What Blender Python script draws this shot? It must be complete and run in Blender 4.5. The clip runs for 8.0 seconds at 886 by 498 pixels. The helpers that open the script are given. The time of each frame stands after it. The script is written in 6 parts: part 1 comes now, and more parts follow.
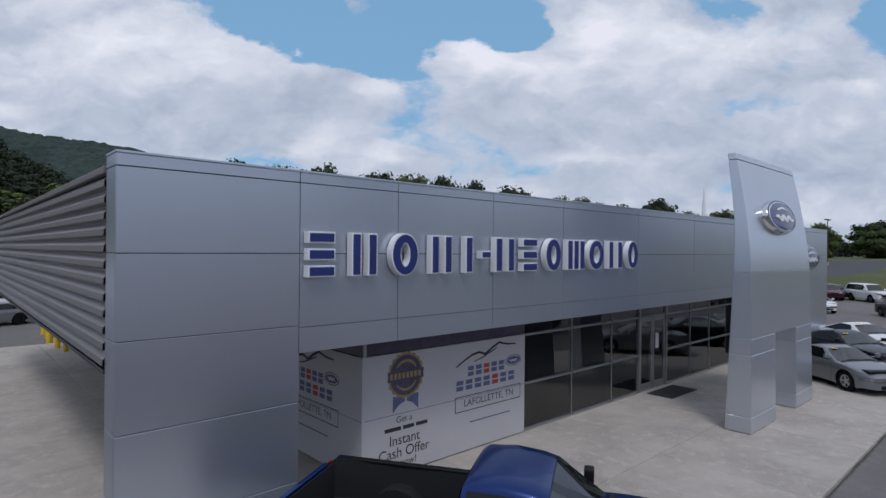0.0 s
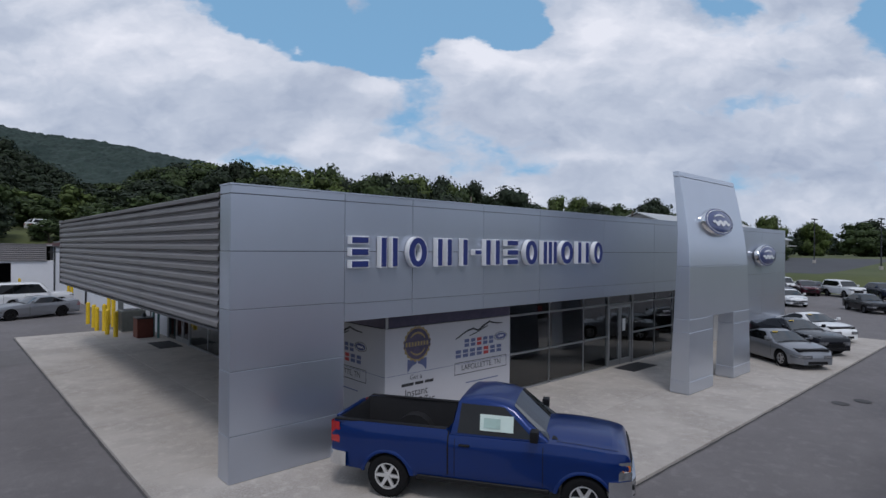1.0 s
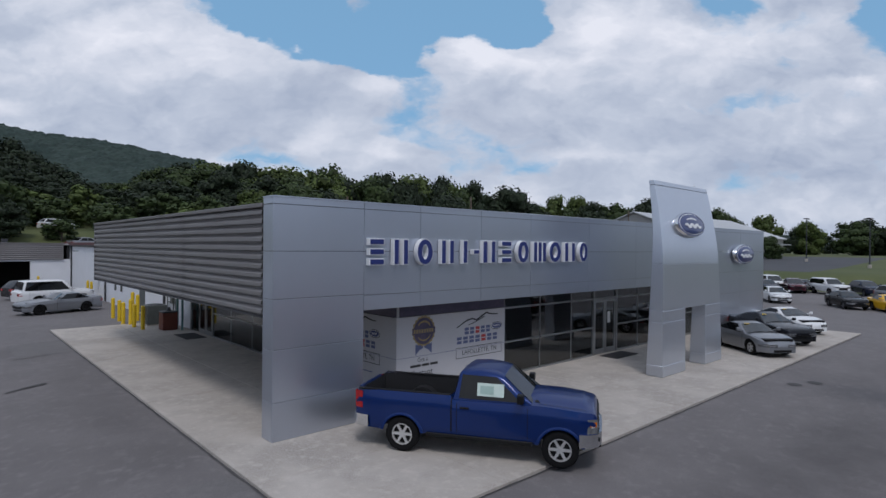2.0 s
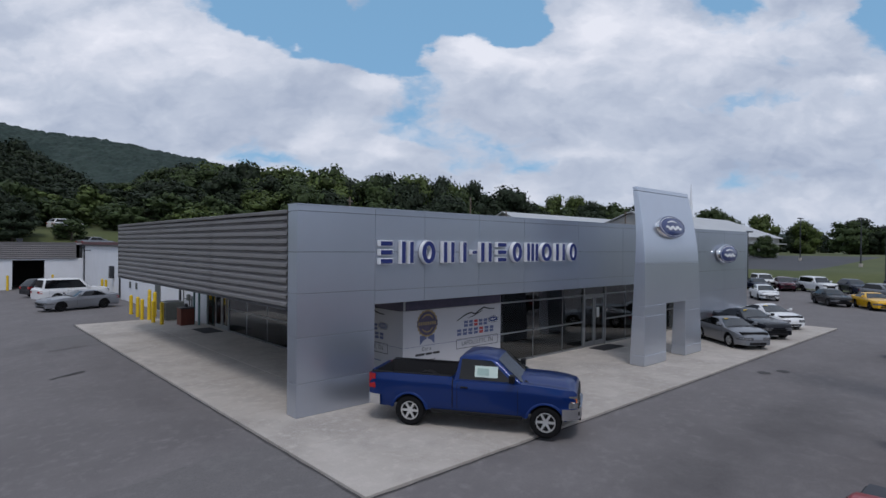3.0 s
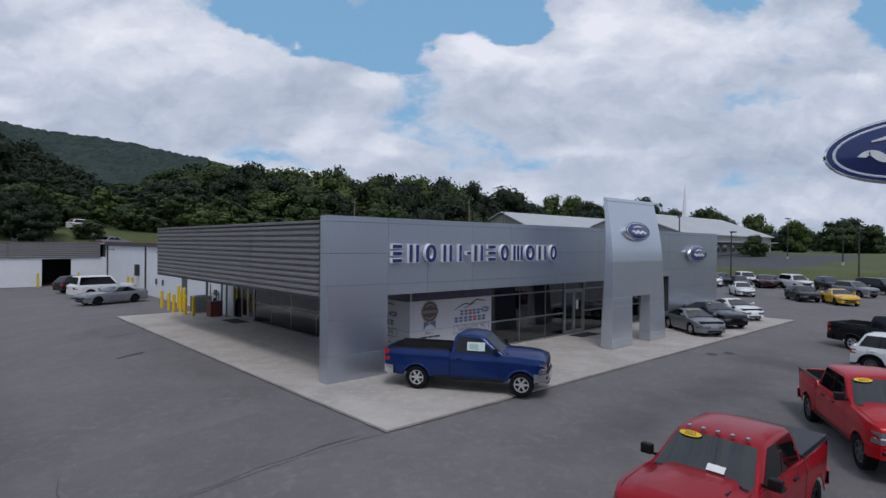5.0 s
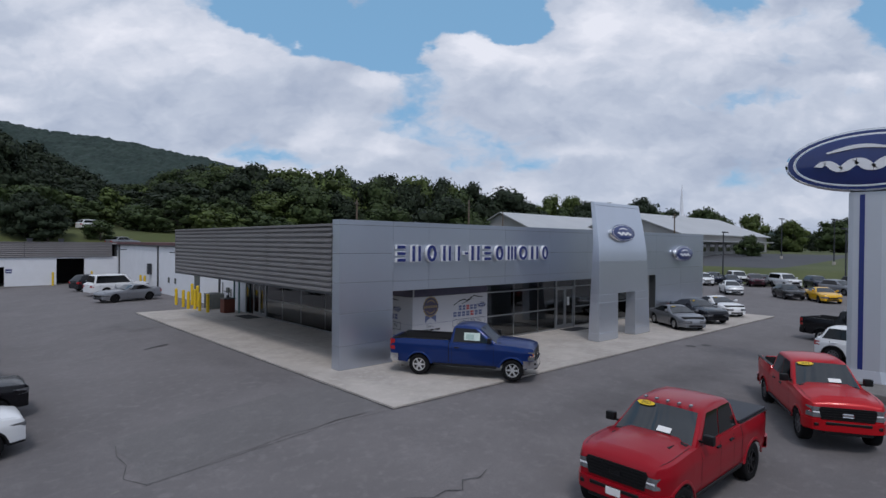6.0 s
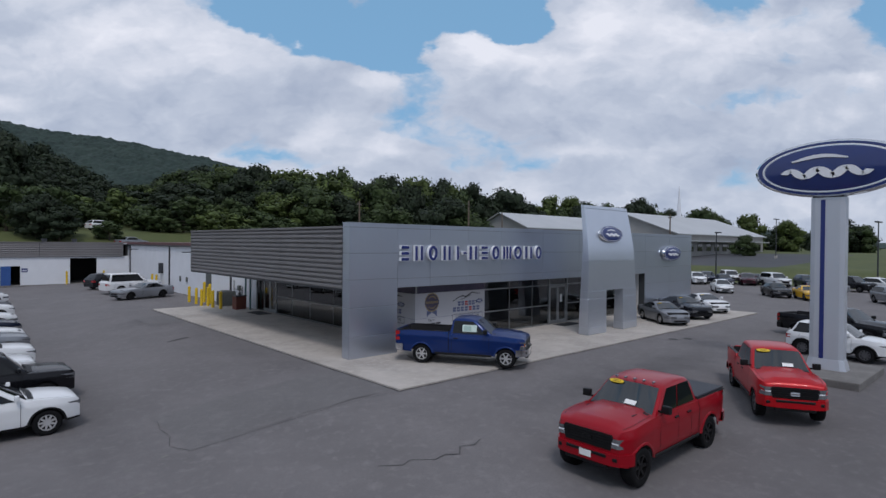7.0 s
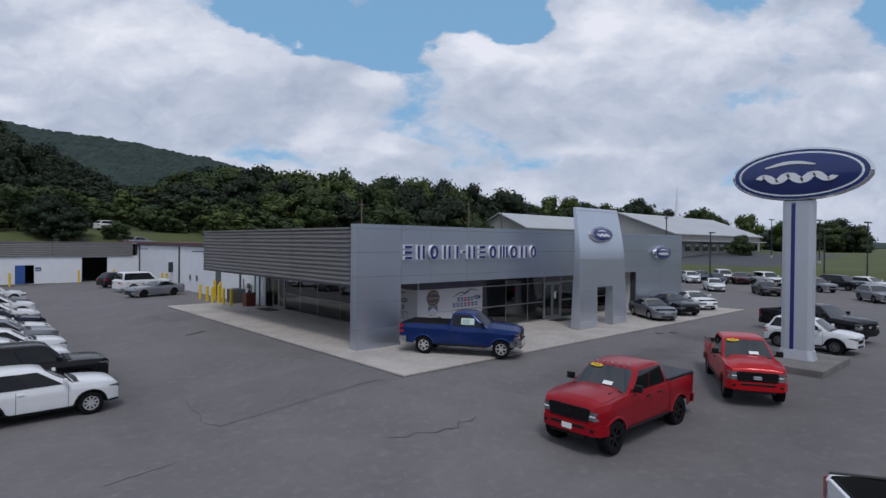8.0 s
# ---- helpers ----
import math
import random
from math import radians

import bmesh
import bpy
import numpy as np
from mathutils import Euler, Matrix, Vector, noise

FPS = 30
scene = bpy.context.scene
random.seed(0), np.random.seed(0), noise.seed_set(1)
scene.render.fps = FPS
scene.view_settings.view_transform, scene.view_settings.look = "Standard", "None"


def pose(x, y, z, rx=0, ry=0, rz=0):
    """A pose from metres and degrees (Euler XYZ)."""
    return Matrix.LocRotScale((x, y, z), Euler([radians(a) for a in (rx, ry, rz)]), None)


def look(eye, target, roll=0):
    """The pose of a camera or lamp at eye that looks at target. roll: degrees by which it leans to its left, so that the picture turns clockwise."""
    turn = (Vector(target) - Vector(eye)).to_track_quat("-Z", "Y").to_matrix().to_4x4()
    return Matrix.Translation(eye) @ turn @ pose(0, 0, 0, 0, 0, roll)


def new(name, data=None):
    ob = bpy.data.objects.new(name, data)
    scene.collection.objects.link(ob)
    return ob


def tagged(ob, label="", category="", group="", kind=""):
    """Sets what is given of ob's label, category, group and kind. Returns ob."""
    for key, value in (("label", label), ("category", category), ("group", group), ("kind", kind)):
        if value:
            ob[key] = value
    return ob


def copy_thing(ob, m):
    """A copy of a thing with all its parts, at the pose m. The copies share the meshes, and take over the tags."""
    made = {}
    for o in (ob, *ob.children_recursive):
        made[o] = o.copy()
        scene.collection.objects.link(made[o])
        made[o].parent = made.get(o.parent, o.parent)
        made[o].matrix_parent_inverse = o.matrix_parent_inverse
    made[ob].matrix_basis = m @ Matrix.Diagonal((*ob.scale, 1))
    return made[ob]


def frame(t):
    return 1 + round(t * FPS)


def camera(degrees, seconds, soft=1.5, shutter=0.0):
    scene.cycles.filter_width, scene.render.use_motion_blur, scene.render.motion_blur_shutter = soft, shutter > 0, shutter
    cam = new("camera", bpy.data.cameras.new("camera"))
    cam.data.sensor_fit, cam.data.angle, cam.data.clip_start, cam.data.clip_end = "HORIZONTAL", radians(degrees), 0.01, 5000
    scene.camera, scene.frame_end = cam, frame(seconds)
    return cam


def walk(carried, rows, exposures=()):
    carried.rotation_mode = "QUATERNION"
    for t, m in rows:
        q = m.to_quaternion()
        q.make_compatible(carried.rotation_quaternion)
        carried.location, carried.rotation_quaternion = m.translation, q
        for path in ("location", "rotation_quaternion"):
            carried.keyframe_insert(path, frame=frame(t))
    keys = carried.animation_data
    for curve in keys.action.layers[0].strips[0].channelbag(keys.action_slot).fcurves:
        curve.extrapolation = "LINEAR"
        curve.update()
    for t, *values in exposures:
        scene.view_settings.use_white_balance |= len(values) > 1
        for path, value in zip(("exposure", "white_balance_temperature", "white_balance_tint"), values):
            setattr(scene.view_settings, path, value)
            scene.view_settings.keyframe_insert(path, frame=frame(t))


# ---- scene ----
cam = camera(77.0, 8.0)
PATH = [
    (0.0, (-1.703, -8.078, 4.623), (5.033, -0.687, 4.646), 0.50),
    (0.5, (-3.115, -9.589, 4.623), (3.623, -2.200, 4.631), 0.50),
    (1.0, (-4.230, -10.739, 4.633), (2.511, -3.352, 4.627), 0.50),
    (1.5, (-5.139, -11.653, 4.652), (1.604, -4.268, 4.633), 0.51),
    (2.0, (-5.915, -12.430, 4.678), (0.829, -5.046, 4.647), 0.51),
    (2.5, (-6.617, -13.141, 4.710), (0.128, -5.759, 4.668), 0.51),
    (3.0, (-7.286, -13.839, 4.746), (-0.541, -6.457, 4.694), 0.52),
    (3.5, (-7.952, -14.554, 4.784), (-1.207, -7.172, 4.724), 0.52),
    (4.0, (-8.632, -15.303, 4.824), (-1.887, -7.920, 4.755), 0.52),
    (4.5, (-9.335, -16.089, 4.864), (-2.591, -8.706, 4.787), 0.53),
    (5.0, (-10.060, -16.906, 4.901), (-3.318, -9.522, 4.819), 0.53),
    (5.5, (-10.802, -17.741, 4.935), (-4.062, -10.355, 4.848), 0.53),
    (6.0, (-11.550, -18.578, 4.965), (-4.812, -11.189, 4.873), 0.54),
    (6.5, (-12.291, -19.399, 4.987), (-5.556, -12.008, 4.892), 0.54),
    (7.0, (-13.011, -20.191, 5.002), (-6.280, -12.797, 4.905), 0.54),
    (7.5, (-13.697, -20.945, 5.008), (-6.969, -13.548, 4.909), 0.54),
    (8.0, (-14.337, -21.662, 5.003), (-7.613, -14.261, 4.903), 0.55),
]
walk(cam, [(t, look(eye, target, roll)) for t, eye, target, roll in PATH], [(0.0, 0.0, 6050, 15), (8.0, 0.0, 6050, 15)])

# ---- light: a bright, mostly cloudy summer sky ----
EXPOSURE = 0.0
scene.view_settings.exposure = EXPOSURE
SUN_EL, SUN_AZ = radians(58), radians(215)
world = bpy.data.worlds.new("sky")
scene.world = world
world.use_nodes = True
wn, wl = world.node_tree.nodes, world.node_tree.links
wn.clear()


def wnode(kind, **kw):
    n = wn.new(kind)
    for k, v in kw.items():
        if k == "op":
            n.operation = v
        elif k == "ins":
            for i, val in v.items():
                if isinstance(val, bpy.types.NodeSocket):
                    wl.new(val, n.inputs[i])
                else:
                    n.inputs[i].default_value = val
    return n


def wmath(op, a, b=0.0, clamp=False):
    n = wnode("ShaderNodeMath", op=op, ins={0: a, 1: b})
    n.use_clamp = clamp
    return n.outputs[0]


def wdot(v, axis):
    return wnode("ShaderNodeVectorMath", op="DOT_PRODUCT", ins={0: v, 1: axis}).outputs["Value"]


def wnoise(v, scale, detail=8.0, rough=0.55, dist=0.0):
    n = wnode("ShaderNodeTexNoise", ins={"Vector": v, "Scale": scale, "Detail": detail, "Roughness": rough, "Distortion": dist})
    return n.outputs["Fac"]


sky = wnode("ShaderNodeTexSky")
sky.sky_type, sky.sun_disc = "NISHITA", False
sky.sun_elevation, sky.sun_rotation = SUN_EL, SUN_AZ
sky.air_density, sky.dust_density, sky.ozone_density = 1.0, 0.6, 1.5
dirn = wnode("ShaderNodeTexCoord").outputs["Generated"]
AHEAD, ASIDE = (0.673, 0.740, 0.0), (0.740, -0.673, 0.0)
du, dv, dw = wdot(dirn, ASIDE), wdot(dirn, (0, 0, 1)), wdot(dirn, AHEAD)
depth = wmath("MAXIMUM", wmath("ABSOLUTE", dw), 0.15)
su, sv = wmath("DIVIDE", du, depth), wmath("DIVIDE", dv, depth)
flat = wnode("ShaderNodeCombineXYZ", ins={0: su, 1: wmath("MULTIPLY", sv, 1.75), 2: wmath("MULTIPLY", dw, 0.6)}).outputs[0]
warp = wnode("ShaderNodeTexNoise", ins={"Vector": flat, "Scale": 5.0, "Detail": 5.0, "Roughness": 0.6})
warped = wnode("ShaderNodeVectorMath", op="ADD", ins={0: flat, 1: wnode("ShaderNodeVectorMath", op="SCALE", ins={0: warp.outputs["Color"], "Scale": 0.16}).outputs[0]}).outputs[0]
low = wnode("ShaderNodeVectorMath", op="ADD", ins={0: warped, 1: (0.012, -0.05, 0.0)}).outputs[0]


def lobe(cu, cv, ru, rv):
    """A soft round region of the sky."""
    a = wmath("DIVIDE", wmath("SUBTRACT", wsu, cu), ru)
    b = wmath("DIVIDE", wmath("SUBTRACT", wsv, cv), rv)
    q = wmath("ADD", wmath("MULTIPLY", a, a), wmath("MULTIPLY", b, b))
    return wmath("POWER", 2.718, wmath("MULTIPLY", q, -1.0))


sep = wnode("ShaderNodeSeparateXYZ", ins={0: warped})
wsu, wsv = wmath("SUBTRACT", sep.outputs[0], 0.08), wmath("DIVIDE", wmath("SUBTRACT", sep.outputs[1], 0.08), 1.75)


def heap(v):
    """Billowing cloud thickness at a direction."""
    vo = wnode("ShaderNodeTexVoronoi")
    vo.feature = "SMOOTH_F1"
    wl.new(v, vo.inputs["Vector"])
    vo.inputs["Scale"].default_value, vo.inputs["Detail"].default_value, vo.inputs["Roughness"].default_value, vo.inputs["Smoothness"].default_value = 4.2, 4.0, 0.55, 0.6
    return wmath("ADD", wmath("MULTIPLY", wnoise(v, 2.3, 8.0, 0.50), 0.75), wmath("MULTIPLY", wmath("SUBTRACT", 1.0, vo.outputs["Distance"]), 0.42))


puff, puff_low = heap(warped), heap(low)
fine = wnoise(warped, 8.0, 8.0, 0.58)
veil = wnoise(wnode("ShaderNodeVectorMath", op="MULTIPLY", ins={0: warped, 1: (0.8, 2.6, 1.0)}).outputs[0], 2.2, 5.0, 0.5)
gaps, fill = 0.0, 0.0
for args, k in (((-0.31, 0.415, 0.12, 0.060), 0.55), ((-0.20, 0.372, 0.10, 0.055), 0.60), ((-0.10, 0.342, 0.085, 0.050), 0.62), ((0.00, 0.400, 0.12, 0.040), 0.60), ((0.12, 0.410, 0.06, 0.050), 0.50), ((0.80, 0.425, 0.06, 0.06), 0.55),
                ((0.50, 0.440, 0.05, 0.02), 0.22), ((0.55, 0.258, 0.14, 0.026), 0.13), ((0.61, 0.330, 0.06, 0.03), 0.24), ((0.22, 0.135, 0.18, 0.020), 0.10), ((-0.70, 0.225, 0.07, 0.02), 0.14), ((-0.36, 0.50, 0.16, 0.07), 0.45), ((0.0, 0.52, 0.3, 0.08), 0.40)):
    gaps = wmath("ADD", gaps, wmath("MULTIPLY", lobe(*args), k))
for args, k in (((0.05, 0.338, 0.045, 0.030), 0.34), ((0.14, 0.318, 0.10, 0.034), 0.34), ((0.25, 0.400, 0.05, 0.045), 0.42), ((-0.60, 0.385, 0.20, 0.07), 0.30), ((-0.40, 0.350, 0.08, 0.04), 0.28), ((0.38, 0.370, 0.18, 0.07), 0.30), ((-0.225, 0.200, 0.055, 0.026), 0.32), ((-0.26, 0.358, 0.030, 0.014), 0.34),
                ((-0.13, 0.285, 0.06, 0.02), 0.24), ((-0.78, 0.250, 0.05, 0.018), 0.34), ((0.30, 0.165, 0.12, 0.025), 0.20), ((0.68, 0.230, 0.10, 0.022), 0.22), ((0.76, 0.300, 0.04, 0.014), 0.34), ((-0.10, 0.160, 0.05, 0.02), 0.18)):
    fill = wmath("ADD", fill, wmath("MULTIPLY", lobe(*args), k))
# the cover closes towards the horizon
fill_low = wmath("MULTIPLY", wmath("MAXIMUM", wmath("SUBTRACT", 0.15, wsv), 0.0), 2.6)
puff_all = wmath("ADD", puff, fill_low)
amount = wmath("ADD", wmath("ADD", puff_all, wmath("MULTIPLY", fine, 0.20)), wmath("SUBTRACT", fill, gaps))
cover = wnode("ShaderNodeMapRange", ins={0: amount, 1: 0.22, 2: 0.39, 3: 0.0, 4: 1.0})
cover.interpolation_type = "SMOOTHSTEP"
relief = wmath("SUBTRACT", puff_low, puff)
shade = wmath("ADD", wmath("MULTIPLY", relief, 1.35), wmath("ADD", wmath("MULTIPLY", fine, 0.20), wmath("ADD", wmath("MULTIPLY", fill, 1.05), wmath("MULTIPLY", veil, 0.45))))
ramp = wnode("ShaderNodeValToRGB", ins={0: wmath("ADD", shade, 0.05)})
ramp.color_ramp.elements[0].position, ramp.color_ramp.elements[0].color = 0.08, (0.40, 0.46, 0.55, 1)
ramp.color_ramp.elements[1].position, ramp.color_ramp.elements[1].color = 0.92, (0.86, 0.87, 0.88, 1)
mid = ramp.color_ramp.elements.new(0.44)
mid.color = (0.57, 0.62, 0.68, 1)
clear = wnode("ShaderNodeVectorMath", op="SCALE", ins={0: sky.outputs[0], "Scale": 0.085}).outputs[0]
pale = wnode("ShaderNodeMix")
pale.data_type = "RGBA"
wl.new(clear, pale.inputs["A"])
pale.inputs["B"].default_value = (0.26, 0.51, 0.72, 1)
pale.inputs["Factor"].default_value = 0.7
whole = wnode("ShaderNodeMix")
whole.data_type = "RGBA"
wl.new(cover.outputs[0], whole.inputs["Factor"])
wl.new(pale.outputs["Result"], whole.inputs["A"])
wl.new(ramp.outputs[0], whole.inputs["B"])
back = wnode("ShaderNodeBackground", ins={0: whole.outputs["Result"], 1: 0.93})
wl.new(back.outputs[0], wnode("ShaderNodeOutputWorld").inputs[0])

sun = new("sun", bpy.data.lights.new("sun", "SUN"))
sun.data.energy, sun.data.angle, sun.data.color = 1.3, radians(14), (1.0, 0.95, 0.88)
# azimuth measured clockwise from +y
sun_dir = Vector((math.sin(SUN_AZ) * math.cos(SUN_EL), math.cos(SUN_AZ) * math.cos(SUN_EL), math.sin(SUN_EL)))
sun.matrix_world = look(sun_dir * 60, (0, 0, 0))


# ---- materials ----
def material(name, color, rough=0.6, metal=0.0, vary=0.0, scale=1.0, tint=None, bump=0.0, bscale=30.0, coat=0.0, island=0.0, objrand=0.0, spec=0.5, stain=0.0, stscale=0.25, grain=0.0):
    m = bpy.data.materials.new(name)
    m.use_nodes = True
    nt = m.node_tree
    bsdf = nt.nodes["Principled BSDF"]
    bsdf.inputs["Roughness"].default_value, bsdf.inputs["Metallic"].default_value = rough, metal
    bsdf.inputs["Specular IOR Level"].default_value = spec
    if coat:
        bsdf.inputs["Coat Weight"].default_value, bsdf.inputs["Coat Roughness"].default_value = coat, 0.04
    c = (*color, 1)
    bsdf.inputs["Base Color"].default_value = c
    co = nt.nodes.new("ShaderNodeTexCoord").outputs["Object"]

    def noise_fac(sc, det=6.0, rg=0.6):
        n = nt.nodes.new("ShaderNodeTexNoise")
        nt.links.new(co, n.inputs["Vector"])
        n.inputs["Scale"].default_value, n.inputs["Detail"].default_value, n.inputs["Roughness"].default_value = sc, det, rg
        return n.outputs["Fac"]

    def mixed(fac, a, b, lo, hi):
        r = nt.nodes.new("ShaderNodeMapRange")
        nt.links.new(fac, r.inputs[0])
        r.inputs[1].default_value, r.inputs[2].default_value = lo, hi
        x = nt.nodes.new("ShaderNodeMix")
        x.data_type = "RGBA"
        nt.links.new(r.outputs[0], x.inputs["Factor"])
        for sock, v in (("A", a), ("B", b)):
            if isinstance(v, bpy.types.NodeSocket):
                nt.links.new(v, x.inputs[sock])
            else:
                x.inputs[sock].default_value = v
        return x.outputs["Result"]

    col = None
    if vary:
        other = tint or tuple(v * (1 - vary) for v in color)
        col = mixed(noise_fac(scale), c, (*other, 1), 0.35, 0.68)
        col = mixed(noise_fac(scale * 9.0), col, (*[v * (1 - vary * 0.6) for v in color], 1), 0.45, 0.9)
    if stain:
        col = mixed(noise_fac(stscale, 5.0, 0.65), col or c, (*[v * (1 - stain) for v in color], 1), 0.46, 0.72)
    if grain:
        col = mixed(noise_fac(26.0, 3.0, 0.7), col or c, (*[v * (1 - grain) for v in color], 1), 0.42, 0.66)
        col = mixed(noise_fac(3.1, 6.0, 0.7), col, (*[min(1.0, v * (1 + grain * 0.25)) for v in color], 1), 0.52, 0.72)
    if island or objrand:
        src = nt.nodes.new("ShaderNodeNewGeometry").outputs["Random Per Island"] if island else nt.nodes.new("ShaderNodeObjectInfo").outputs["Random"]
        amt = island or objrand
        h = nt.nodes.new("ShaderNodeHueSaturation")
        if col:
            nt.links.new(col, h.inputs["Color"])
        else:
            h.inputs["Color"].default_value = c
        r = nt.nodes.new("ShaderNodeMapRange")
        nt.links.new(src, r.inputs[0])
        r.inputs[3].default_value, r.inputs[4].default_value = 1 - amt, 1 + amt
        nt.links.new(r.outputs[0], h.inputs["Value"])
        col = h.outputs[0]
    if col:
        nt.links.new(col, bsdf.inputs["Base Color"])
    if bump:
        b = nt.nodes.new("ShaderNodeBump")
        b.inputs["Strength"].default_value, b.inputs["Distance"].default_value = bump, 0.02
        nt.links.new(noise_fac(bscale, 4.0), b.inputs["Height"])
        nt.links.new(b.outputs[0], bsdf.inputs["Normal"])
    return m


def glass_material(name, tint, see=0.7, rough=0.01):
    """Tinted pane: mirrors at glancing angles, lets the rest through."""
    m = bpy.data.materials.new(name)
    m.use_nodes = True
    nt = m.node_tree
    nt.nodes.clear()
    out = nt.nodes.new("ShaderNodeOutputMaterial")
    mix = nt.nodes.new("ShaderNodeMixShader")
    tr, gl, fr = nt.nodes.new("ShaderNodeBsdfTransparent"), nt.nodes.new("ShaderNodeBsdfGlossy"), nt.nodes.new("ShaderNodeFresnel")
    tr.inputs[0].default_value = (*[v * see for v in tint], 1)
    gl.inputs["Color"].default_value, gl.inputs["Roughness"].default_value = (0.9, 0.93, 0.95, 1), rough
    fr.inputs[0].default_value = 1.95
    nt.links.new(fr.outputs[0], mix.inputs[0])
    nt.links.new(tr.outputs[0], mix.inputs[1])
    nt.links.new(gl.outputs[0], mix.inputs[2])
    nt.links.new(mix.outputs[0], out.inputs[0])
    return m


ASPHALT = material("asphalt", (0.178, 0.166, 0.167), 0.9, vary=0.3, scale=0.5, bump=0.35, bscale=55, stain=0.30, stscale=0.15, grain=0.26)
PATCH = material("asphalt_patch", (0.155, 0.147, 0.147), 0.9, vary=0.2, scale=0.6, bump=0.35, bscale=60, grain=0.26)
# cracks and iron, and also the painted shadow line round the apron
SEAL_AND_SHADE = material("asphalt_crack", (0.072, 0.069, 0.070), 0.85, vary=0.3, scale=3)
OLD_LINE = material("worn_line_paint", (0.21, 0.205, 0.19), 0.9, vary=0.4, scale=3)
FAR_ASPHALT = material("dark_asphalt", (0.06, 0.062, 0.07), 0.9, vary=0.2, scale=0.2)
GRASS = material("grass", (0.085, 0.098, 0.028), 0.95, vary=0.4, scale=0.12, tint=(0.055, 0.072, 0.020), bump=0.6, bscale=4)
CONCRETE = material("concrete", (0.47, 0.432, 0.392), 0.85, vary=0.16, scale=0.5, tint=(0.30, 0.27, 0.235), bump=0.12, bscale=40, stain=0.50, stscale=0.34, objrand=0.04, grain=0.14)
JOINT = material("slab_joint", (0.12, 0.11, 0.10), 0.9, vary=0.3, scale=4)
TOWER_PANEL = material("bright_aluminium_panel", (0.60, 0.64, 0.71), 0.30, 0.80, vary=0.05, scale=0.4, bump=0.02, bscale=2.0, objrand=0.02)
PANEL = material("aluminium_panel", (0.50, 0.54, 0.62), 0.30, 0.82, vary=0.05, scale=0.4, bump=0.02, bscale=2.0, objrand=0.025)
PANEL_GAP = material("panel_gap", (0.05, 0.055, 0.06), 0.8, vary=0.2, scale=4)
LOUVER = material("ribbed_metal", (0.215, 0.203, 0.203), 0.42, 0.45, vary=0.10, scale=0.5)
WHITE_WALL = material("white_wall", (0.72, 0.735, 0.77), 0.8, vary=0.07, scale=0.6, bump=0.1, bscale=8, stain=0.08, stscale=0.7)
RED_TRIM = material("dark_red_trim", (0.12, 0.05, 0.05), 0.6, vary=0.15, scale=1)
DARK_METAL = material("dark_metal", (0.045, 0.048, 0.055), 0.45, 0.3, vary=0.15, scale=3)
FRAME = material("anodised_frame", (0.36, 0.37, 0.38), 0.35, 0.75, vary=0.08, scale=2)
GLASS = glass_material("showroom_glass", (0.80, 0.86, 0.88), 0.66)
ROOFING = material("roof_membrane", (0.42, 0.42, 0.43), 0.9, vary=0.15, scale=0.4)
INSIDE_WALL = material("showroom_wall", (0.5, 0.51, 0.52), 0.8, vary=0.1, scale=0.8)
INSIDE_FLOOR = material("showroom_floor", (0.16, 0.16, 0.165), 0.35, vary=0.1, scale=1)
SOFFIT = material("soffit", (0.58, 0.58, 0.58), 0.6, vary=0.06, scale=1)
SIGN_BLUE = material("sign_blue", (0.018, 0.03, 0.16), 0.35, vary=0.06, scale=3)
OVAL_BLUE = material("oval_blue", (0.012, 0.028, 0.15), 0.28, coat=0.5, vary=0.1, scale=1.2)
SIGN_WHITE = material("sign_white", (0.80, 0.81, 0.83), 0.4, vary=0.04, scale=3)
CHROME = material("chrome", (0.75, 0.76, 0.78), 0.13, 1.0, vary=0.05, scale=4)
YELLOW = material("yellow_paint", (0.74, 0.50, 0.012), 0.5, vary=0.15, scale=3)
RUBBER = material("tyre_rubber", (0.008, 0.008, 0.009), 0.9, spec=0.2, vary=0.3, scale=6)
ALLOY = material("alloy_rim", (0.66, 0.66, 0.66), 0.35, 0.6, vary=0.08, scale=6)
DARK_ALLOY = material("dark_alloy_rim", (0.16, 0.16, 0.17), 0.35, 0.6, vary=0.1, scale=6)
BLACK_RIM = material("black_rim", (0.008, 0.008, 0.009), 0.4, 0.0, spec=0.3, vary=0.1, scale=6)
BLACK_TRIM = material("black_trim", (0.007, 0.007, 0.008), 0.5, spec=0.25, vary=0.2, scale=6)
BED_LINER = material("bed_liner", (0.007, 0.007, 0.009), 0.8, vary=0.2, scale=6)
TONNEAU = material("tonneau_vinyl", (0.035, 0.038, 0.048), 0.6, vary=0.2, scale=2, bump=0.1, bscale=40)
CAR_GLASS = material("car_glass", (0.004, 0.005, 0.006), 0.03, vary=0.2, scale=2, spec=0.45)
WINDSHIELD = material("windshield_glass", (0.012, 0.016, 0.018), 0.03, vary=0.6, scale=1.3, spec=1.0, coat=0.2)
LAMP_CLEAR = material("headlamp_lens", (0.30, 0.31, 0.33), 0.10, 0.5, vary=0.6, scale=9, coat=0.6)
LAMP_RED = material("tail_lamp_lens", (0.42, 0.012, 0.015), 0.15, vary=0.3, scale=8, coat=0.6)
LAMP_AMBER = material("amber_lens", (0.6, 0.16, 0.01), 0.2, vary=0.2, scale=8)
STICKER = material("window_sticker", (0.62, 0.74, 0.68), 0.6, vary=0.08, scale=5)
STICKER_INK = material("sticker_ink", (0.40, 0.55, 0.50), 0.6, vary=0.2, scale=5)
PAPER = material("white_paper", (0.78, 0.78, 0.76), 0.7, vary=0.06, scale=5)
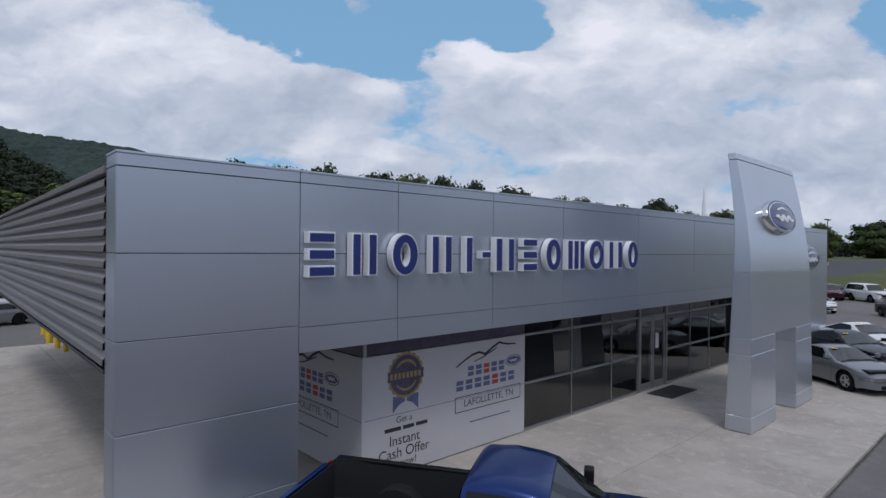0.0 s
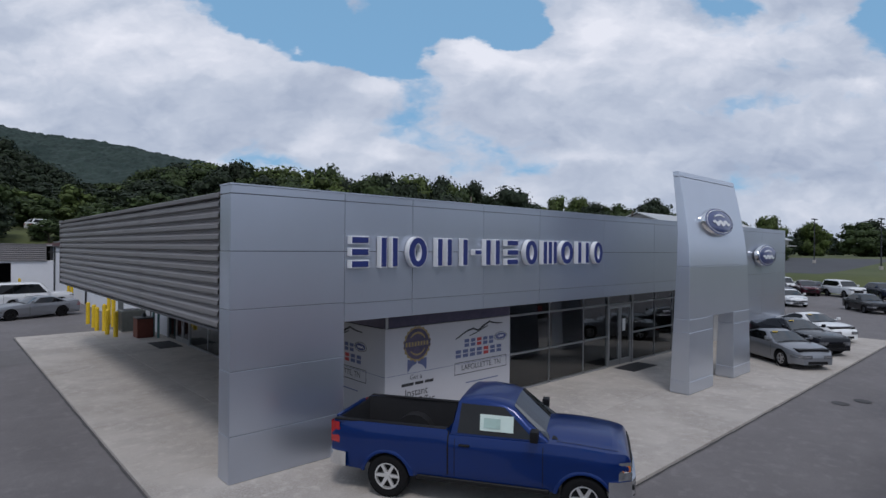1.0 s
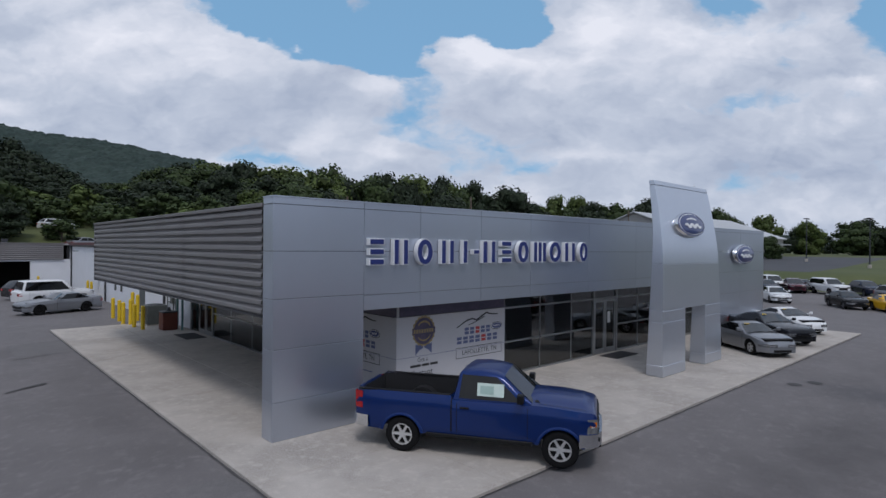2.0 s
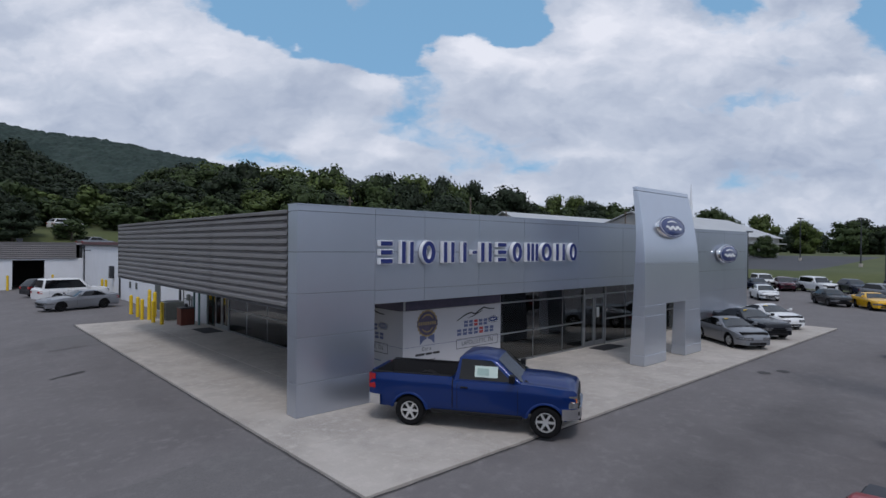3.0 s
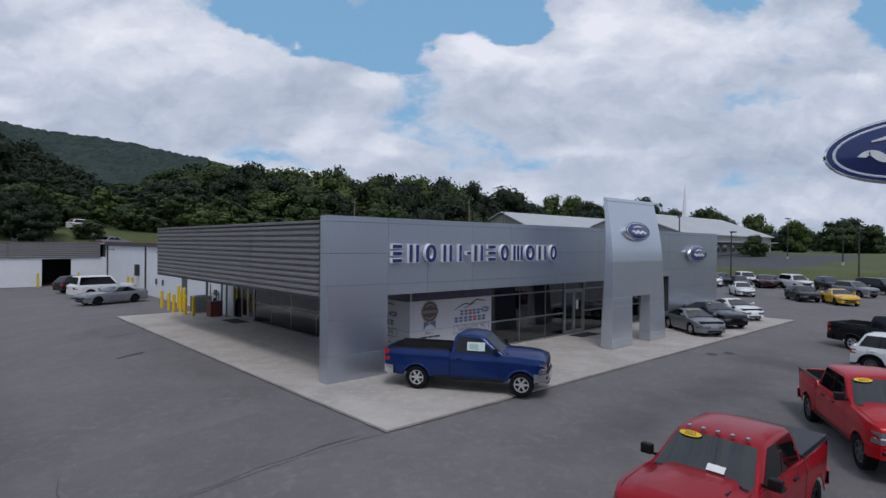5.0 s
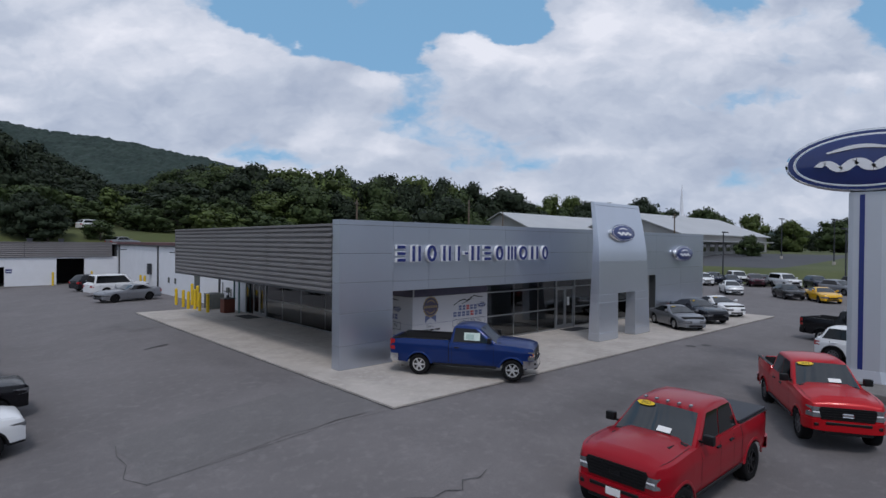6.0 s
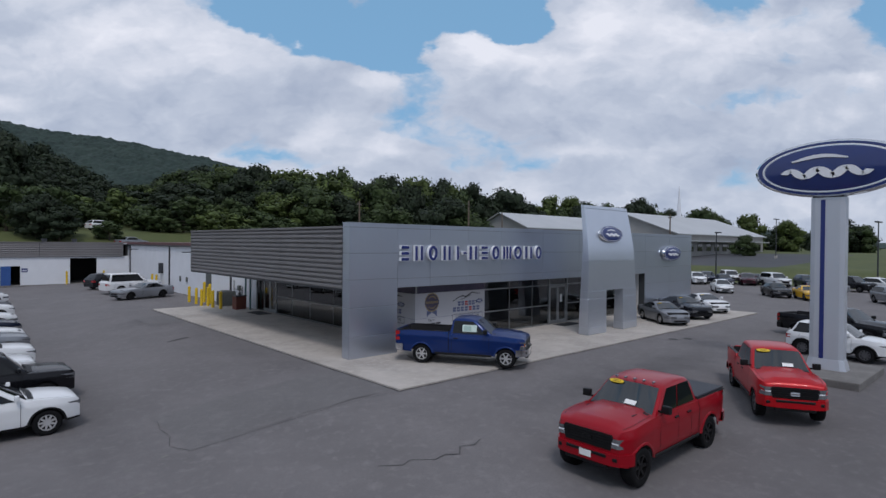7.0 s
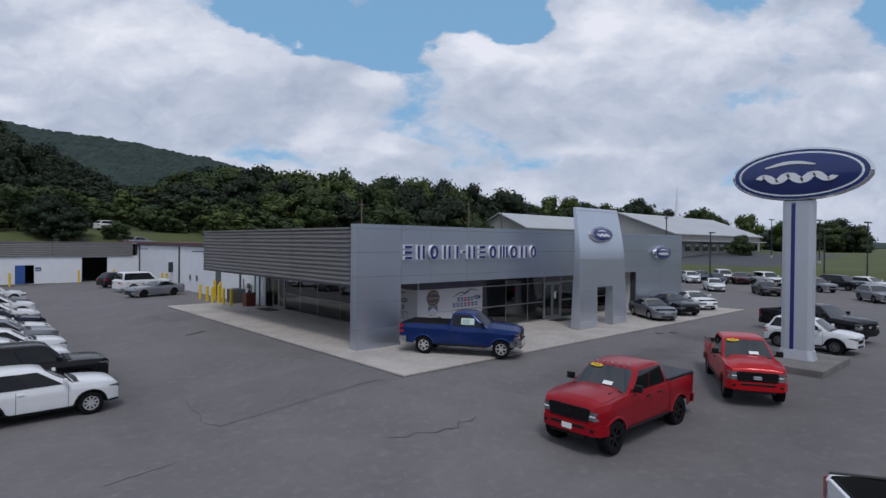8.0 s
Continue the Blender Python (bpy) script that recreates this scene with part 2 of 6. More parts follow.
# white vinyl greyed: shade behind the glass is put into its colour
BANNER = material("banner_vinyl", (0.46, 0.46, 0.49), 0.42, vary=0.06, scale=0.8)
BANNER_DARK = material("banner_navy", (0.035, 0.035, 0.075), 0.4, vary=0.5, scale=1.2, tint=(0.09, 0.07, 0.12))
INK = material("black_ink", (0.02, 0.02, 0.024), 0.6, vary=0.2, scale=4)
INK_BLUE = material("slate_ink", (0.10, 0.12, 0.24), 0.6, vary=0.15, scale=4)
INK_RED = material("red_ink", (0.42, 0.05, 0.05), 0.6, vary=0.15, scale=4)
GOLD = material("badge_gold", (0.30, 0.22, 0.10), 0.5, vary=0.2, scale=4)
WOOD = material("pole_wood", (0.16, 0.12, 0.09), 0.85, vary=0.3, scale=3)
BARK = material("bark", (0.07, 0.055, 0.04), 0.9, vary=0.3, scale=2)
LEAF = material("leaves", (0.038, 0.058, 0.018), 0.75, island=0.32, spec=0.3)
LEAF_DARK = material("dark_leaves", (0.019, 0.030, 0.014), 0.75, island=0.32, spec=0.3)
LEAF_LIGHT = material("fresh_leaves", (0.064, 0.090, 0.022), 0.75, island=0.4, spec=0.3)
# bluer than the near leaves: distance haze is mixed into the colour
FOREST = material("hazy_far_forest", (0.040, 0.060, 0.052), 0.9, vary=0.6, scale=0.035, tint=(0.024, 0.040, 0.036), grain=0.0, spec=0.2, stain=0.5, stscale=0.14)
MAT_RUBBER = material("door_mat", (0.03, 0.03, 0.032), 0.9, vary=0.2, scale=8)
BLUE_DOOR = material("blue_door_paint", (0.03, 0.09, 0.30), 0.5, vary=0.1, scale=2)
TIN_ROOF = material("white_metal_roof", (0.46, 0.47, 0.48), 0.45, 0.2, vary=0.12, scale=0.15)
RED_BOX = material("brown_red_paint", (0.16, 0.045, 0.03), 0.6, vary=0.25, scale=2)
AC_GREY = material("unit_grey", (0.10, 0.11, 0.105), 0.6, vary=0.2, scale=5)
TEAL = material("teal_frame", (0.10, 0.20, 0.20), 0.5, vary=0.1, scale=3)
OLD_CONCRETE = material("weathered_concrete", (0.20, 0.19, 0.18), 0.92, vary=0.35, scale=1.2, tint=(0.11, 0.105, 0.10), bump=0.3, bscale=14, stain=0.4, stscale=0.9, grain=0.2)
# white hall walls greyed: their shaded look is put into the base colour
HALL_WALL = material("shaded_hall_wall", (0.36, 0.355, 0.34), 0.85, vary=0.12, scale=0.3)
# near black: the dimness inside the bay is put into the wall colour
BAY_DARK = material("bay_wall_shade", (0.03, 0.03, 0.032), 0.8, vary=0.3, scale=1)
PYLON_METAL = material("pylon_cladding", (0.52, 0.55, 0.60), 0.4, 0.35, vary=0.05, scale=0.5)



def wear(m, strips):
    """Oily tyre-worn strips on the lot: each a centre, half lengths along x and y, and strength."""
    nt = m.node_tree
    bsdf = nt.nodes["Principled BSDF"]
    base = bsdf.inputs["Base Color"].links[0].from_socket

    def n_math(op, a, b):
        n = nt.nodes.new("ShaderNodeMath")
        n.operation = op
        for sock, v in zip(n.inputs, (a, b)):
            if isinstance(v, bpy.types.NodeSocket):
                nt.links.new(v, sock)
            else:
                sock.default_value = v
        return n.outputs[0]

    sepn = nt.nodes.new("ShaderNodeSeparateXYZ")
    co = nt.nodes.new("ShaderNodeTexCoord").outputs["Object"]
    blot = nt.nodes.new("ShaderNodeTexNoise")
    nt.links.new(co, blot.inputs["Vector"])
    blot.inputs["Scale"].default_value, blot.inputs["Detail"].default_value, blot.inputs["Roughness"].default_value = 0.7, 7.0, 0.66
    shift = nt.nodes.new("ShaderNodeVectorMath")
    shift.operation = "MULTIPLY_ADD"
    nt.links.new(blot.outputs["Color"], shift.inputs[0])
    shift.inputs[1].default_value = (2.4, 1.6, 0)
    nt.links.new(co, shift.inputs[2])
    nt.links.new(shift.outputs[0], sepn.inputs[0])
    total = 0.0
    for cx, cy, rx, ry, k in strips:
        a = n_math("DIVIDE", n_math("SUBTRACT", sepn.outputs[0], cx + 1.2), rx)
        b = n_math("DIVIDE", n_math("SUBTRACT", sepn.outputs[1], cy + 0.8), ry)
        q = n_math("ADD", n_math("MULTIPLY", a, a), n_math("MULTIPLY", b, b))
        total = n_math("ADD", total, n_math("MULTIPLY", n_math("POWER", 2.718, n_math("MULTIPLY", q, -1.0)), k))
    total = n_math("MULTIPLY", total, n_math("ADD", n_math("MULTIPLY", blot.outputs["Fac"], 1.6), -0.05))
    mx = nt.nodes.new("ShaderNodeMix")
    mx.data_type = "RGBA"
    mx.clamp_factor = True
    nt.links.new(total, mx.inputs["Factor"])
    nt.links.new(base, mx.inputs["A"])
    mx.inputs["B"].default_value = (0.060, 0.055, 0.057, 1)
    nt.links.new(mx.outputs["Result"], bsdf.inputs["Base Color"])


wear(ASPHALT, ((5.0, -8.7, 3.2, 1.1, 0.62), (11.0, -8.9, 4.0, 1.0, 0.60), (9.0, -10.6, 7.0, 1.6, 0.30), (3.5, -17.0, 6.0, 3.0, 0.35), (-9.5, 1.5, 1.4, 7.0, 0.42), (-3.0, 18.5, 1.4, 1.2, 0.5), (20.0, -8.0, 7.0, 1.3, 0.3), (12.5, -16.0, 5.0, 3.2, 0.45), (6.0, -12.4, 3.0, 1.2, 0.35), (28.0, -12.0, 9.0, 3.0, 0.3), (-2.2, 4.0, 0.8, 8.0, 0.25)))


# ---- mesh helpers ----
def mesh_of(name, verts, faces, mats, idx=None, smooth=0):
    me = bpy.data.meshes.new(name)
    me.from_pydata([tuple(v) for v in verts], [], faces)
    for m in mats if isinstance(mats, (list, tuple)) else (mats,):
        me.materials.append(m)
    if idx is not None:
        me.polygons.foreach_set("material_index", idx)
    if smooth:
        me.polygons.foreach_set("use_smooth", [True] * len(me.polygons))
        me.set_sharp_from_angle(angle=radians(smooth))
    me.update()
    return me


def finish(bm, name, mats, smooth=0):
    bmesh.ops.recalc_face_normals(bm, faces=bm.faces[:])
    me = bpy.data.meshes.new(name)
    bm.to_mesh(me)
    bm.free()
    for m in mats if isinstance(mats, (list, tuple)) else (mats,):
        me.materials.append(m)
    if smooth:
        me.polygons.foreach_set("use_smooth", [True] * len(me.polygons))
        me.set_sharp_from_angle(angle=radians(smooth))
    return me


def part(name, data, parent=None, label="", m=None):
    ob = new(name, data)
    if parent is not None:
        ob.parent = parent
    if m is not None:
        ob.matrix_basis = m
    if label:
        ob["label"] = label
    return ob


def add_box(bm, lo, hi, bevel=0.0, seg=1):
    vs = [bm.verts.new((x, y, z)) for x in (lo[0], hi[0]) for y in (lo[1], hi[1]) for z in (lo[2], hi[2])]
    fs = [bm.faces.new([vs[i] for i in f]) for f in ((0, 1, 3, 2), (4, 6, 7, 5), (0, 4, 5, 1), (2, 3, 7, 6), (0, 2, 6, 4), (1, 5, 7, 3))]
    if bevel:
        es = list({e for f in fs for e in f.edges})
        bmesh.ops.bevel(bm, geom=es, offset=bevel, segments=seg, affect="EDGES", profile=0.6)


def box_mesh(name, lo, hi, mat, bevel=0.01, seg=1, smooth=0):
    bm = bmesh.new()
    add_box(bm, lo, hi, bevel, seg)
    return finish(bm, name, mat, smooth)


def add_cyl(bm, a, b, r0, r1=None, n=12):
    a, b = Vector(a), Vector(b)
    r1 = r0 if r1 is None else r1
    q = (b - a).to_track_quat("Z", "Y")
    ring = [[bm.verts.new(c + q @ Vector((r * math.cos(2 * math.pi * i / n), r * math.sin(2 * math.pi * i / n), 0))) for i in range(n)] for c, r in ((a, r0), (b, r1))]
    for i in range(n):
        bm.faces.new((ring[0][i], ring[0][(i + 1) % n], ring[1][(i + 1) % n], ring[1][i]))
    bm.faces.new(ring[0][::-1])
    bm.faces.new(ring[1])


def cyl_mesh(name, a, b, r0, mat, r1=None, n=14):
    bm = bmesh.new()
    add_cyl(bm, a, b, r0, r1, n)
    return finish(bm, name, mat, 40)


def add_prism(bm, poly, d0, d1, axis="y"):
    """Extrudes a closed outline (pairs) between d0 and d1 along an axis."""
    def at(p, d):
        return (p[0], d, p[1]) if axis == "y" else (d, p[0], p[1]) if axis == "x" else (p[0], p[1], d)
    a, b = [bm.verts.new(at(p, d0)) for p in poly], [bm.verts.new(at(p, d1)) for p in poly]
    n = len(poly)
    for i in range(n):
        bm.faces.new((a[i], a[(i + 1) % n], b[(i + 1) % n], b[i]))
    bm.faces.new(a[::-1])
    bm.faces.new(b)


def prism_mesh(name, poly, d0, d1, axis, mat, bevel=0.0, smooth=0):
    bm = bmesh.new()
    add_prism(bm, poly, d0, d1, axis)
    if bevel:
        bmesh.ops.bevel(bm, geom=bm.edges[:], offset=bevel, segments=1, affect="EDGES")
    return finish(bm, name, mat, smooth)


def add_ring(bm, cx, cz, ro, ri, y0, y1, n=28):
    """Flat elliptic ring facing along y; ro and ri are pairs of half axes."""
    loops = []
    for rr, y in ((ro, y0), (ro, y1), (ri, y1), (ri, y0)):
        loops.append([bm.verts.new((cx + rr[0] * math.cos(2 * math.pi * i / n), y, cz + rr[1] * math.sin(2 * math.pi * i / n))) for i in range(n)])
    for k in range(4):
        a, b = loops[k], loops[(k + 1) % 4]
        for i in range(n):
            bm.faces.new((a[i], a[(i + 1) % n], b[(i + 1) % n], b[i]))


def text_mesh(text, size, mat, depth=0.0):
    cu = bpy.data.curves.new("lettering", "FONT")
    cu.body, cu.size, cu.align_x, cu.align_y, cu.extrude = text, size, "CENTER", "CENTER", depth
    ob = new("lettering", cu)
    me = bpy.data.meshes.new_from_object(ob.evaluated_get(bpy.context.evaluated_depsgraph_get()))
    bpy.data.objects.remove(ob)
    me.materials.clear()
    me.materials.append(mat)
    return me


def ease(x):
    x = min(1.0, max(0.0, x))
    return x * x * (3 - 2 * x)


def lerp_table(table, x):
    if x <= table[0][0]:
        return table[0][1]
    for (a, va), (b, vb) in zip(table, table[1:]):
        if x <= b:
            return va + (vb - va) * (x - a) / (b - a)
    return table[-1][1]


def thing(name, label, category, m=None, group="", kind=""):
    ob = new(name)
    ob.empty_display_size = 0.2
    if m is not None:
        ob.matrix_basis = m
    return tagged(ob, label, category, group, kind)


# ---- ground: one sheet that falls away from the slab and climbs to the hills ----
def ground_z(x, y):
    d = math.hypot(max(-1.26 - x, 0, x - 33), max(-5.14 - y, 0))
    amp = (0.62 - 0.40 * ease((x - 1) / 7)) * (1 - 0.7 * ease((y - 30) / 25))
    z = -0.07 - amp * ease(d / 9)
    near_x = 1 - ease((x - 35) / 45)
    z += near_x * (6.6 * ease((y - 64) / 20) + 3.0 * ease((y - 82) / 40) + 9 * ease((y - 110) / 120))
    right = 1 - ease((y - 60) / 40) * near_x
    z += right * (1.9 * ease((x - 74) / 12) + 1.7 * ease((x - 86) / 70))
    return z


def lines(lo, hi, step, extra):
    vals = sorted(set([round(lo + i * step, 3) for i in range(int((hi - lo) / step) + 1)] + list(extra)))
    return vals


xs = sorted(set([-700, -450, -300, -200, -140, -100, -70, -50] + lines(-40, 60, 2.0, (-1.27, 33.0)) + [64, 68, 73, 74, 77, 80, 83, 86, 92, 100, 110, 120, 132, 145, 160, 190, 240, 320, 450, 700, 1000, 1500]))
ys = sorted(set([-700, -400, -250, -160, -110, -80, -60] + lines(-50, 56, 2.0, (-5.15, 11.0)) + [60, 63, 66, 70, 75, 80, 86, 92, 98, 105, 112, 120, 130, 142, 160, 190, 240, 320, 450, 700, 1000, 1500]))
gv = [(x, y, ground_z(x, y)) for y in ys for x in xs]
gf, gi = [], []
for j in range(len(ys) - 1):
    for i in range(len(xs) - 1):
        n = len(xs)
        gf.append((j * n + i, j * n + i + 1, (j + 1) * n + i + 1, (j + 1) * n + i))
        cx, cy = (xs[i] + xs[i + 1]) / 2, (ys[j] + ys[j + 1]) / 2
        lot = cx < 73 and cy < 66 and cx > -45
        church = 86 < cx < 150 and cy > 11
        gi.append(0 if lot else 1 if church else 2)
ground = part("ground", mesh_of("ground", gv, gf, [ASPHALT, FAR_ASPHALT, GRASS], gi, 60))
tagged(ground, "worn grey asphalt car lot with grass banks beyond", "ground", kind="structure")


def strip_on_ground(name, pts, width, mat, label, lift=0.006):
    """A narrow flat band that follows the ground along a line of points."""
    vs, fs = [], []
    rng = random.Random(len(pts) * 7 + int(width * 1000))
    fine_pts = []
    for a, b in zip(pts, pts[1:]):
        k = max(2, int(math.dist(a, b) / 0.35))
        fine_pts += [(a[0] + (b[0] - a[0]) * i / k, a[1] + (b[1] - a[1]) * i / k) for i in range(k)]
    fine_pts.append(pts[-1])
    for i, (x, y) in enumerate(fine_pts):
        p, q = fine_pts[max(0, i - 1)], fine_pts[min(len(fine_pts) - 1, i + 1)]
        dx, dy = q[0] - p[0], q[1] - p[1]
        ln = math.hypot(dx, dy) or 1
        j = rng.uniform(-0.25, 0.25) * width
        w = width * rng.uniform(0.3, 0.65)
        for s in (-1, 1):
            px, py = x - dy / ln * (s * w + j), y + dx / ln * (s * w + j)
            vs.append((px, py, ground_z(px, py) + lift + 0.004))
    for i in range(len(fine_pts) - 1):
        fs.append((2 * i, 2 * i + 1, 2 * i + 3, 2 * i + 2))
    ob = part(name, mesh_of(name, vs, fs, mat))
    return tagged(ob, label, "ground mark", kind="structure")


def patch_on_ground(name, x0, x1, y0, y1, mat, label, skew=0.0, ragged=0.1, lift=0.008):
    vs, fs = [], []
    rng = random.Random(int(x0 * 13 + y0 * 7))
    nx, ny = max(2, int((x1 - x0) / 0.8)), max(2, int((y1 - y0) / 0.8))
    for j in range(ny + 1):
        for i in range(nx + 1):
            edge = i in (0, nx) or j in (0, ny)
            x, y = x0 + (x1 - x0) * i / nx, y0 + (y1 - y0) * j / ny
            x += skew * (y - y0)
            if edge:
                x, y = x + rng.uniform(-ragged, ragged), y + rng.uniform(-ragged, ragged)
            vs.append((x, y, ground_z(x, y) + lift))
    for j in range(ny):
        for i in range(nx):
            a = j * (nx + 1) + i
            fs.append((a, a + 1, a + nx + 2, a + nx + 1))
    ob = part(name, mesh_of(name, vs, fs, mat))
    return tagged(ob, label, "ground mark", kind="structure")


# ---- concrete apron: slabs with joints between them ----
SLAB_X0, SLAB_Y0, SLAB_X1, SLAB_Y1 = -1.26, -5.14, 32.9, 24.3
apron = thing("pavement", "pale stained concrete apron round the showroom", "pavement", kind="structure")
bed_bm = bmesh.new()
add_box(bed_bm, (SLAB_X0 + 0.03, SLAB_Y0 + 0.03, -0.6), (SLAB_X1 - 0.03, 2.0, -0.02))
add_box(bed_bm, (SLAB_X0 + 0.03, 2.0, -0.6), (6.0, SLAB_Y1 - 0.03, -0.02))
part("bedding", finish(bed_bm, "bedding", JOINT), apron)
x_cuts = [-1.26, 2.55, 6.6, 10.6, 14.6, 18.6, 22.6, 26.6, 30.0, 32.9]
y_cuts = [-5.14, -2.0, 1.3]


def slab_piece(x0, x1, y0, y1):
    g = 0.006
    part("concrete_slab", box_mesh("concrete_slab", (x0 + g, y0 + g, -0.16), (x1 - g, y1 - g, 0.0), CONCRETE, 0.008), apron)


for i in range(len(x_cuts) - 1):
    for j in range(len(y_cuts) - 1):
        slab_piece(x_cuts[i], x_cuts[i + 1], y_cuts[j], y_cuts[j + 1])
for y0, y1 in ((1.3, 5.6), (5.6, 10.0), (10.0, 14.6), (14.6, 19.4), (19.4, 24.3)):
    slab_piece(-1.26, 1.9, y0, y1)
    slab_piece(1.9, 4.7, y0, y1)

# ---- showroom ----
H, OPEN_Z = 5.85, 2.96
END_X = 33.1
showroom = thing("showroom_building", "long low car showroom clad in silver aluminium panels", "building")
PANEL_T = 0.05


def clad(x0, x1, z0, z1, y=0.0, name="panel", parent=None, gap=0.006):
    part(name, box_mesh(name, (x0 + gap, y, z0 + gap), (x1 - gap, y + PANEL_T, z1 - gap), PANEL, 0.004), parent or showroom)


# corner fin: a panelled pier that stands forward as the end of the facade
fin_core = bmesh.new()
add_box(fin_core, (0.03, 0.03, 0.0), (2.57, 0.53, H - 0.03))
part("pier_core", finish(fin_core, "pier_core", PANEL_GAP), showroom)
zc = [0.0, 0.93, 2.19, 3.40, 4.55, 5.68, H]
for z0, z1 in zip(zc, zc[1:]):
    part("panel", box_mesh("panel", (0.0, -0.004, z0 + 0.006), (2.572, 0.03, z1 - 0.006), PANEL, 0.005), showroom)
    part("panel", box_mesh("panel", (-0.004, 0.034, z0 + 0.006), (0.03, 0.54, z1 - 0.006), PANEL, 0.005), showroom)
    part("panel", box_mesh("panel", (2.575, 0.034, z0 + 0.006), (2.6, 0.54, z1 - 0.006), PANEL, 0.004), showroom)
part("coping", box_mesh("coping", (-0.012, -0.014, H - 0.004), (END_X + 0.01, 0.56, H + 0.03), PANEL, 0.006), showroom)
# facade band over the glazing
band_core = bmesh.new()
add_box(band_core, (2.6, 0.045, OPEN_Z + 0.01), (25.4, 0.5, H - 0.02))
add_box(band_core, (25.42, 0.045, 0.0), (END_X - 0.02, 0.5, H - 0.02))
part("band_core", finish(band_core, "band_core", PANEL_GAP), showroom)
band_x = [2.58, 4.55, 7.11, 9.64, 13.3, 17.0, 20.6, 23.0, 25.42]
band_z = [OPEN_Z, 3.37, 4.55, 5.68, H]
for x0, x1 in zip(band_x, band_x[1:]):
    for z0, z1 in zip(band_z, band_z[1:]):
        clad(x0, x1, z0, z1)
wing_x = [25.42, 29.2, END_X]
for x0, x1 in zip(wing_x, wing_x[1:]):
    for z0, z1 in zip(zc, zc[1:]):
        clad(x0, x1, z0, z1)
for z0, z1 in zip(zc, zc[1:]):
    part("panel", box_mesh("panel", (END_X - 0.02, 0.054, z0 + 0.006), (END_X + 0.02, 8.0, z1 - 0.006), PANEL, 0.004), showroom)
part("wall", box_mesh("wall", (25.40, 0.5, 0.0), (25.6, 8.0, H - 0.3), SOFFIT, 0.01), showroom)
part("soffit", box_mesh("soffit", (2.6, 0.5, OPEN_Z - 0.02), (25.4, 1.2, OPEN_Z + 0.08), SOFFIT, 0.01), showroom)
part("soffit", box_mesh("soffit", (0.1, 0.55, OPEN_Z - 0.02), (4.6, 19.85, OPEN_Z + 0.08), SOFFIT, 0.01), showroom)
part("roof", box_mesh("roof", (0.3, 0.5, 5.0), (END_X - 0.03, 19.9, 5.2), ROOFING, 0.02), showroom)
part("back_wall", box_mesh("back_wall", (4.6, 19.75, 0.0), (END_X - 0.03, 19.95, 5.6), WHITE_WALL, 0.02), showroom)
part("side_wall", box_mesh("side_wall", (END_X - 0.25, 8.0, 0.0), (END_X - 0.03, 19.7, 5.6), WHITE_WALL, 0.02), showroom)

# ribbed metal band over the side walk
CAN_Y = [0.56, 6.4, 12.7, 19.9]
PITCH, RIBS = 0.222, 12


def ribbed(y0, y1, x, z0, n, parent, pitch=PITCH, out=0.085, axis="x", mat=None):
    prof = []
    for i in range(n):
        z = z0 + i * pitch
        prof += [(x, z), (x, z + pitch * 0.10), (x - out, z + pitch * 0.24), (x - out * 0.92, z + pitch * 0.62), (x - out * 0.2, z + pitch * 0.90)]
    prof.append((x, z0 + n * pitch))
    vs, fs = [], []
    for t, z in prof:
        for y in (y0, y1):
            vs.append((t, y, z) if axis == "x" else (y, t, z))
    for i in range(len(prof) - 1):
        fs.append((2 * i, 2 * i + 1, 2 * i + 3, 2 * i + 2))
    # closed back so that the sheet has depth
    b = len(vs)
    for t, z in (prof[0], prof[-1]):
        for y in (y0, y1):
            vs.append((t + 0.06, y, z) if axis == "x" else (y, t + 0.06, z))
    fs += [(0, 1, b + 1, b), (2 * len(prof) - 2, b + 2, b + 3, 2 * len(prof) - 1), (b, b + 1, b + 3, b + 2)]
    me = mesh_of("ribbed_panel", vs, fs, mat or LOUVER)
    part("ribbed_panel", me, parent)


side_band = thing("canopy_band", "dark grey horizontally ribbed metal band over the side walk", "canopy")
for y0, y1 in zip(CAN_Y, CAN_Y[1:]):
    ribbed(y0 + 0.025, y1 - 0.025, 0.06, OPEN_Z, RIBS, side_band)
part("backing", box_mesh("backing", (0.13, 0.58, OPEN_Z), (0.25, 19.88, OPEN_Z + RIBS * PITCH), DARK_METAL, 0.01), side_band)
part("coping", box_mesh("coping", (-0.04, 0.565, OPEN_Z + RIBS * PITCH), (0.32, 19.92, OPEN_Z + RIBS * PITCH + 0.10), LOUVER, 0.01), side_band)
part("end_cap", box_mesh("end_cap", (0.0, 19.9, OPEN_Z - 0.02), (4.4, 20.0, OPEN_Z + RIBS * PITCH), LOUVER, 0.01), side_band)
part("bottom_trim", box_mesh("bottom_trim", (-0.02, 0.565, OPEN_Z - 0.05), (0.14, 19.9, OPEN_Z), DARK_METAL, 0.006), side_band)

# ---- glazing ----
GY, GX = 1.08, 4.55


def frame_bar(parent, lo, hi):
    part("window_frame", box_mesh("window_frame", lo, hi, FRAME, 0.006), parent)


def pane(parent, lo, hi):
    ob = part("pane", box_mesh("pane", lo, hi, GLASS, 0.0), parent)
    ob.visible_shadow = False


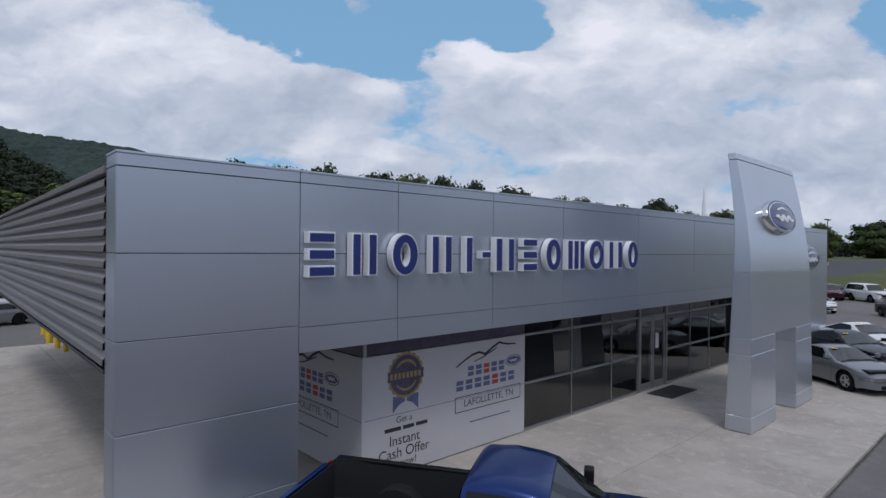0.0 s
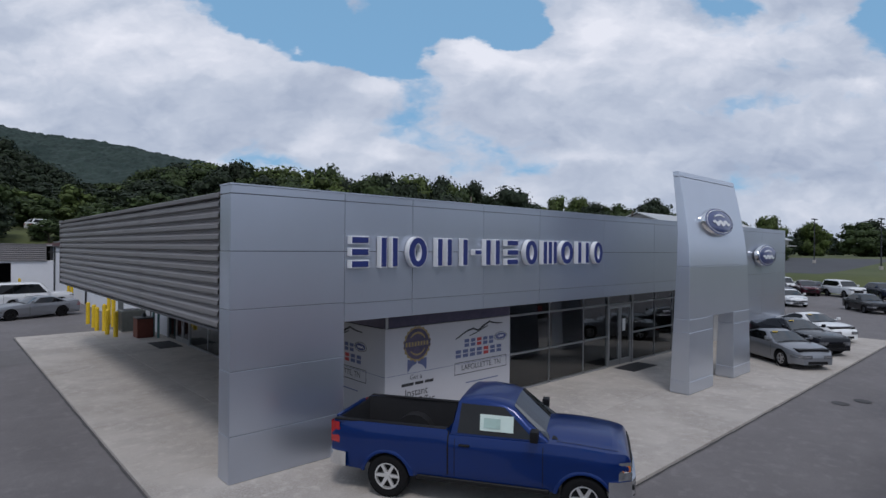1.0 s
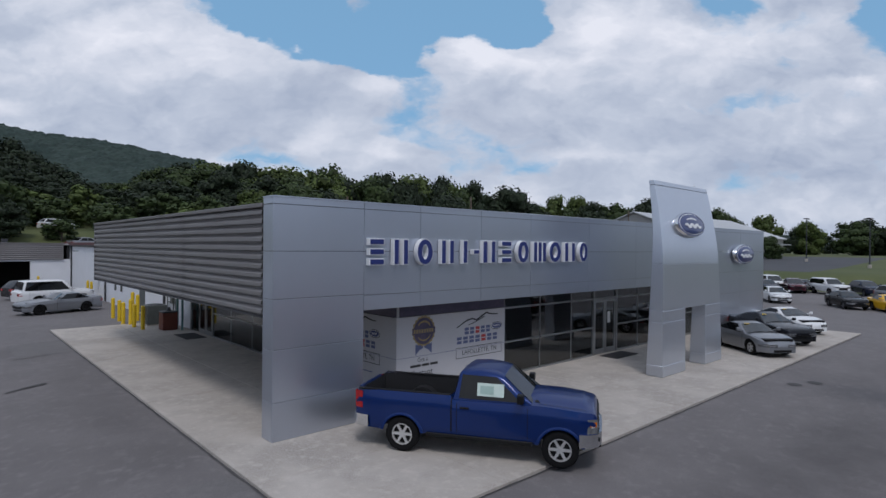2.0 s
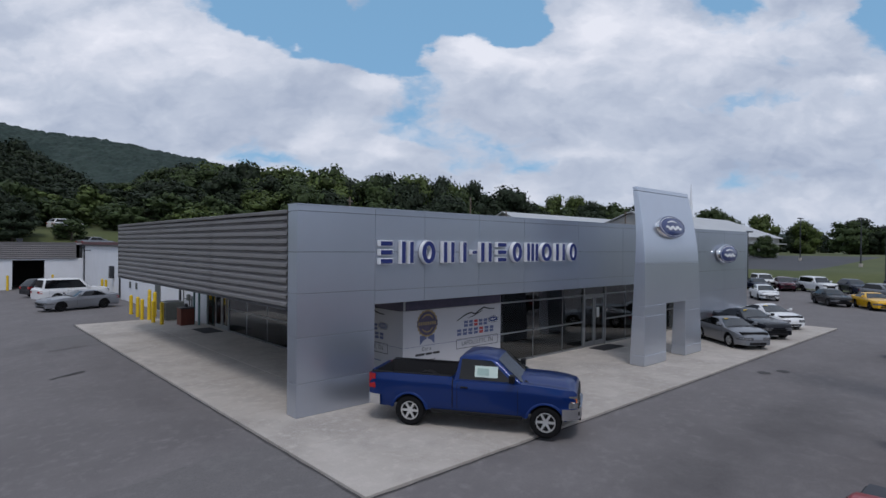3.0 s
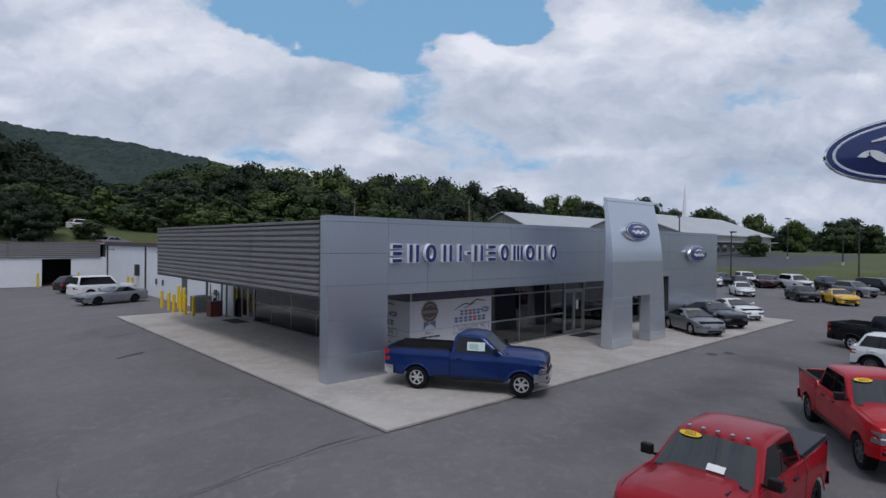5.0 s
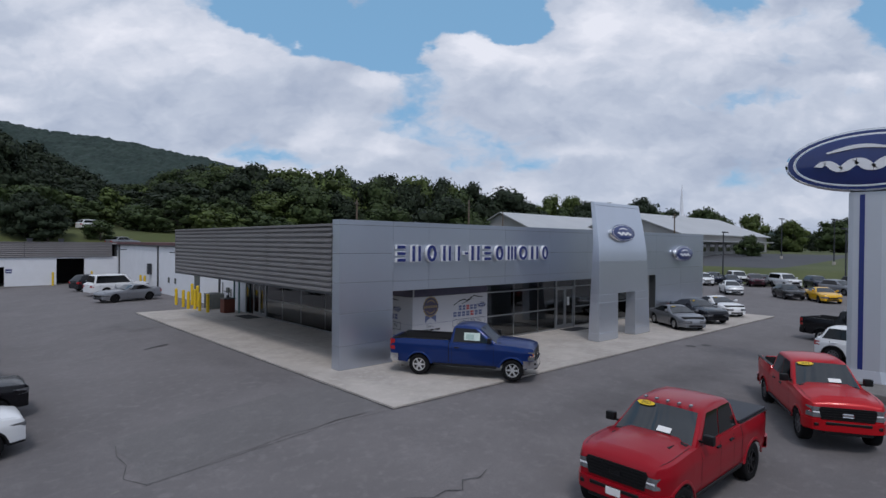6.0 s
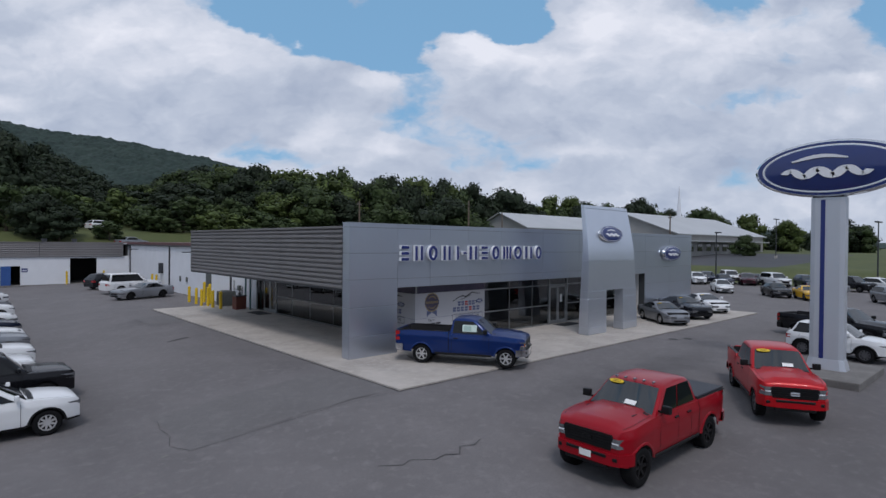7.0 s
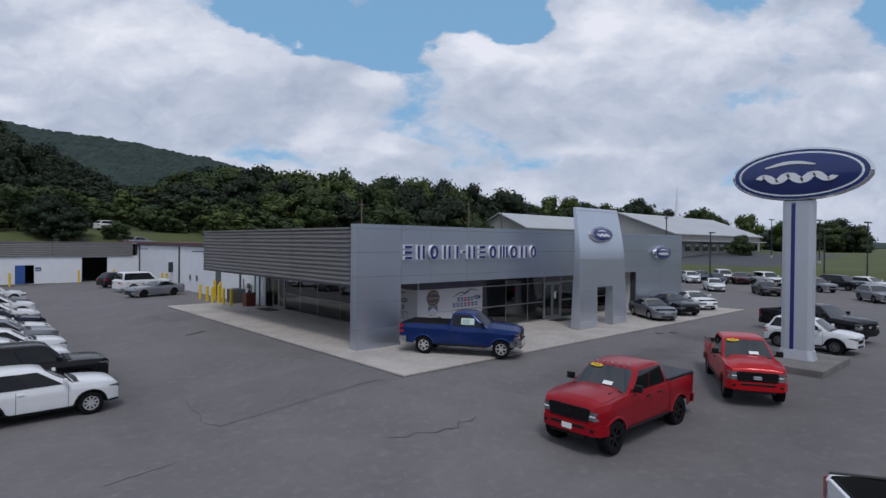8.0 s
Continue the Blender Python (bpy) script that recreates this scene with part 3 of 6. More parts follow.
win_front = tagged(new("window_1"), "dark showroom glazing in slim silver frames", "window", kind="structure")
mull = [GX, 7.0, 9.48, 11.6, 13.7, 15.36, 17.22, 19.2, 20.9, 23.6, 25.38]
rows_z = [0.06, 1.22, 2.47, OPEN_Z - 0.02]
for x in mull:
    thick = 0.09 if x in (GX, 15.36, 17.22, 25.38) else 0.025
    frame_bar(win_front, (x - thick / 2, GY - (0.05 if thick > 0.05 else 0.01), 0.0), (x + thick / 2, GY + 0.09, OPEN_Z - 0.02))
for x0, x1 in zip(mull, mull[1:]):
    if x0 == 15.36:
        spans = ((2.49, OPEN_Z - 0.06),)
        bars = (2.47,)
    else:
        spans = tuple((a + 0.03, b - 0.03) for a, b in zip(rows_z, rows_z[1:]))
        bars = (0.03, 1.22, 2.47)
    for z0, z1 in spans:
        pane(win_front, (x0 + 0.02, GY + 0.02, z0), (x1 - 0.02, GY + 0.03, z1))
    for z in bars:
        frame_bar(win_front, (x0 + 0.046, GY - 0.03, z - 0.03), (x1 - 0.046, GY + 0.08, z + 0.03))
win_side = tagged(new("window_2"), "dark side glazing under the ribbed canopy", "window", kind="structure")
smull = [1.13, 3.4, 6.0, 8.8, 11.6, 14.0, 16.3, 19.5]
for y in smull[1:]:
    w = 0.045 if y > 15 else 0.012
    frame_bar(win_side, (GX - (0.05 if y > 15 else 0.005), y - w, 0.0), (GX + 0.07, y + w, OPEN_Z - 0.02))
for y0, y1 in zip(smull, smull[1:]):
    if y0 == 16.3:
        frame_bar(win_side, (GX - 0.04, y0 + 0.03, 2.44), (GX + 0.06, y1 - 0.03, 2.5))
        pane(win_side, (GX, y0 + 0.03, 2.52), (GX + 0.01, y1 - 0.03, OPEN_Z - 0.05))
        continue
    for z0, z1 in ((0.06, 1.22), (1.22, OPEN_Z - 0.02)):
        pane(win_side, (GX, y0 + 0.03, z0 + 0.03), (GX + 0.01, y1 - 0.03, z1 - 0.03))
    for z in (0.03, 1.22):
        frame_bar(win_side, (GX - 0.04, y0 + 0.031, z - 0.025), (GX + 0.06, y1 - 0.031, z + 0.025))


def door_leaf(parent, a, b, along, fixed):
    """One glazed leaf with stiles, rails and a pull."""
    def bx(u0, u1, z0, z1, d0, d1):
        return ((u0, fixed + d0, z0), (u1, fixed + d1, z1)) if along == "x" else ((fixed + d0, u0, z0), (fixed + d1, u1, z1))
    leaf = bmesh.new()
    for u0, u1, z0, z1 in ((a, a + 0.10, 0.02, 2.42), (b - 0.10, b, 0.02, 2.42), (a + 0.1, b - 0.1, 0.02, 0.24), (a + 0.1, b - 0.1, 2.30, 2.42)):
        lo, hi = bx(u0, u1, z0, z1, -0.01, 0.05)
        add_box(leaf, lo, hi, 0.004)
    ob = part("door_leaf", finish(leaf, "door_leaf", FRAME), parent)
    lo, hi = bx(a + 0.1, b - 0.1, 0.24, 2.30, 0.015, 0.025)
    p = part("pane", box_mesh("pane", lo, hi, GLASS, 0), ob)
    p.visible_shadow = False
    lo, hi = bx(b - 0.2, b - 0.17, 0.85, 1.35, -0.07, -0.04)
    part("handle", box_mesh("handle", lo, hi, CHROME, 0.008), ob)
    return ob


door_front = tagged(new("door_1"), "silver framed double glass entrance doors", "door", kind="structure")
door_leaf(door_front, 15.42, 16.27, "x", GY)
leaf_r = door_leaf(door_front, 16.30, 17.16, "x", GY)
part("notice", box_mesh("notice", (16.5, GY - 0.004, 1.35), (16.72, GY + 0.012, 1.85), PAPER, 0), leaf_r)
door_side = tagged(new("door_2"), "silver framed side entrance doors", "door", kind="structure")
door_leaf(door_side, 16.36, 17.3, "y", GX)
door_leaf(door_side, 17.34, 18.3, "y", GX)
side_light = part("sidelight", box_mesh("sidelight", (GX, 18.34, 0.05), (GX + 0.01, 19.45, 2.42), GLASS, 0), door_side)
side_light.visible_shadow = False

# inside of the showroom
part("inside_floor", box_mesh("inside_floor", (GX + 0.1, GY + 0.12, -0.03), (25.35, 19.7, 0.012), INSIDE_FLOOR, 0), showroom)
part("ceiling", box_mesh("ceiling", (GX + 0.1, GY + 0.12, 2.98), (25.35, 19.7, 3.1), SOFFIT, 0), showroom)
part("partition", box_mesh("partition", (GX + 1.0, 9.0, 0.012), (25.3, 9.15, 2.97), INSIDE_WALL, 0), showroom)
for x in (11.4, 18.9):
    part("column", box_mesh("column", (x, 2.8, 0.012), (x + 0.55, 3.35, 2.97), INSIDE_WALL, 0.01), showroom)

# ---- entrance tower ----
tower = thing("entrance_tower", "tall leaning silver portal tower on two legs", "portal")
TX0, TX1 = 13.58, 18.62


def front_y(z):
    return -2.93 + (0.45 * ((z - 4.1) / 3.13) ** 1.5 if z > 4.1 else 0.0)


def back_y(z):
    return lerp_table(((0, -2.28), (2.4, -2.40), (4.2, -2.50), (5.3, -2.50), (6.3, -2.40), (7.3, -2.27)), z)


def right_x(z):
    return lerp_table(((0, 18.92), (2.4, 18.72), (4.2, 18.52), (7.3, 18.30)), z)


def left_x(z):
    return lerp_table(((0, 13.60), (4.2, 13.56), (7.3, 13.70)), z)


def tower_block(name, zs, xl, xr, inset=0.0):
    vs, fs = [], []
    for z in zs:
        vs += [(xl(z) + inset, front_y(z) + inset, z), (xr(z) - inset, front_y(z) + inset, z), (xr(z) - inset, back_y(z) - inset, z), (xl(z) + inset, back_y(z) - inset, z)]
    for i in range(len(zs) - 1):
        for k in range(4):
            a, b = 4 * i + k, 4 * i + (k + 1) % 4
            fs.append((a, b, b + 4, a + 4))
    fs += [(3, 2, 1, 0), tuple(4 * (len(zs) - 1) + k for k in range(4))]
    bm = bmesh.new()
    me = mesh_of(name, vs, fs, TOWER_PANEL)
    bm.from_mesh(me)
    bpy.data.meshes.remove(me)
    sharp = [e for e in bm.edges if len(e.link_faces) == 2 and e.calc_face_angle() > 0.5]
    bmesh.ops.bevel(bm, geom=sharp, offset=0.012, segments=1, affect="EDGES")
    part(name, finish(bm, name, TOWER_PANEL, 25), tower)


def steps(a, b, n):
    return [a + (b - a) * i / n for i in range(n + 1)]


G = 0.008
tower_block("upper_panel", steps(4.12 + G, 7.06, 8), left_x, right_x)
tower_block("top_cap", steps(7.06 + G, 7.24, 2), left_x, right_x)
tower_block("lower_panel", steps(2.43, 4.12, 4), left_x, right_x)
for xl, xr in ((left_x, lambda z: 15.46 - 0.02 * z), (lambda z: 17.26 - 0.02 * z, right_x)):
    tower_block("leg_panel", steps(0.42 + G, 2.0, 3), xl, xr)
    tower_block("leg_panel", steps(2.0 + G, 2.425, 1), xl, xr)
    tower_block("leg_base", steps(0.03, 0.42, 1), xl, xr)
    tower_block("leg_core", steps(0.0, 2.6, 2), xl, xr, 0.02)

# ---- oval badges ----
def oval_sign(name, a, b, depth, label, m, group="", two=False):
    """Blue oval with a bright rim; a plain wavy white bar stands for the script."""
    root = thing(name, label, "sign", m, group)
    n = 48
    def ell(ra, rb, y):
        return [(ra * math.cos(2 * math.pi * i / n), y, rb * math.sin(2 * math.pi * i / n)) for i in range(n)]
    rings = [ell(a * 0.93, b * 0.9, 0), ell(a, b, -depth * 0.25), ell(a, b, -depth * 0.7), ell(a * 0.96, b * 0.93, -depth)]
    vs = [v for r in rings for v in r]
    fs = [(k * n + i, k * n + (i + 1) % n, (k + 1) * n + (i + 1) % n, (k + 1) * n + i) for k in range(3) for i in range(n)]
    fs += [tuple(range(n))[::-1], tuple(range(3 * n, 4 * n))]
    part("rim", mesh_of("rim", vs, fs, CHROME, None, 40), root, "polished metal rim")
    rings = [ell(a * 0.885, b * 0.835, -depth - 0.012), ell(a * 0.865, b * 0.80, -depth - 0.022)]
    part("white_line", mesh_of("white_line", [v for r in rings for v in r], [(i, (i + 1) % n, n + (i + 1) % n, n + i) for i in range(n)], SIGN_WHITE, None, 40), root)
    rings = [ell(a * 0.85, b * 0.775, -depth - 0.016), ell(a * 0.5, b * 0.45, -depth - 0.05 * a), [(0, -depth - 0.06 * a, 0)]]
    vs = [v for r in rings for v in r]
    fs = [(i, (i + 1) % n, n + (i + 1) % n, n + i) for i in range(n)] + [(n + i, n + (i + 1) % n, 2 * n) for i in range(n)]
    part("face", mesh_of("face", vs, fs, OVAL_BLUE, None, 60), root, "deep blue enamel face")
    rings = [ell(a * 0.955, b * 0.925, -depth - 0.002), ell(a * 0.883, b * 0.832, -depth - 0.010)]
    part("blue_edge", mesh_of("blue_edge", [v for r in rings for v in r], [(i, (i + 1) % n, n + (i + 1) % n, n + i) for i in range(n)], OVAL_BLUE), root)

    def swash(points, w0, w1):
        k = len(points)
        vs, fs = [], []
        for i, (x, z) in enumerate(points):
            p, q = points[max(0, i - 1)], points[min(k - 1, i + 1)]
            dx, dz = q[0] - p[0], q[1] - p[1]
            ln = math.hypot(dx, dz) or 1
            w = w0 + (w1 - w0) * math.sin(math.pi * i / (k - 1))
            for s in (-1, 1):
                px, pz = x - s * dz / ln * w, z + s * dx / ln * w
                y = -depth - 0.065 * a
                vs.append((px * a, y, pz * b))
        fs = [(2 * i, 2 * i + 1, 2 * i + 3, 2 * i + 2) for i in range(k - 1)]
        f2 = len(vs)
        vs += [(x, y + 0.03 * a, z) for x, y, z in vs]
        fs += [tuple(f2 + j for j in f[::-1]) for f in fs]
        for i in range(k - 1):
            fs += [(2 * i, 2 * i + 2, f2 + 2 * i + 2, f2 + 2 * i), (2 * i + 1, f2 + 2 * i + 1, f2 + 2 * i + 3, 2 * i + 3)]
        part("white_stroke", mesh_of("white_stroke", vs, fs, SIGN_WHITE), root)

    # two plain wavy white bands, the lower one heavier
    swash([(-0.56 + 1.08 * t / 60, -0.14 + 0.13 * math.sin(t / 60 * 6 * math.pi)) for t in range(61)], 0.050, 0.085)
    swash([(-0.46 + 0.72 * t / 24, 0.36 + 0.08 * math.sin(t / 24 * 4.6 - 0.9)) for t in range(25)], 0.020, 0.060)
    return root


oval_sign("oval_badge", 1.22, 0.50, 0.26, "blue oval badge with chrome rim on the portal tower", pose(15.92, -2.66, 5.6, -12), "oval badges")
oval_sign("oval_badge", 1.45, 0.60, 0.26, "blue oval badge with chrome rim on the wing wall", pose(29.2, -0.01, 4.42), "oval badges")

# ---- raised sign characters on the facade, as plain blocks, rings and bars ----
sign = thing("raised_sign", "raised dark blue sign shapes with white edges on the facade", "sign")
LZ0, LZ1 = 4.20, 4.88


def raised(kind, x0, x1):
    w, h = x1 - x0, LZ1 - LZ0
    s = min(0.16, w * 0.3)
    cx = (x0 + x1) / 2
    rects, rings = [], []
    if kind == "ring":
        rings.append((cx, (LZ0 + LZ1) / 2, w / 2, h / 2 + 0.02))
    elif kind == "stack":
        t = h * 0.20
        for k in (0, 1, 2):
            z = LZ0 + k * (h - t) / 2
            rects.append((x0, x1, z, z + t))
    elif kind == "dash":
        rects.append((x0, x1, LZ0 + h * 0.42, LZ0 + h * 0.58))
    else:
        n = {"posts": 2, "post": 1, "triple": 3}[kind]
        for k in range(n):
            c = cx if n == 1 else x0 + s / 2 + (w - s) * k / (n - 1)
            rects.append((c - s / 2, c + s / 2, LZ0, LZ1))
    for grow, ya, yb, mat, nm in ((0.026, -0.175, -0.02, SIGN_WHITE, "return"), (0.0, -0.19, -0.17, SIGN_BLUE, "sign_face")):
        bm = bmesh.new()
        for k, (a, b, c, d) in enumerate(rects):
            add_box(bm, (a - grow, ya + 0.002 * k, c - grow), (b + grow, yb - 0.001 * k, d + grow), 0.004)
        for rx, rz, ra, rb in rings:
            add_ring(bm, rx, rz, (ra + grow, rb + grow), (ra - s - grow, rb - s * 0.85 - grow), ya, yb)
        part(nm, finish(bm, nm, mat), sign, "white edge" if nm == "return" else "")


for kind, x0, x1 in (("stack", 2.66, 3.10), ("posts", 3.47, 3.94), ("ring", 4.30, 4.86), ("posts", 5.24, 5.72), ("post", 5.97, 6.47), ("dash", 6.60, 6.83), ("posts", 7.03, 7.58), ("stack", 7.92, 8.38), ("ring", 8.74, 9.28), ("triple", 9.60, 10.27), ("ring", 10.50, 11.14), ("posts", 11.45, 12.05), ("ring", 12.40, 12.90)):
    raised(kind, x0, x1)

# ---- printed banner that wraps the glazed corner ----
banner = thing("window_banner", "white printed vinyl banner wrapped round the glazed corner", "banner")
BY = GY - 0.065
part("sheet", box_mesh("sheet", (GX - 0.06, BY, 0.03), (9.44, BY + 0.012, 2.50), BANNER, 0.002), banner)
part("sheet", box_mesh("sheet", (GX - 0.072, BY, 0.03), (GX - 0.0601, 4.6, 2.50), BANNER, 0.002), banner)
part("header_strip", box_mesh("header_strip", (GX + 0.05, BY + 0.02, 2.52), (9.44, BY + 0.03, 2.93), BANNER_DARK, 0.002), banner, "dark navy printed strip")
part("header_strip", box_mesh("header_strip", (GX - 0.07, BY + 0.02, 2.52), (GX - 0.058, 4.6, 2.93), BANNER_DARK, 0.002), banner, "dark navy printed strip")
FACE = {"f": lambda u, z, d: (GX + u, BY - d, z), "s": lambda u, z, d: (GX - 0.072 - d, BY + u, z)}


def print_quad(face, u0, u1, z0, z1, mat, name="printed_bar", d=0.004, lean=0.0):
    f = FACE[face]
    vs = [f(u0, z0, d), f(u1, z0, d), f(u1 + lean, z1, d), f(u0 + lean, z1, d)]
    part(name, mesh_of(name, vs, [(0, 1, 2, 3)], mat), banner)


def print_poly(face, pts, mat, name, d=0.004):
    f = FACE[face]
    part(name, mesh_of(name, [f(u, z, d) for u, z in pts], [tuple(range(len(pts)))], mat), banner)


def print_line(face, pts, w, mat, name, d=0.005):
    f = FACE[face]
    vs, fs = [], []
    for i, (u, z) in enumerate(pts):
        p, q = pts[max(0, i - 1)], pts[min(len(pts) - 1, i + 1)]
        dx, dz = q[0] - p[0], q[1] - p[1]
        ln = math.hypot(dx, dz) or 1
        k = w * (0.45 + 0.55 * math.sin(math.pi * (i + 0.6) / (len(pts) + 0.2)))
        vs += [f(u - dz / ln * k, z + dx / ln * k, d), f(u + dz / ln * k, z - dx / ln * k, d)]
    fs = [(2 * i, 2 * i + 1, 2 * i + 3, 2 * i + 2) for i in range(len(pts) - 1)]
    part(name, mesh_of(name, vs, fs, mat), banner)


def print_text(face, text, u, z, size, mat):
    me = text_mesh(text, size, mat)
    f = FACE[face]
    x, y, zz = f(u, z, 0.006)
    part("printed_words", me, banner, "", pose(x, y, zz, 90, 0, 0) if face == "f" else pose(x, y, zz, 90, 0, -90))


def print_mark(face, u0, sgn):
    """Ridge line, blocks for the name, small oval and the boxed town name. u0: its left end as read."""
    def U(a):
        return u0 + sgn * a
    print_line(face, [(U(a), z) for a, z in ((0.05, 1.98), (0.35, 2.12), (0.55, 2.20), (0.8, 2.24), (1.0, 2.17), (1.25, 2.30), (1.5, 2.40), (1.62, 2.36), (1.85, 2.32), (2.1, 2.31))], 0.030, INK, "ridge_line")
    print_line(face, [(U(a), z) for a, z in ((0.62, 2.04), (0.9, 2.10), (1.12, 2.18), (1.3, 2.24), (1.42, 2.28))], 0.018, INK, "ridge_line")
    for row, (z0, n, start, step) in enumerate(((1.72, 5, 0.42, 0.265), (1.42, 7, 0.06, 0.295))):
        for k in range(n):
            a = start + k * step
            mat = INK_RED if (row, k) in ((0, 2), (1, 4)) else INK_BLUE
            lo, hi = sorted((U(a), U(a + step * 0.74)))
            print_quad(face, lo, hi, z0, z0 + 0.10, mat)
            print_quad(face, lo, hi, z0 + 0.13, z0 + 0.23, mat)
    n = 24
    for ra, rb, mat, d in ((0.30, 0.135, INK, 0.004), (0.27, 0.112, SIGN_WHITE, 0.006), (0.25, 0.098, OVAL_BLUE, 0.008)):
        print_poly(face, [(U(2.02) + ra * math.cos(2 * math.pi * i / n), 1.90 + rb * math.sin(2 * math.pi * i / n)) for i in range(n)], mat, "small_oval", d)
    print_line(face, [(U(2.02) + sgn * (-0.16 + 0.32 * t / 20), 1.90 + 0.03 * math.sin(t / 20 * 18)) for t in range(21)], 0.014, SIGN_WHITE, "small_stroke", 0.010)
    a, b = sorted((U(0.02), U(2.30)))
    for u0_, u1_, z0, z1 in ((a, b, 0.93, 0.95), (a, b, 1.27, 1.29), (a, a + 0.02, 0.95, 1.27), (b - 0.02, b, 0.95, 1.27)):
        print_quad(face, u0_, u1_, z0, z1, INK)
    print_text(face, "LAFOLLETTE, TN", U(1.16), 1.11, 0.23, INK)
    print_quad(face, *sorted((U(0.5), U(1.9))), 0.64, 0.67, INK_BLUE)


print_mark("f", 2.42, 1)
print_mark("s", 3.15, -1)
print_quad("f", 0.0, 4.9, 1.235, 1.247, INK_BLUE, "sheet_seam")
print_quad("s", 0.0, 3.4, 1.235, 1.247, INK_BLUE, "sheet_seam")
n = 40
bu, bz = 1.02, 2.02
print_poly("f", [(bu + (0.50 if i % 2 else 0.46) * math.cos(2 * math.pi * i / n), bz + (0.50 if i % 2 else 0.46) * math.sin(2 * math.pi * i / n)) for i in range(n)], GOLD, "badge_rim", 0.004)
print_poly("f", [(bu + 0.42 * math.cos(2 * math.pi * i / n), bz + 0.42 * math.sin(2 * math.pi * i / n)) for i in range(n)], BANNER_DARK, "badge_disc", 0.006)
print_quad("f", bu - 0.47, bu + 0.47, bz - 0.10, bz + 0.10, BANNER_DARK, "badge_band", 0.008)
for k in range(8):
    print_quad("f", bu - 0.42 + k * 0.106, bu - 0.35 + k * 0.106, bz - 0.06, bz + 0.06, GOLD, "printed_bar", 0.010)
print_line("f", [(bu + 0.3 * math.cos(t), bz + 0.3 * math.sin(t)) for t in [0.5 + i * 0.22 for i in range(10)]], 0.03, GOLD, "badge_arc", 0.010)
print_line("f", [(bu + 0.3 * math.cos(t), bz + 0.3 * math.sin(t)) for t in [-0.5 - i * 0.22 for i in range(10)]], 0.025, GOLD, "badge_arc", 0.010)
print_poly("f", [(bu - 0.34, 1.62), (bu - 0.02, 1.56), (bu - 0.02, 1.48), (bu - 0.18, 1.42), (bu - 0.34, 1.27)], INK_BLUE, "badge_ribbon", 0.003)
print_poly("f", [(bu + 0.02, 1.56), (bu + 0.34, 1.62), (bu + 0.34, 1.27), (bu + 0.18, 1.42), (bu + 0.02, 1.48)], INK_BLUE, "badge_ribbon", 0.003)
print_text("f", "Get a", 0.98, 1.12, 0.19, INK)
for k, w in enumerate((0.42, 0.30, 0.32)):
    print_quad("f", 0.48 + (0, 0.47, 0.82)[k], 0.48 + (0, 0.47, 0.82)[k] + w, 0.90, 0.98, INK)
print_text("f", "Instant", 1.0, 0.70, 0.30, INK)
print_text("f", "Cash Offer", 1.0, 0.44, 0.30, INK)
print_text("f", "now!", 1.1, 0.22, 0.22, INK)


# ---- vehicles ----
PAINTS = {}


def paint(name, color, metal=0.0, rough=0.24, coat=0.42):
    if name not in PAINTS:
        PAINTS[name] = material(name + "_paint", color, rough, metal, vary=0.05, scale=1.5, coat=coat, spec=0.25)
    return PAINTS[name]


WHITE_P = paint("white", (0.72, 0.73, 0.74))
BLACK_P = paint("black", (0.006, 0.006, 0.008), coat=0.18)
SILVER_P = paint("silver", (0.25, 0.26, 0.28), 0.55, 0.32)
GREY_P = paint("grey", (0.17, 0.175, 0.185), 0.5, 0.32)
BLUE_P = paint("blue", (0.002, 0.021, 0.125), 0.30, 0.28)
RED_P = paint("red", (0.42, 0.003, 0.008), 0.15, 0.34, 0.28)
DEEP_RED_P = paint("deep_red", (0.30, 0.002, 0.010), 0.2, 0.32, 0.26)
NAVY_P = paint("navy", (0.010, 0.015, 0.034), 0.2, coat=0.25)
MAROON_P = paint("maroon", (0.055, 0.010, 0.020), 0.3)
YELLOW_P = paint("yellow", (0.72, 0.40, 0.015))
CHARCOAL_P = paint("charcoal", (0.012, 0.013, 0.017), 0.2, coat=0.22)

TYRES, RIMS = {}, {}


def tyre_mesh(r, w):
    key = (r, w)
    if key not in TYRES:
        prof = [(r * 0.62, w * 0.46), (r * 0.80, w * 0.52), (r * 0.95, w * 0.48), (r, w * 0.36), (r, -w * 0.36), (r * 0.95, -w * 0.48), (r * 0.80, -w * 0.52), (r * 0.62, -w * 0.46)]
        n, vs, fs = 26, [], []
        for i in range(n):
            a = 2 * math.pi * i / n
            vs += [(q * math.cos(a), y, q * math.sin(a)) for q, y in prof]
        k = len(prof)
        for i in range(n):
            for j in range(k):
                fs.append((i * k + j, i * k + (j + 1) % k, ((i + 1) % n) * k + (j + 1) % k, ((i + 1) % n) * k + j))
        TYRES[key] = mesh_of("tyre", vs, fs, RUBBER, None, 50)
    return TYRES[key]


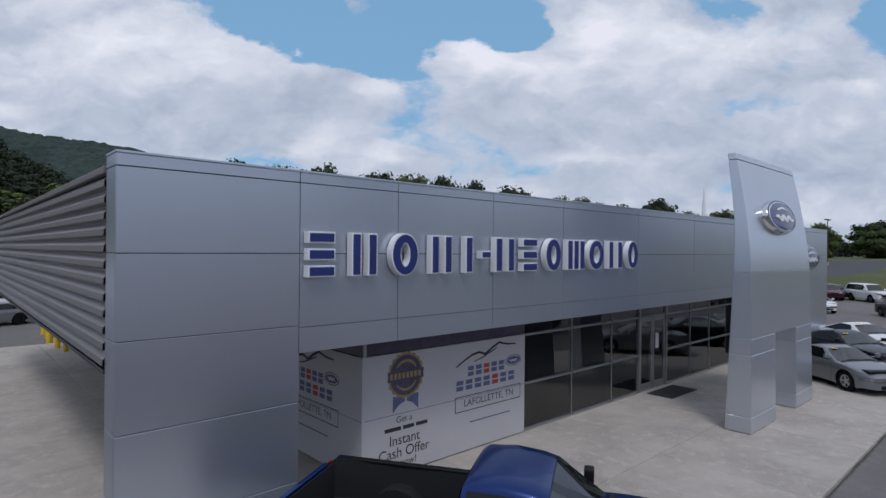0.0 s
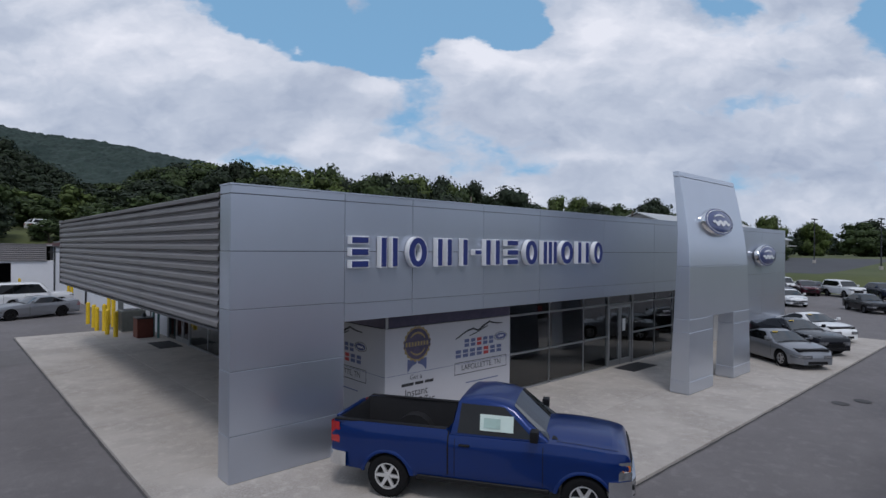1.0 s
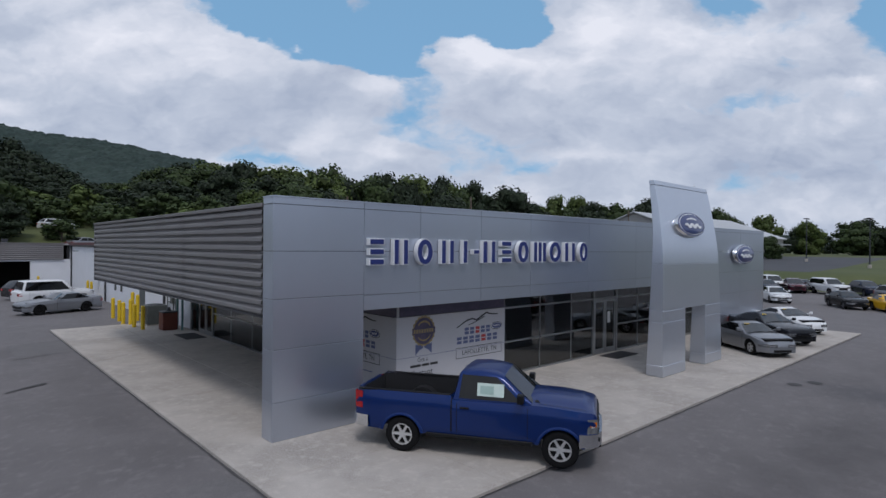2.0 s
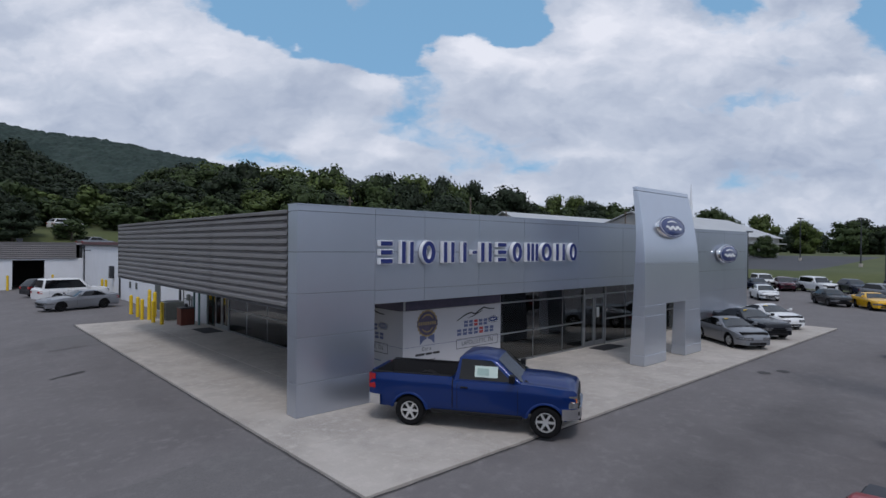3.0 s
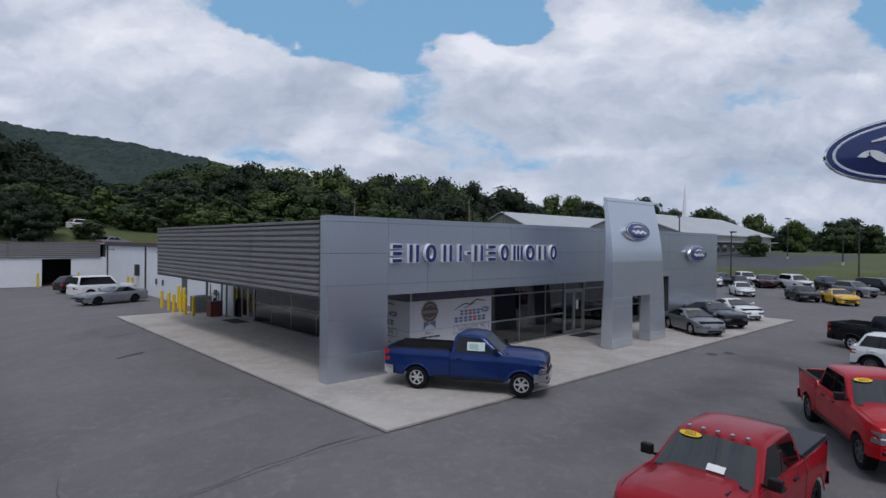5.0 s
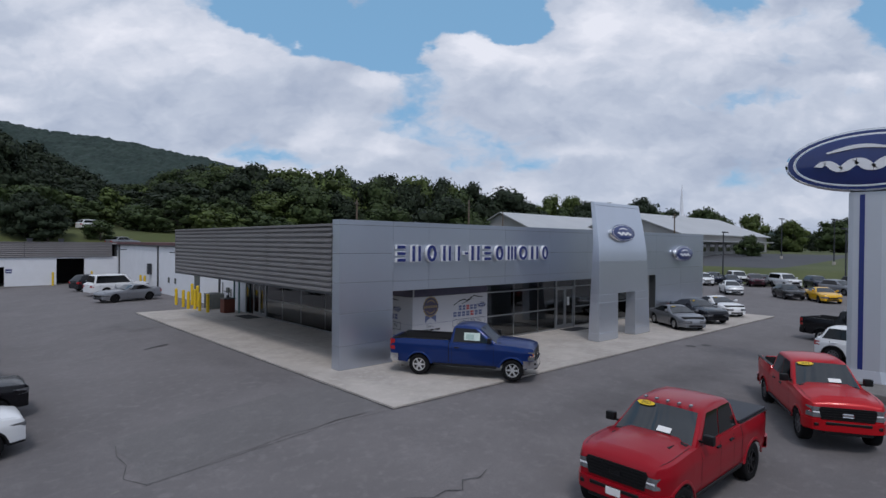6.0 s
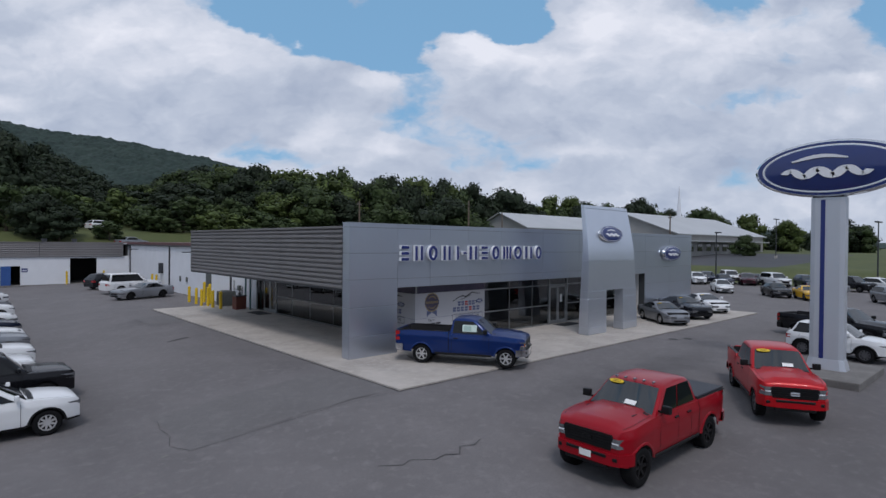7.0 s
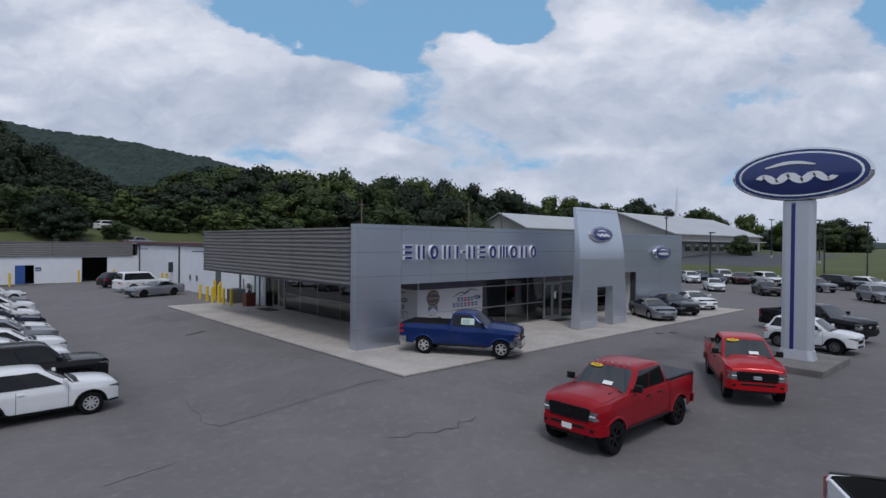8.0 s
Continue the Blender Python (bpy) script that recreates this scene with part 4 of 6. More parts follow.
def rim_mesh(r, w, spokes, mat):
    key = (r, w, spokes, mat.name)
    if key not in RIMS:
        bm = bmesh.new()
        R = r * 0.64
        n = 26
        # dark drum and bright lip, outer side along +y
        add_cyl(bm, (0, -w * 0.3, 0), (0, w * 0.12, 0), R * 0.94, None, n)
        for f in bm.faces:
            f.material_index = 1
        before = set(bm.faces)
        add_ring(bm, 0, 0, (R, R), (R * 0.87, R * 0.87), w * 0.2, w * 0.44, n)
        for i in range(spokes):
            a = 2 * math.pi * i / spokes
            ca, sa = math.cos(a), math.sin(a)
            vs = []
            for rad, hw, y in ((R * 0.12, R * 0.13, w * 0.36), (R * 0.9, R * 0.10, w * 0.40)):
                for s in (-1, 1):
                    for yy in (y - w * 0.14, y):
                        vs.append(bm.verts.new((rad * ca - s * hw * sa, yy, rad * sa + s * hw * ca)))
            for f in ((0, 1, 5, 4), (1, 3, 7, 5), (3, 2, 6, 7), (2, 0, 4, 6)):
                bm.faces.new([vs[j] for j in f])
        add_cyl(bm, (0, w * 0.15, 0), (0, w * 0.42, 0), R * 0.22, R * 0.18, 12)
        for f in bm.faces:
            if f not in before:
                f.material_index = 0
        RIMS[key] = finish(bm, "rim", [mat, BLACK_TRIM], 30)
    return RIMS[key]


def vehicle(name, label, category, m, body, L, W, wb, fo, r, sill, nose_z, cowl_z, belt_z, roof_z, ws0, ws1, rr1, rr0, tail_z, group="",
            bed=None, spokes=5, rim=None, tyre_w=0.24, windows=2, clad=None, bumper=None, grille=0.5, gz=None, tumble=0.80, sticker=False, lamp=None, plate=False, mirrors=True, lampz=None, spoiler=False, nose_k=0.30, amber=False, nose_len=0.85, black_pillars=False, vents=False):
    """A road vehicle, x forward, standing on z = 0. ws0, ws1: foot and head of the windscreen; rr1, rr0: of the rear glass; all from the middle."""
    root = thing(name, label, category, m, group)
    h = L / 2
    xf = h - fo
    xr = xf - wb
    ra = r * 1.16
    floor_z = bed["floor"] if bed else 0
    tops = [(-h, tail_z - 0.10), (-h + 0.10, tail_z), (rr0 - 0.06, tail_z if bed else belt_z), (rr0, belt_z), (ws0, cowl_z)]
    # bonnet: a long shallow curve that rolls over the nose
    run = h - 0.10 - ws0
    tops += [(ws0 + run * u, cowl_z + (nose_z - cowl_z) * u ** 1.8) for u in (0.2, 0.4, 0.6, 0.8, 0.92, 1.0)]
    tops += [(h - 0.05, nose_z - 0.03), (h - 0.02, nose_z - 0.075), (h, nose_z - 0.15)]

    def top(x):
        return lerp_table(tops, x)

    def bottom(x):
        z = sill
        if x > h - 0.5:
            z = sill + 0.04
        for c in (xf, xr):
            if abs(x - c) < ra:
                z = max(z, r + math.sqrt(ra * ra - (x - c) ** 2))
        return min(z, top(x) - 0.12)

    def half(x):
        run_in = nose_len if x > 0 else 0.7
        e = max(0.0, (abs(x) - (h - run_in)) / run_in)
        return W / 2 * (1 - (nose_k if x > 0 else 0.14) * e ** 2.4)

    sset = set(round(-h + L * i / 26, 3) for i in range(27)) | {-h + 0.10, h - 0.02, h - 0.05, h - 0.10, h - 0.22, h - 0.34}
    for c in (xf, xr):
        for k in range(-8, 9):
            sset.add(round(c + ra * math.sin(k / 8 * math.pi / 2), 3))
    if bed:
        sset = {x for x in sset if abs(x - rr0 + 0.03) > 0.07} | {rr0 - 0.06, rr0 - 0.05, rr0}
    st = sorted(x for x in sset if -h <= x <= h)
    SS = (0.0, 0.10, 0.22, 0.40, 0.58, 0.72, 0.80, 0.90, 0.96, 1.0)

    def lateral(x, s, z):
        w = half(x)
        k = 1.0
        if s < 0.4:
            k = 1 - 0.05 * (1 - s / 0.4) ** 2
        elif s > 0.62:
            k = 1 - 0.055 * ((s - 0.62) / 0.38) ** 2
        # shoulder crease and a shallow hollow below it
        k += 0.012 * max(0.0, 1 - abs(s - 0.76) / 0.10) - 0.012 * max(0.0, 1 - abs(s - 0.45) / 0.22)
        for c in (xf, xr):
            k += 0.02 * max(0, 1 - abs(x - c) / (ra * 1.25)) ** 0.5
        return w * k

    rows = []
    for x in st:
        b, t = bottom(x), top(x)
        ring = []
        for s in SS:
            z = b + (t - b) * s
            ring.append((x, lateral(x, (z - sill) / max(0.05, t - sill), z), z))
        y1 = ring[-1][1]
        if bed and x < rr0 - 0.055:
            ring += [(x, y1 - 0.10, t + 0.005), (x, y1 - 0.14, floor_z), (x, y1 * 0.5, floor_z), (x, 0.0, floor_z)]
        else:
            cr = (0.075 if bed else 0.05) * min(1.0, (h - x) / 0.35 + 0.15) if x > ws0 - 0.2 else 0.02
            ring += [(x, y1 * 0.90, t + cr * 0.30), (x, y1 * 0.70, t + cr * 0.62), (x, y1 * 0.56, t + cr * (1.35 if bed else 1.0)), (x, 0.0, t + cr * (1.5 if bed else 1.25))]
        rows.append(ring)
    vs, fs, mi = [], [], []
    n = len(rows[0])
    for ring in rows:
        vs += ring
        vs += [(x, -y, z) for x, y, z in ring[:-1]][::-1]
    N = 2 * n - 1
    for i in range(len(rows) - 1):
        in_bed = bed and st[i + 1] < rr0 - 0.045
        for j in range(N - 1):
            fs.append((i * N + j, (i + 1) * N + j, (i + 1) * N + j + 1, i * N + j + 1))
            low = j < 1 or j > N - 3
            mi.append(1 if in_bed and n - 4 <= j <= N - n + 2 else (2 if clad and low else 0))
    for e in (0, len(rows) - 1):
        # end faces in strips so that they stay flat
        for j in range(n - 1):
            a, b = e * N + j, e * N + j + 1
            c, d = e * N + N - 2 - j, e * N + N - 1 - j
            if b == c:
                fs.append((a, b, d))
            else:
                fs.append((a, b, c, d))
            mi.append(0)
    mats = [body, BED_LINER, clad or BLACK_TRIM]
    me = mesh_of("body", vs, fs, mats, mi, 32)
    bm = bmesh.new()
    bm.from_mesh(me)
    bmesh.ops.recalc_face_normals(bm, faces=bm.faces[:])
    bm.to_mesh(me)
    bm.free()
    part("body", me, root)
    if bed:
        part("bed_end", box_mesh("bed_end", (-h + 0.115, -half(-h) * 0.8, floor_z), (-h + 0.13, half(-h) * 0.8, tail_z - 0.02), BED_LINER, 0), root)
        gate = bmesh.new()
        wt = half(-h) * 0.93
        add_box(gate, (-h - 0.012, -wt + 0.16, sill + 0.36), (-h + 0.06, wt - 0.16, tail_z - 0.01), 0.012)
        part("tailgate", finish(gate, "tailgate", body), root)
        for s in (-1, 1):
            y1 = half(-h / 2) * 0.945
            y0, y2 = sorted((s * y1, s * (y1 - 0.11)))
            part("bed_rail", box_mesh("bed_rail", (-h + 0.10, y0, tail_z - 0.015), (rr0 - 0.07, y2, tail_z + 0.018), BLACK_TRIM, 0.008), root)
        if bed.get("cover"):
            y1 = half(0) * 0.90
            part("tonneau_cover", box_mesh("tonneau_cover", (-h + 0.10, -y1, tail_z + 0.02), (rr0 - 0.08, y1, tail_z + 0.075), TONNEAU, 0.02, 2), root, "dark soft vinyl bed cover")
        else:
            for s in (-1, 1):
                hump = bmesh.new()
                add_cyl(hump, (xr, s * (half(xr) - 0.15), floor_z - 0.12), (xr, s * (half(xr) - 0.42), floor_z - 0.12), 0.42, None, 16)
                part("wheel_hump", finish(hump, "wheel_hump", BED_LINER, 30), root)
    # underbody fills the arches with dark
    part("underbody", box_mesh("underbody", (-h + 0.18, -W * 0.36, sill + 0.03), (h - 0.2, W * 0.36, min(belt_z, floor_z or belt_z) - 0.12), BLACK_TRIM, 0.02), root)
    # lips round the wheel arches
    if bed or clad:
        for c in (xf, xr):
            for sd in (-1, 1):
                out, k = [], 14
                for i in range(k + 1):
                    t = math.pi * i / k
                    for rad, dy in ((ra * 0.985, 0.0), (ra * 1.0, 0.016), (ra * 1.09, 0.016), (ra * 1.15, -0.012)):
                        x = c + rad * math.cos(t)
                        z = max(sill, r + rad * math.sin(t) - 0.01)
                        y = lateral(max(-h, min(h, x)), 0.42, 0) + dy
                        out.append((x, sd * y, z))
                fcs = [(i * 4 + j, i * 4 + j + 1, i * 4 + j + 5, i * 4 + j + 4) for i in range(k) for j in range(3)]
                part("arch_lip", mesh_of("arch_lip", out, fcs, clad or body, None, 50), root)
    # wheels
    for c in (xf, xr):
        for s in (-1, 1):
            yy = s * (W / 2 - tyre_w / 2 - 0.01)
            wheel = part("wheel", tyre_mesh(r, tyre_w), root, "", pose(c, yy, r, 0, 0, 0 if s > 0 else 180))
            part("rim", rim_mesh(r, tyre_w, spokes, rim or ALLOY), wheel)
    # cabin: sections along the length, rounded over the roof edge
    wb2, wr2 = W / 2 * 0.925, W / 2 * tumble * 0.90
    zb = (cowl_z + belt_z) / 2 - 0.03
    zb_f = zb_r = zb
    prof = [(rr0, zb), (rr0 + (rr1 - rr0) * 0.5, zb + (roof_z - zb) * 0.56), (rr0 + (rr1 - rr0) * 0.86, zb + (roof_z - zb) * 0.9), (rr1 + 0.06, roof_z - 0.012), (rr1 + 0.25, roof_z),
            ((rr1 + ws1) / 2, roof_z + 0.02), (ws1 - 0.22, roof_z - 0.005), (ws1 - 0.04, roof_z - 0.03), (ws1 + (ws0 - ws1) * 0.16, roof_z - (roof_z - zb) * 0.13), ((ws0 + ws1) / 2, (roof_z + zb) / 2), (ws0, zb)]

    def cab_y(z):
        return wb2 + (wr2 - wb2) * (z - zb) / (roof_z - zb)

    vs, fs = [], []
    for x, z in prof:
        hgt = z - zb
        e = min(0.085, hgt * 0.6)
        ring = [(x, cab_y(zb), zb - 0.04), (x, cab_y(zb + (hgt - e) * 0.5), zb + (hgt - e) * 0.5), (x, cab_y(z - e), z - e), (x, cab_y(z) - 0.014, z - e * 0.45), (x, cab_y(z) - 0.065, z - e * 0.05),
                (x, cab_y(z) * 0.6, z + 0.014), (x, 0.0, z + 0.022)]
        vs += ring + [(px, -py, pz) for px, py, pz in ring[:-1]][::-1]
    K = 13
    for i in range(len(prof) - 1):
        for j in range(K - 1):
            fs.append((i * K + j, (i + 1) * K + j, (i + 1) * K + j + 1, i * K + j + 1))
    cme = mesh_of("cabin", vs, fs, body)
    cbm = bmesh.new()
    cbm.from_mesh(cme)
    bpy.data.meshes.remove(cme)
    part("cabin", finish(cbm, "cabin", body, 40), root)

    def glaze(nm, quad, mat, u0, u1, v0, v1, lift=0.012, cut=0.0, nu=4):
        """A pane laid on the face spanned by quad (two lower, two upper corners); cut slants its ends."""
        a, b, c, d = (Vector(q) for q in quad)
        nrm = (b - a).cross(d - a).normalized()
        out = []
        for j in range(3):
            v = v0 + (v1 - v0) * j / 2
            for i in range(nu + 1):
                u = u0 + (u1 - u0) * i / nu
                out.append((a.lerp(b, u)).lerp(d.lerp(c, u), v) + nrm * lift)
        fcs = [(j * (nu + 1) + i, j * (nu + 1) + i + 1, (j + 1) * (nu + 1) + i + 1, (j + 1) * (nu + 1) + i) for j in range(2) for i in range(nu)]
        return part(nm, mesh_of(nm, out, fcs, mat, None, 60), root)

    for s in (-1, 1):
        q = [(rr0, s * wb2, zb_r), (ws0, s * wb2, zb_f), (ws1, s * wr2, roof_z - 0.03), (rr1, s * wr2, roof_z - 0.01)]
        if s > 0:
            q = [q[1], q[0], q[3], q[2]]
        cuts = {1: [(0.07, 0.87)], 2: [(0.06, 0.485), (0.505, 0.89)], 3: [(0.04, 0.30), (0.312, 0.605), (0.617, 0.92)]}[windows]
        if black_pillars:
            v0, v1 = (cuts[0][0], cuts[-1][1]) if s < 0 else (1 - cuts[-1][1], 1 - cuts[0][0])
            glaze("pillar_trim", q, BLACK_TRIM, v0, v1, 0.08, 0.90, 0.007)
        for u0, u1 in cuts:
            if s > 0:
                u0, u1 = 1 - u1, 1 - u0
            glaze("side_window", q, CAR_GLASS, u0, u1, 0.10, 0.88)
    def screen(nm, pts, mat, side):
        out, k = [], 8
        for x, z in pts:
            e = min(0.085, (z - zb) * 0.6)
            yw = cab_y(z) - 0.075
            for i in range(k + 1):
                f = -1 + 2 * i / k
                out.append((x + side * 0.010, yw * f, z + 0.034 - 0.026 * f * f))
        fcs = [(j * (k + 1) + i, j * (k + 1) + i + 1, (j + 1) * (k + 1) + i + 1, (j + 1) * (k + 1) + i) for j in range(len(pts) - 1) for i in range(k)]
        return part(nm, mesh_of(nm, out, fcs, mat, None, 60), root)

    def along(p, q, t):
        return (p[0] + (q[0] - p[0]) * t, p[1] + (q[1] - p[1]) * t)

    f0, f1, f2 = prof[-1], prof[-2], prof[-3]
    screen("windscreen", [along(f0, f1, 0.06), f1, f2], WINDSHIELD, 1)
    b0, b1, b2 = prof[0], prof[1], prof[2]
    screen("rear_window", [along(b0, b1, 0.25), b1, along(b1, b2, 0.85)], CAR_GLASS, -1)
    # dark cowl at the foot of the windscreen and the bonnet's side gaps
    out = []
    for f in [-0.86 + 1.72 * i / 8 for i in range(9)]:
        z0 = top(ws0 + 0.05) + 0.05 * (1 - f * f) + 0.012
        out += [(ws0 - 0.03 + 0.03 * (1 - f * f), f * wb2, z0 + 0.02), (ws0 + 0.11 + 0.04 * (1 - f * f), f * wb2, z0)]
    part("cowl", mesh_of("cowl", out, [(2 * i, 2 * i + 1, 2 * i + 3, 2 * i + 2) for i in range(8)], BLACK_TRIM), root)
    for sd in (-1, 1):
        out, k = [], 10
        for i in range(k + 1):
            x = ws0 + 0.06 + (h - 0.20 - ws0 - 0.06) * i / k
            y1 = lateral(x, 1.0, 0) * 0.90
            cr = (0.075 if bed else 0.05) * min(1.0, (h - x) / 0.35 + 0.15)
            for dy in (-0.006, 0.006):
                out.append((x, sd * (y1 + dy), top(x) + cr * 0.30 + 0.006))
        part("bonnet_gap", mesh_of("bonnet_gap", out, [(2 * i, 2 * i + 1, 2 * i + 3, 2 * i + 2) for i in range(k)], BLACK_TRIM), root)
    if sticker and bed:
        qx, qz = ws0 + (ws1 - ws0) * 0.20, zb + (roof_z - zb) * 0.20
        dx_, dz_ = (ws1 - ws0) * 0.13, (roof_z - zb) * 0.13
        part("dash_paper", mesh_of("dash_paper", [(qx + 0.03, 0.05, qz + 0.045), (qx + 0.03, 0.36, qz + 0.042), (qx + dx_ + 0.03, 0.36, qz + dz_ + 0.042), (qx + dx_ + 0.03, 0.05, qz + dz_ + 0.045)], [(0, 1, 2, 3)], PAPER), root, "white paper behind the windscreen")
    if sticker:
        f = 0.58
        px, pz = ws0 + (ws1 - ws0) * 0.78, zb_f + (roof_z - zb_f) * 0.80
        slope = math.degrees(math.atan2(roof_z - zb_f, ws0 - ws1))
        nn = 20
        sk = 1.0 if bed else 0.6
        me = mesh_of("year_sticker", [(0.21 * sk * math.cos(2 * math.pi * i / nn), 0.068 * sk * math.sin(2 * math.pi * i / nn), 0) for i in range(nn)], [tuple(range(nn))], YELLOW)
        ang = math.degrees(math.atan2(0.10, wb2))
        mt = pose(px + 0.03, -wr2 * f, pz + 0.05, 0, 0, 90) @ pose(0, 0, 0, slope, 0, 0)
        part("year_sticker", me, root, "yellow oval model year sticker", mt)
        part("year_digits", text_mesh("2022", 0.11 * sk, INK), root, "", mt @ pose(0, 0, 0.006))
    # lamps, wrapped round the corners
    lz = lampz or (nose_z - 0.30, nose_z - 0.15)
    for s in (-1, 1):
        def wrap(nm, x_end, sg, z0, z1, along, across, mat):
            vs, k = [], 5
            pts = []
            for i in range(k + 1):
                x = x_end - sg * along * (1 - i / k)
                w = half(x) * 0.985 + 0.012
                pts.append((x + (sg * 0.012 if i == k else 0), w))
            for i in range(1, 4):
                pts.append((x_end + sg * 0.014, half(x_end) * 0.985 + 0.012 - across * i / 3))
            for z in (z0, (z0 + z1) / 2, z1):
                vs += [(x, s * y, z) for x, y in pts]
            m_ = len(pts)
            fcs = [(j * m_ + i, j * m_ + i + 1, (j + 1) * m_ + i + 1, (j + 1) * m_ + i) for j in range(2) for i in range(m_ - 1)]
            part(nm, mesh_of(nm, vs, fcs, mat, None, 60), root)
        wrap("headlight", h, 1, lz[0], lz[1], 0.42 if not bed else 0.20, 0.36 if not bed else 0.30, lamp or LAMP_CLEAR)
        zc_ = (lz[0] + lz[1]) / 2
        wrap("lamp_bar", h + 0.004, 1, zc_ - 0.018, zc_ + 0.018, 0.12, 0.26, SIGN_WHITE if bed else CHROME)
        if amber:
            wrap("amber_lens", h - 0.02, 1, lz[0] + 0.14, lz[1] - 0.06, 0.12, 0.02, LAMP_AMBER)
        if bed:
            wrap("tail_light", -h, -1, tail_z - 0.45, tail_z - 0.06, 0.20, 0.14, LAMP_RED)
        else:
            wrap("tail_light", -h, -1, tail_z - 0.34, tail_z - 0.16, 0.22, 0.30, LAMP_RED)
    # nose: grille and bumpers
    gz = gz or (sill + 0.22, nose_z - 0.22)
    gw = half(h) * grille * 1.25
    gr = bmesh.new()
    gh = gz[1] - gz[0]
    add_prism(gr, [(-gw, gz[1] - gh * 0.18), (-gw * 0.93, gz[1]), (gw * 0.93, gz[1]), (gw, gz[1] - gh * 0.18), (gw * 0.90, gz[0]), (-gw * 0.90, gz[0])], h - 0.02, h + 0.022, "x")
    for k in range(5):
        z = gz[0] + gh * (k + 0.7) / 5.6
        add_box(gr, (h + 0.0, -gw * 0.89, z), (h + 0.036, gw * 0.89, z + gh * 0.05))
    if grille > 0:
        part("grille", finish(gr, "grille", BLACK_TRIM), root)
    else:
        gr.free()
        gw = half(h) * 0.6
    if bed:
        badge = bmesh.new()
        add_box(badge, (h + 0.03, -0.13, (gz[0] + gz[1]) / 2 - 0.05), (h + 0.05, 0.13, (gz[0] + gz[1]) / 2 + 0.05), 0.02)
        part("nose_badge", finish(badge, "nose_badge", bed.get("badge", CHROME)), root)
    if bumper is not None:
        for nm, xe, sg in (("front_bumper", h, 1), ("rear_bumper", -h, -1)):
            vs, fcs = [], []
            pts = [(xe - sg * 0.36, half(xe - sg * 0.36) + 0.03), (xe - sg * 0.14, half(xe - sg * 0.14) + 0.045), (xe + sg * 0.02, half(xe) + 0.01), (xe + sg * 0.09, half(xe) * 0.72), (xe + sg * 0.10, 0)]
            pts = pts + [(x, -y) for x, y in pts[:-1]][::-1]
            bb = bmesh.new()
            z0, z1 = sill + 0.03, sill + 0.30
            a = [[bb.verts.new((x, y, z)) for x, y in pts] for z in (z0, z1)]
            b = [[bb.verts.new((x - sg * 0.10, y * 0.93, z)) for x, y in pts] for z in (z0, z1)]
            for i in range(len(pts) - 1):
                bb.faces.new((a[0][i], a[0][i + 1], a[1][i + 1], a[1][i]))
                bb.faces.new((a[1][i], a[1][i + 1], b[1][i + 1], b[1][i]))
                bb.faces.new((a[0][i + 1], a[0][i], b[0][i], b[0][i + 1]))
            part(nm, finish(bb, nm, bumper, 30), root)
        part("lower_intake", box_mesh("lower_intake", (h - 0.05, -half(h) * 0.7, sill - 0.06), (h + 0.085, half(h) * 0.7, sill + 0.03), BLACK_TRIM, 0.02), root)
        if bumper is not CHROME:
            part("bumper_slot", box_mesh("bumper_slot", (h, -half(h) * 0.66, sill + 0.19), (h + 0.108, half(h) * 0.66, sill + 0.27), BLACK_TRIM, 0.015), root)
        for s in (-1, 1):
            part("fog_lamp", box_mesh("fog_lamp", (h + 0.02, s * half(h) * 0.86 - 0.09, sill + 0.13), (h + 0.062, s * half(h) * 0.86 + 0.09, sill + 0.22), BLACK_TRIM, 0.015), root)
    else:
        part("lower_intake", box_mesh("lower_intake", (h - 0.03, -gw * 1.15, sill + 0.06), (h + 0.012, gw * 1.15, sill + 0.17), BLACK_TRIM, 0.01), root)
    if plate:
        part("number_plate", box_mesh("number_plate", (h + 0.105 if bumper is not None else h + 0.03, -0.16, sill + 0.10), (h + 0.115 if bumper is not None else h + 0.04, 0.16, sill + 0.25), PAPER, 0.003), root)
    if mirrors:
        for s in (-1, 1):
            k = 1.3 if bed else 1.0
            mx, mz = ws0 - 0.30, zb_f + 0.10
            mb = bmesh.new()
            add_box(mb, (mx - 0.05 * k, s * (wb2 + 0.06), mz), (mx + 0.06 * k, s * (wb2 + 0.06 + 0.17 * k), mz + 0.15 * k), 0.03, 2)
            add_box(mb, (mx - 0.02, s * (wb2 - 0.08), mz + 0.01), (mx + 0.03, s * (wb2 + 0.12), mz + 0.05))
            part("wing_mirror", finish(mb, "wing_mirror", BLACK_TRIM if bed else body, 40), root)
    # door shut lines and handles
    for s in (-1, 1):
        for x in ([ws0 - 0.16, rr0 + 0.10] if windows == 1 else [ws0 - 0.2, (ws0 + rr0) / 2 + 0.02, rr0 + 0.45]):
            zt = min(belt_z, cowl_z) - 0.05
            out, b0, t0 = [], bottom(x), top(x)
            for k in range(9):
                z = max(sill + 0.08, b0 + 0.02) + (zt - max(sill + 0.08, b0 + 0.02)) * k / 8
                y = lateral(x, (z - sill) / max(0.05, t0 - sill), z) + 0.004
                out += [(x - 0.006, s * y, z), (x + 0.006, s * y, z)]
            part("shut_line", mesh_of("shut_line", out, [(2 * k, 2 * k + 1, 2 * k + 3, 2 * k + 2) for k in range(8)], BLACK_TRIM), root)
